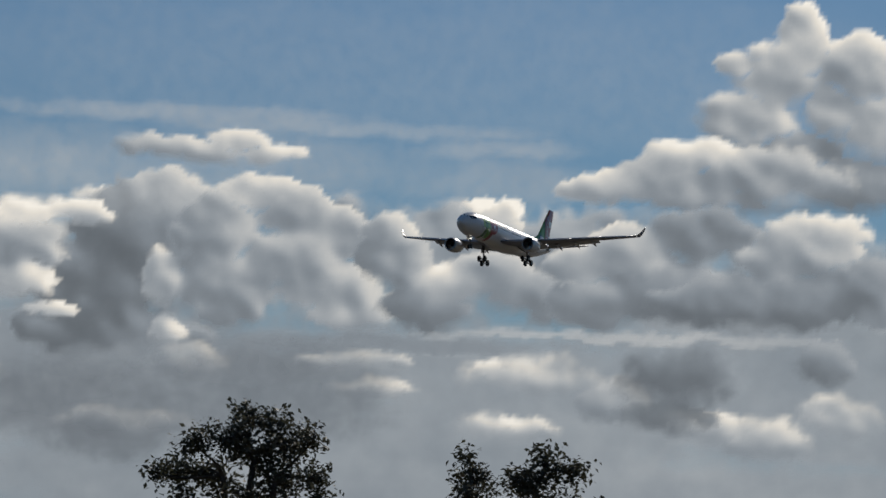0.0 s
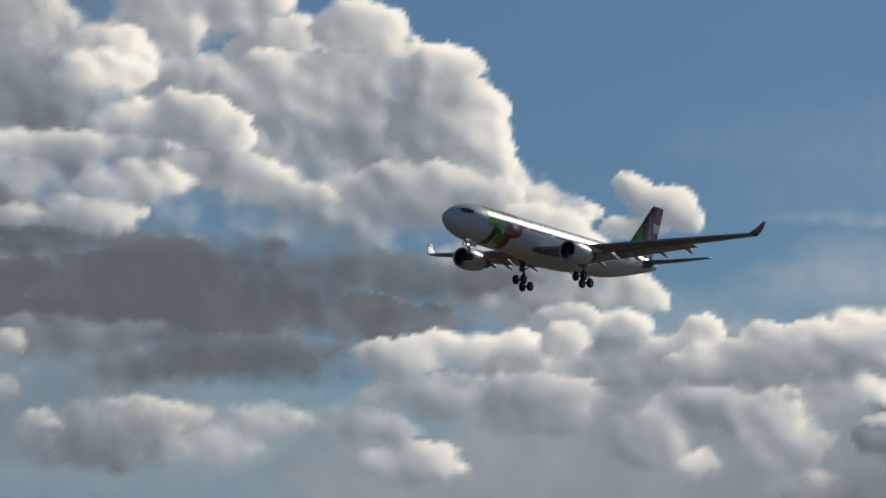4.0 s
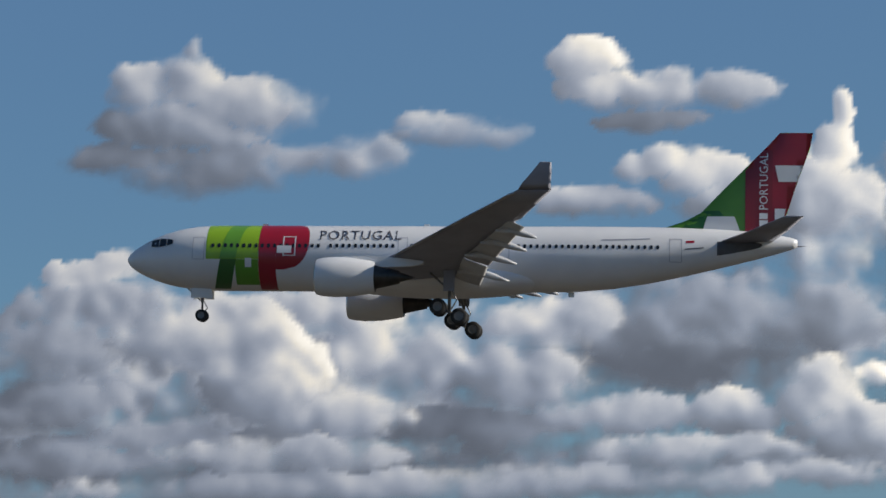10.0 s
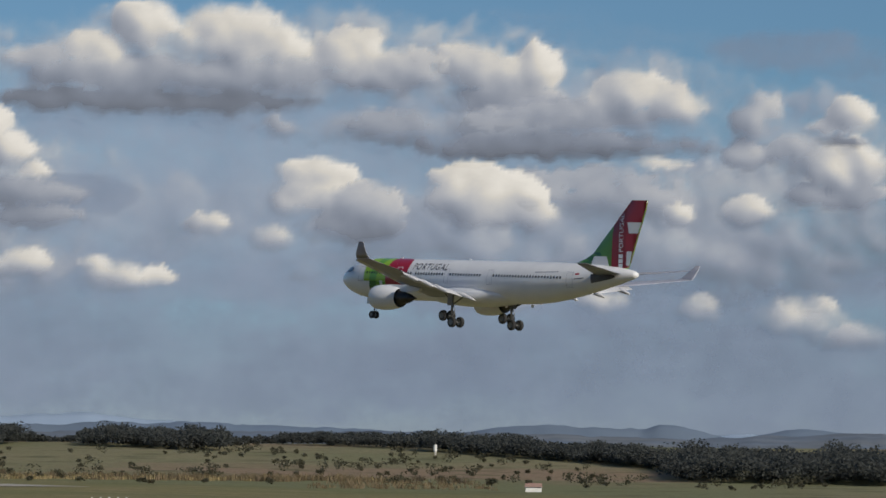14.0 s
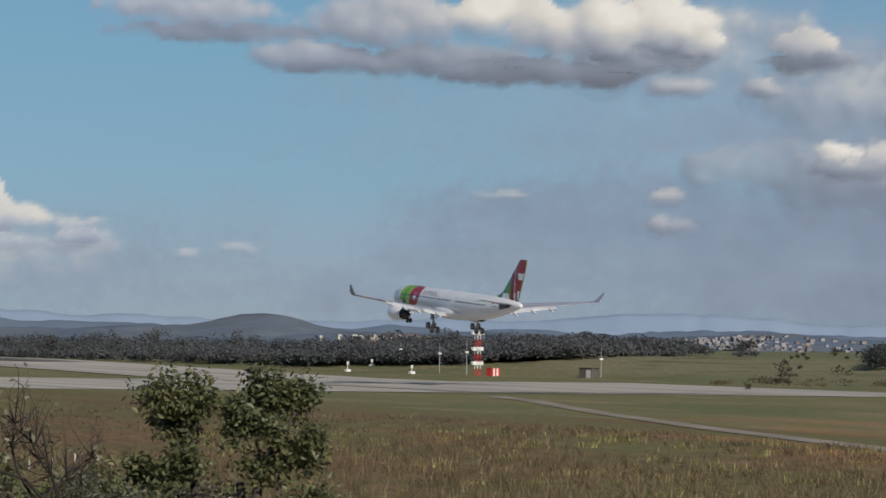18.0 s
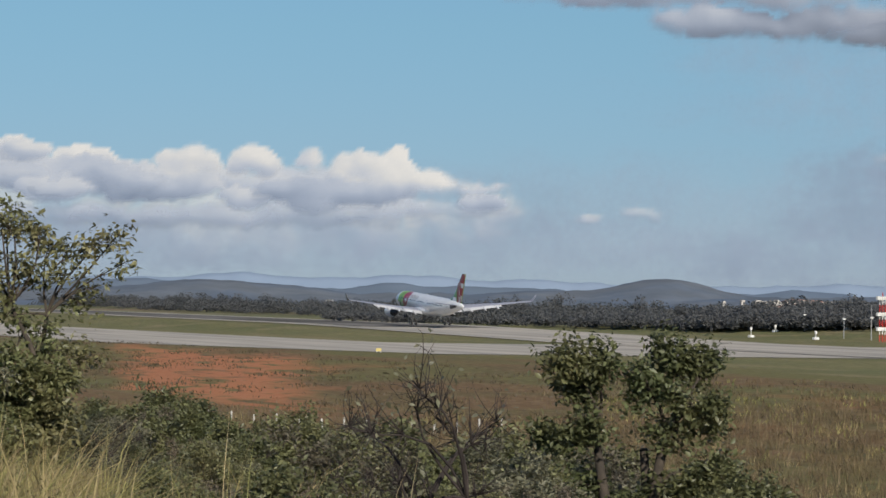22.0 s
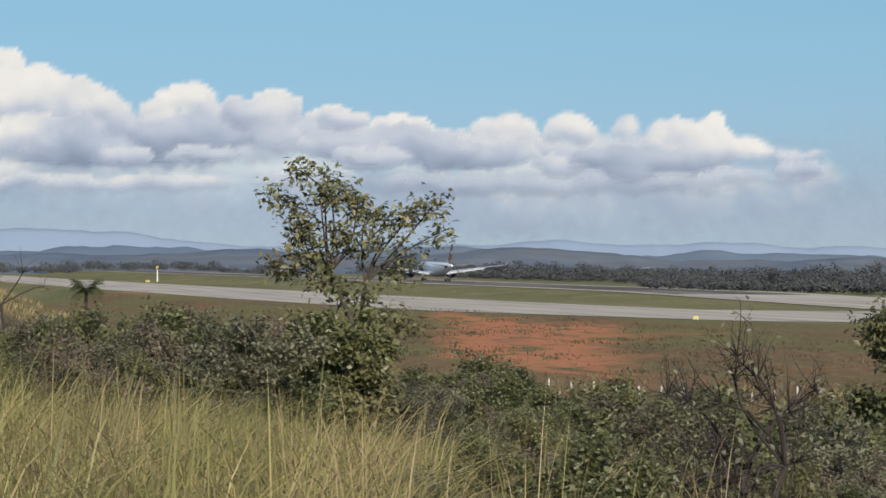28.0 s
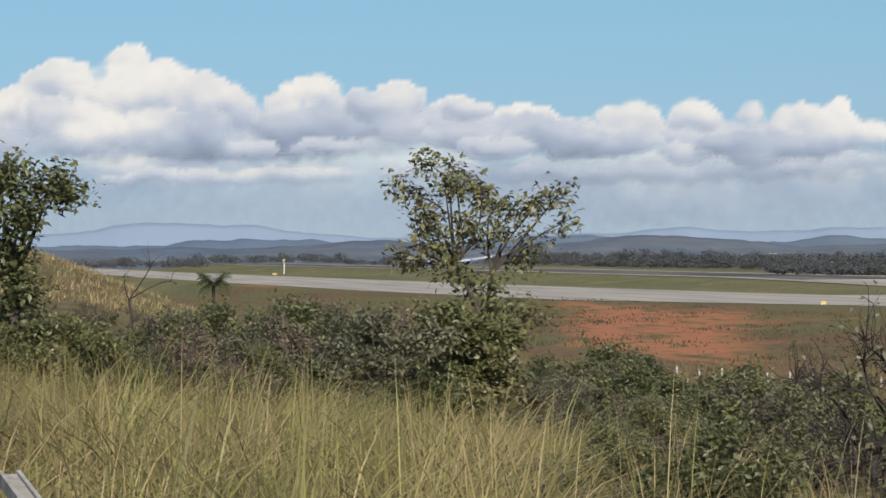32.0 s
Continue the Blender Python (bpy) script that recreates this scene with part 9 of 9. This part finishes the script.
def motions():
    walk(airliner, [
        (0.0, craft(742.32, 87.93, 2.47, -0.56, -0.23)),
        (0.5, craft(702.45, 86.42, 2.54, -0.62, -0.21)),
        (1.0, craft(662.72, 84.75, 2.61, -0.69, -0.19)),
        (1.5, craft(623.13, 82.95, 2.68, -0.76, -0.17)),
        (2.0, craft(583.66, 81.06, 2.74, -0.83, -0.15)),
        (2.5, craft(544.29, 79.08, 2.79, -0.90, -0.13)),
        (4.5, craft(387.70, 70.68, 2.94, -1.18, -0.05)),
        (5.0, craft(348.70, 68.52, 2.96, -1.25, -0.03)),
        (5.5, craft(309.74, 66.34, 2.98, -1.31, -0.01)),
        (6.0, craft(270.81, 64.16, 2.99, -1.38, 0.01)),
        (6.5, craft(231.89, 61.99, 3.00, -1.45, 0.03)),
        (7.0, craft(192.97, 59.81, 3.00, -1.52, 0.05)),
        (7.5, craft(154.04, 57.64, 3.00, -1.59, 0.07)),
        (8.0, craft(115.09, 55.48, 2.98, -1.66, 0.09)),
        (8.5, craft(76.11, 53.23, 2.77, -1.73, 0.11)),
        (9.0, craft(37.09, 50.95, 2.49, -1.80, 0.13)),
        (9.5, craft(-1.98, 48.80, 2.42, -1.87, 0.15)),
        (10.0, craft(-41.10, 46.68, 2.38, -1.94, 0.17)),
        (10.5, craft(-80.30, 44.61, 2.42, -2.00, 0.19)),
        (11.0, craft(-119.57, 42.57, 2.50, -2.07, 0.21)),
        (11.5, craft(-158.92, 40.50, 2.46, -2.14, 0.23)),
        (12.0, craft(-198.35, 38.43, 2.41, -2.21, 0.25)),
        (12.5, craft(-237.89, 36.43, 2.42, -2.28, 0.27)),
        (13.0, craft(-277.52, 34.44, 2.43, -2.60, 0.30)),
        (13.5, craft(-317.29, 32.59, 2.58, -2.80, 0.38)),
        (14.0, craft(-357.17, 30.72, 2.65, -3.00, 0.45)),
        (14.5, craft(-397.17, 28.87, 2.75, -3.20, 0.52)),
        (15.0, craft(-437.27, 27.06, 2.90, -3.40, 0.60)),
        (15.5, craft(-477.48, 25.37, 3.10, -3.58, 0.64)),
        (17.5, craft(-639.38, 18.65, 3.90, -4.30, 0.80)),
        (18.0, craft(-680.12, 17.27, 3.87, -4.29, 0.63)),
        (18.5, craft(-720.93, 15.88, 3.83, -4.27, 0.47)),
        (19.0, craft(-761.82, 14.50, 3.80, -4.26, 0.30)),
        (19.5, craft(-802.76, 13.20, 4.05, -4.24, 0.28)),
        (20.0, craft(-843.78, 11.90, 4.30, -4.23, 0.25)),
        (20.5, craft(-884.84, 10.82, 4.55, -4.21, 0.23)),
        (21.0, craft(-925.92, 9.75, 4.80, -4.20, 0.20)),
        (21.5, craft(-965.95, 9.03, 4.20, -3.80, -0.05)),
        (22.0, craft(-1005.99, 8.30, 3.60, -3.40, -0.30)),
        (22.5, craft(-1045.95, 7.82, 3.15, -3.00, -0.30)),
        (23.0, craft(-1085.88, 7.62, 2.70, -3.00, -0.30)),
        (23.5, craft(-1126.60, 7.66, 2.20, -3.00, -0.30)),
        (24.0, craft(-1167.24, 7.69, 1.70, -3.00, -0.30)),
        (24.5, craft(-1208.44, 7.73, 1.60, -3.00, -0.30)),
        (25.0, craft(-1249.51, 7.76, 1.50, -3.00, -0.30)),
        (25.5, craft(-1290.41, 7.80, 1.40, -3.00, -0.30)),
        (26.0, craft(-1331.12, 7.83, 1.30, -3.00, -0.30)),
        (26.5, craft(-1371.59, 7.89, 1.10, -3.00, -0.30)),
        (28.5, craft(-1530.42, 8.12, 0.53, -3.00, -0.30)),
        (29.0, craft(-1569.17, 8.18, 0.40, -3.00, -0.30)),
        (29.5, craft(-1607.02, 8.18, 0.37, -3.00, -0.30)),
        (30.0, craft(-1644.36, 8.18, 0.33, -3.00, -0.30)),
        (30.5, craft(-1681.12, 8.18, 0.30, -3.00, -0.30)),
        (31.0, craft(-1717.25, 8.18, 0.27, -3.00, -0.30)),
        (31.5, craft(-1752.70, 8.18, 0.23, -3.00, -0.30)),
        (32.0, craft(-1787.41, 8.18, 0.20, -3.00, -0.30)),
    ])
    for b in bogies:
        walk(b, [(t, pose(0, 0, -4.95, 0, a, 0)) for t, a in ((0, -24), (21.6, -24), (22.3, -8), (23.2, 0), (32, 0))])


motions()
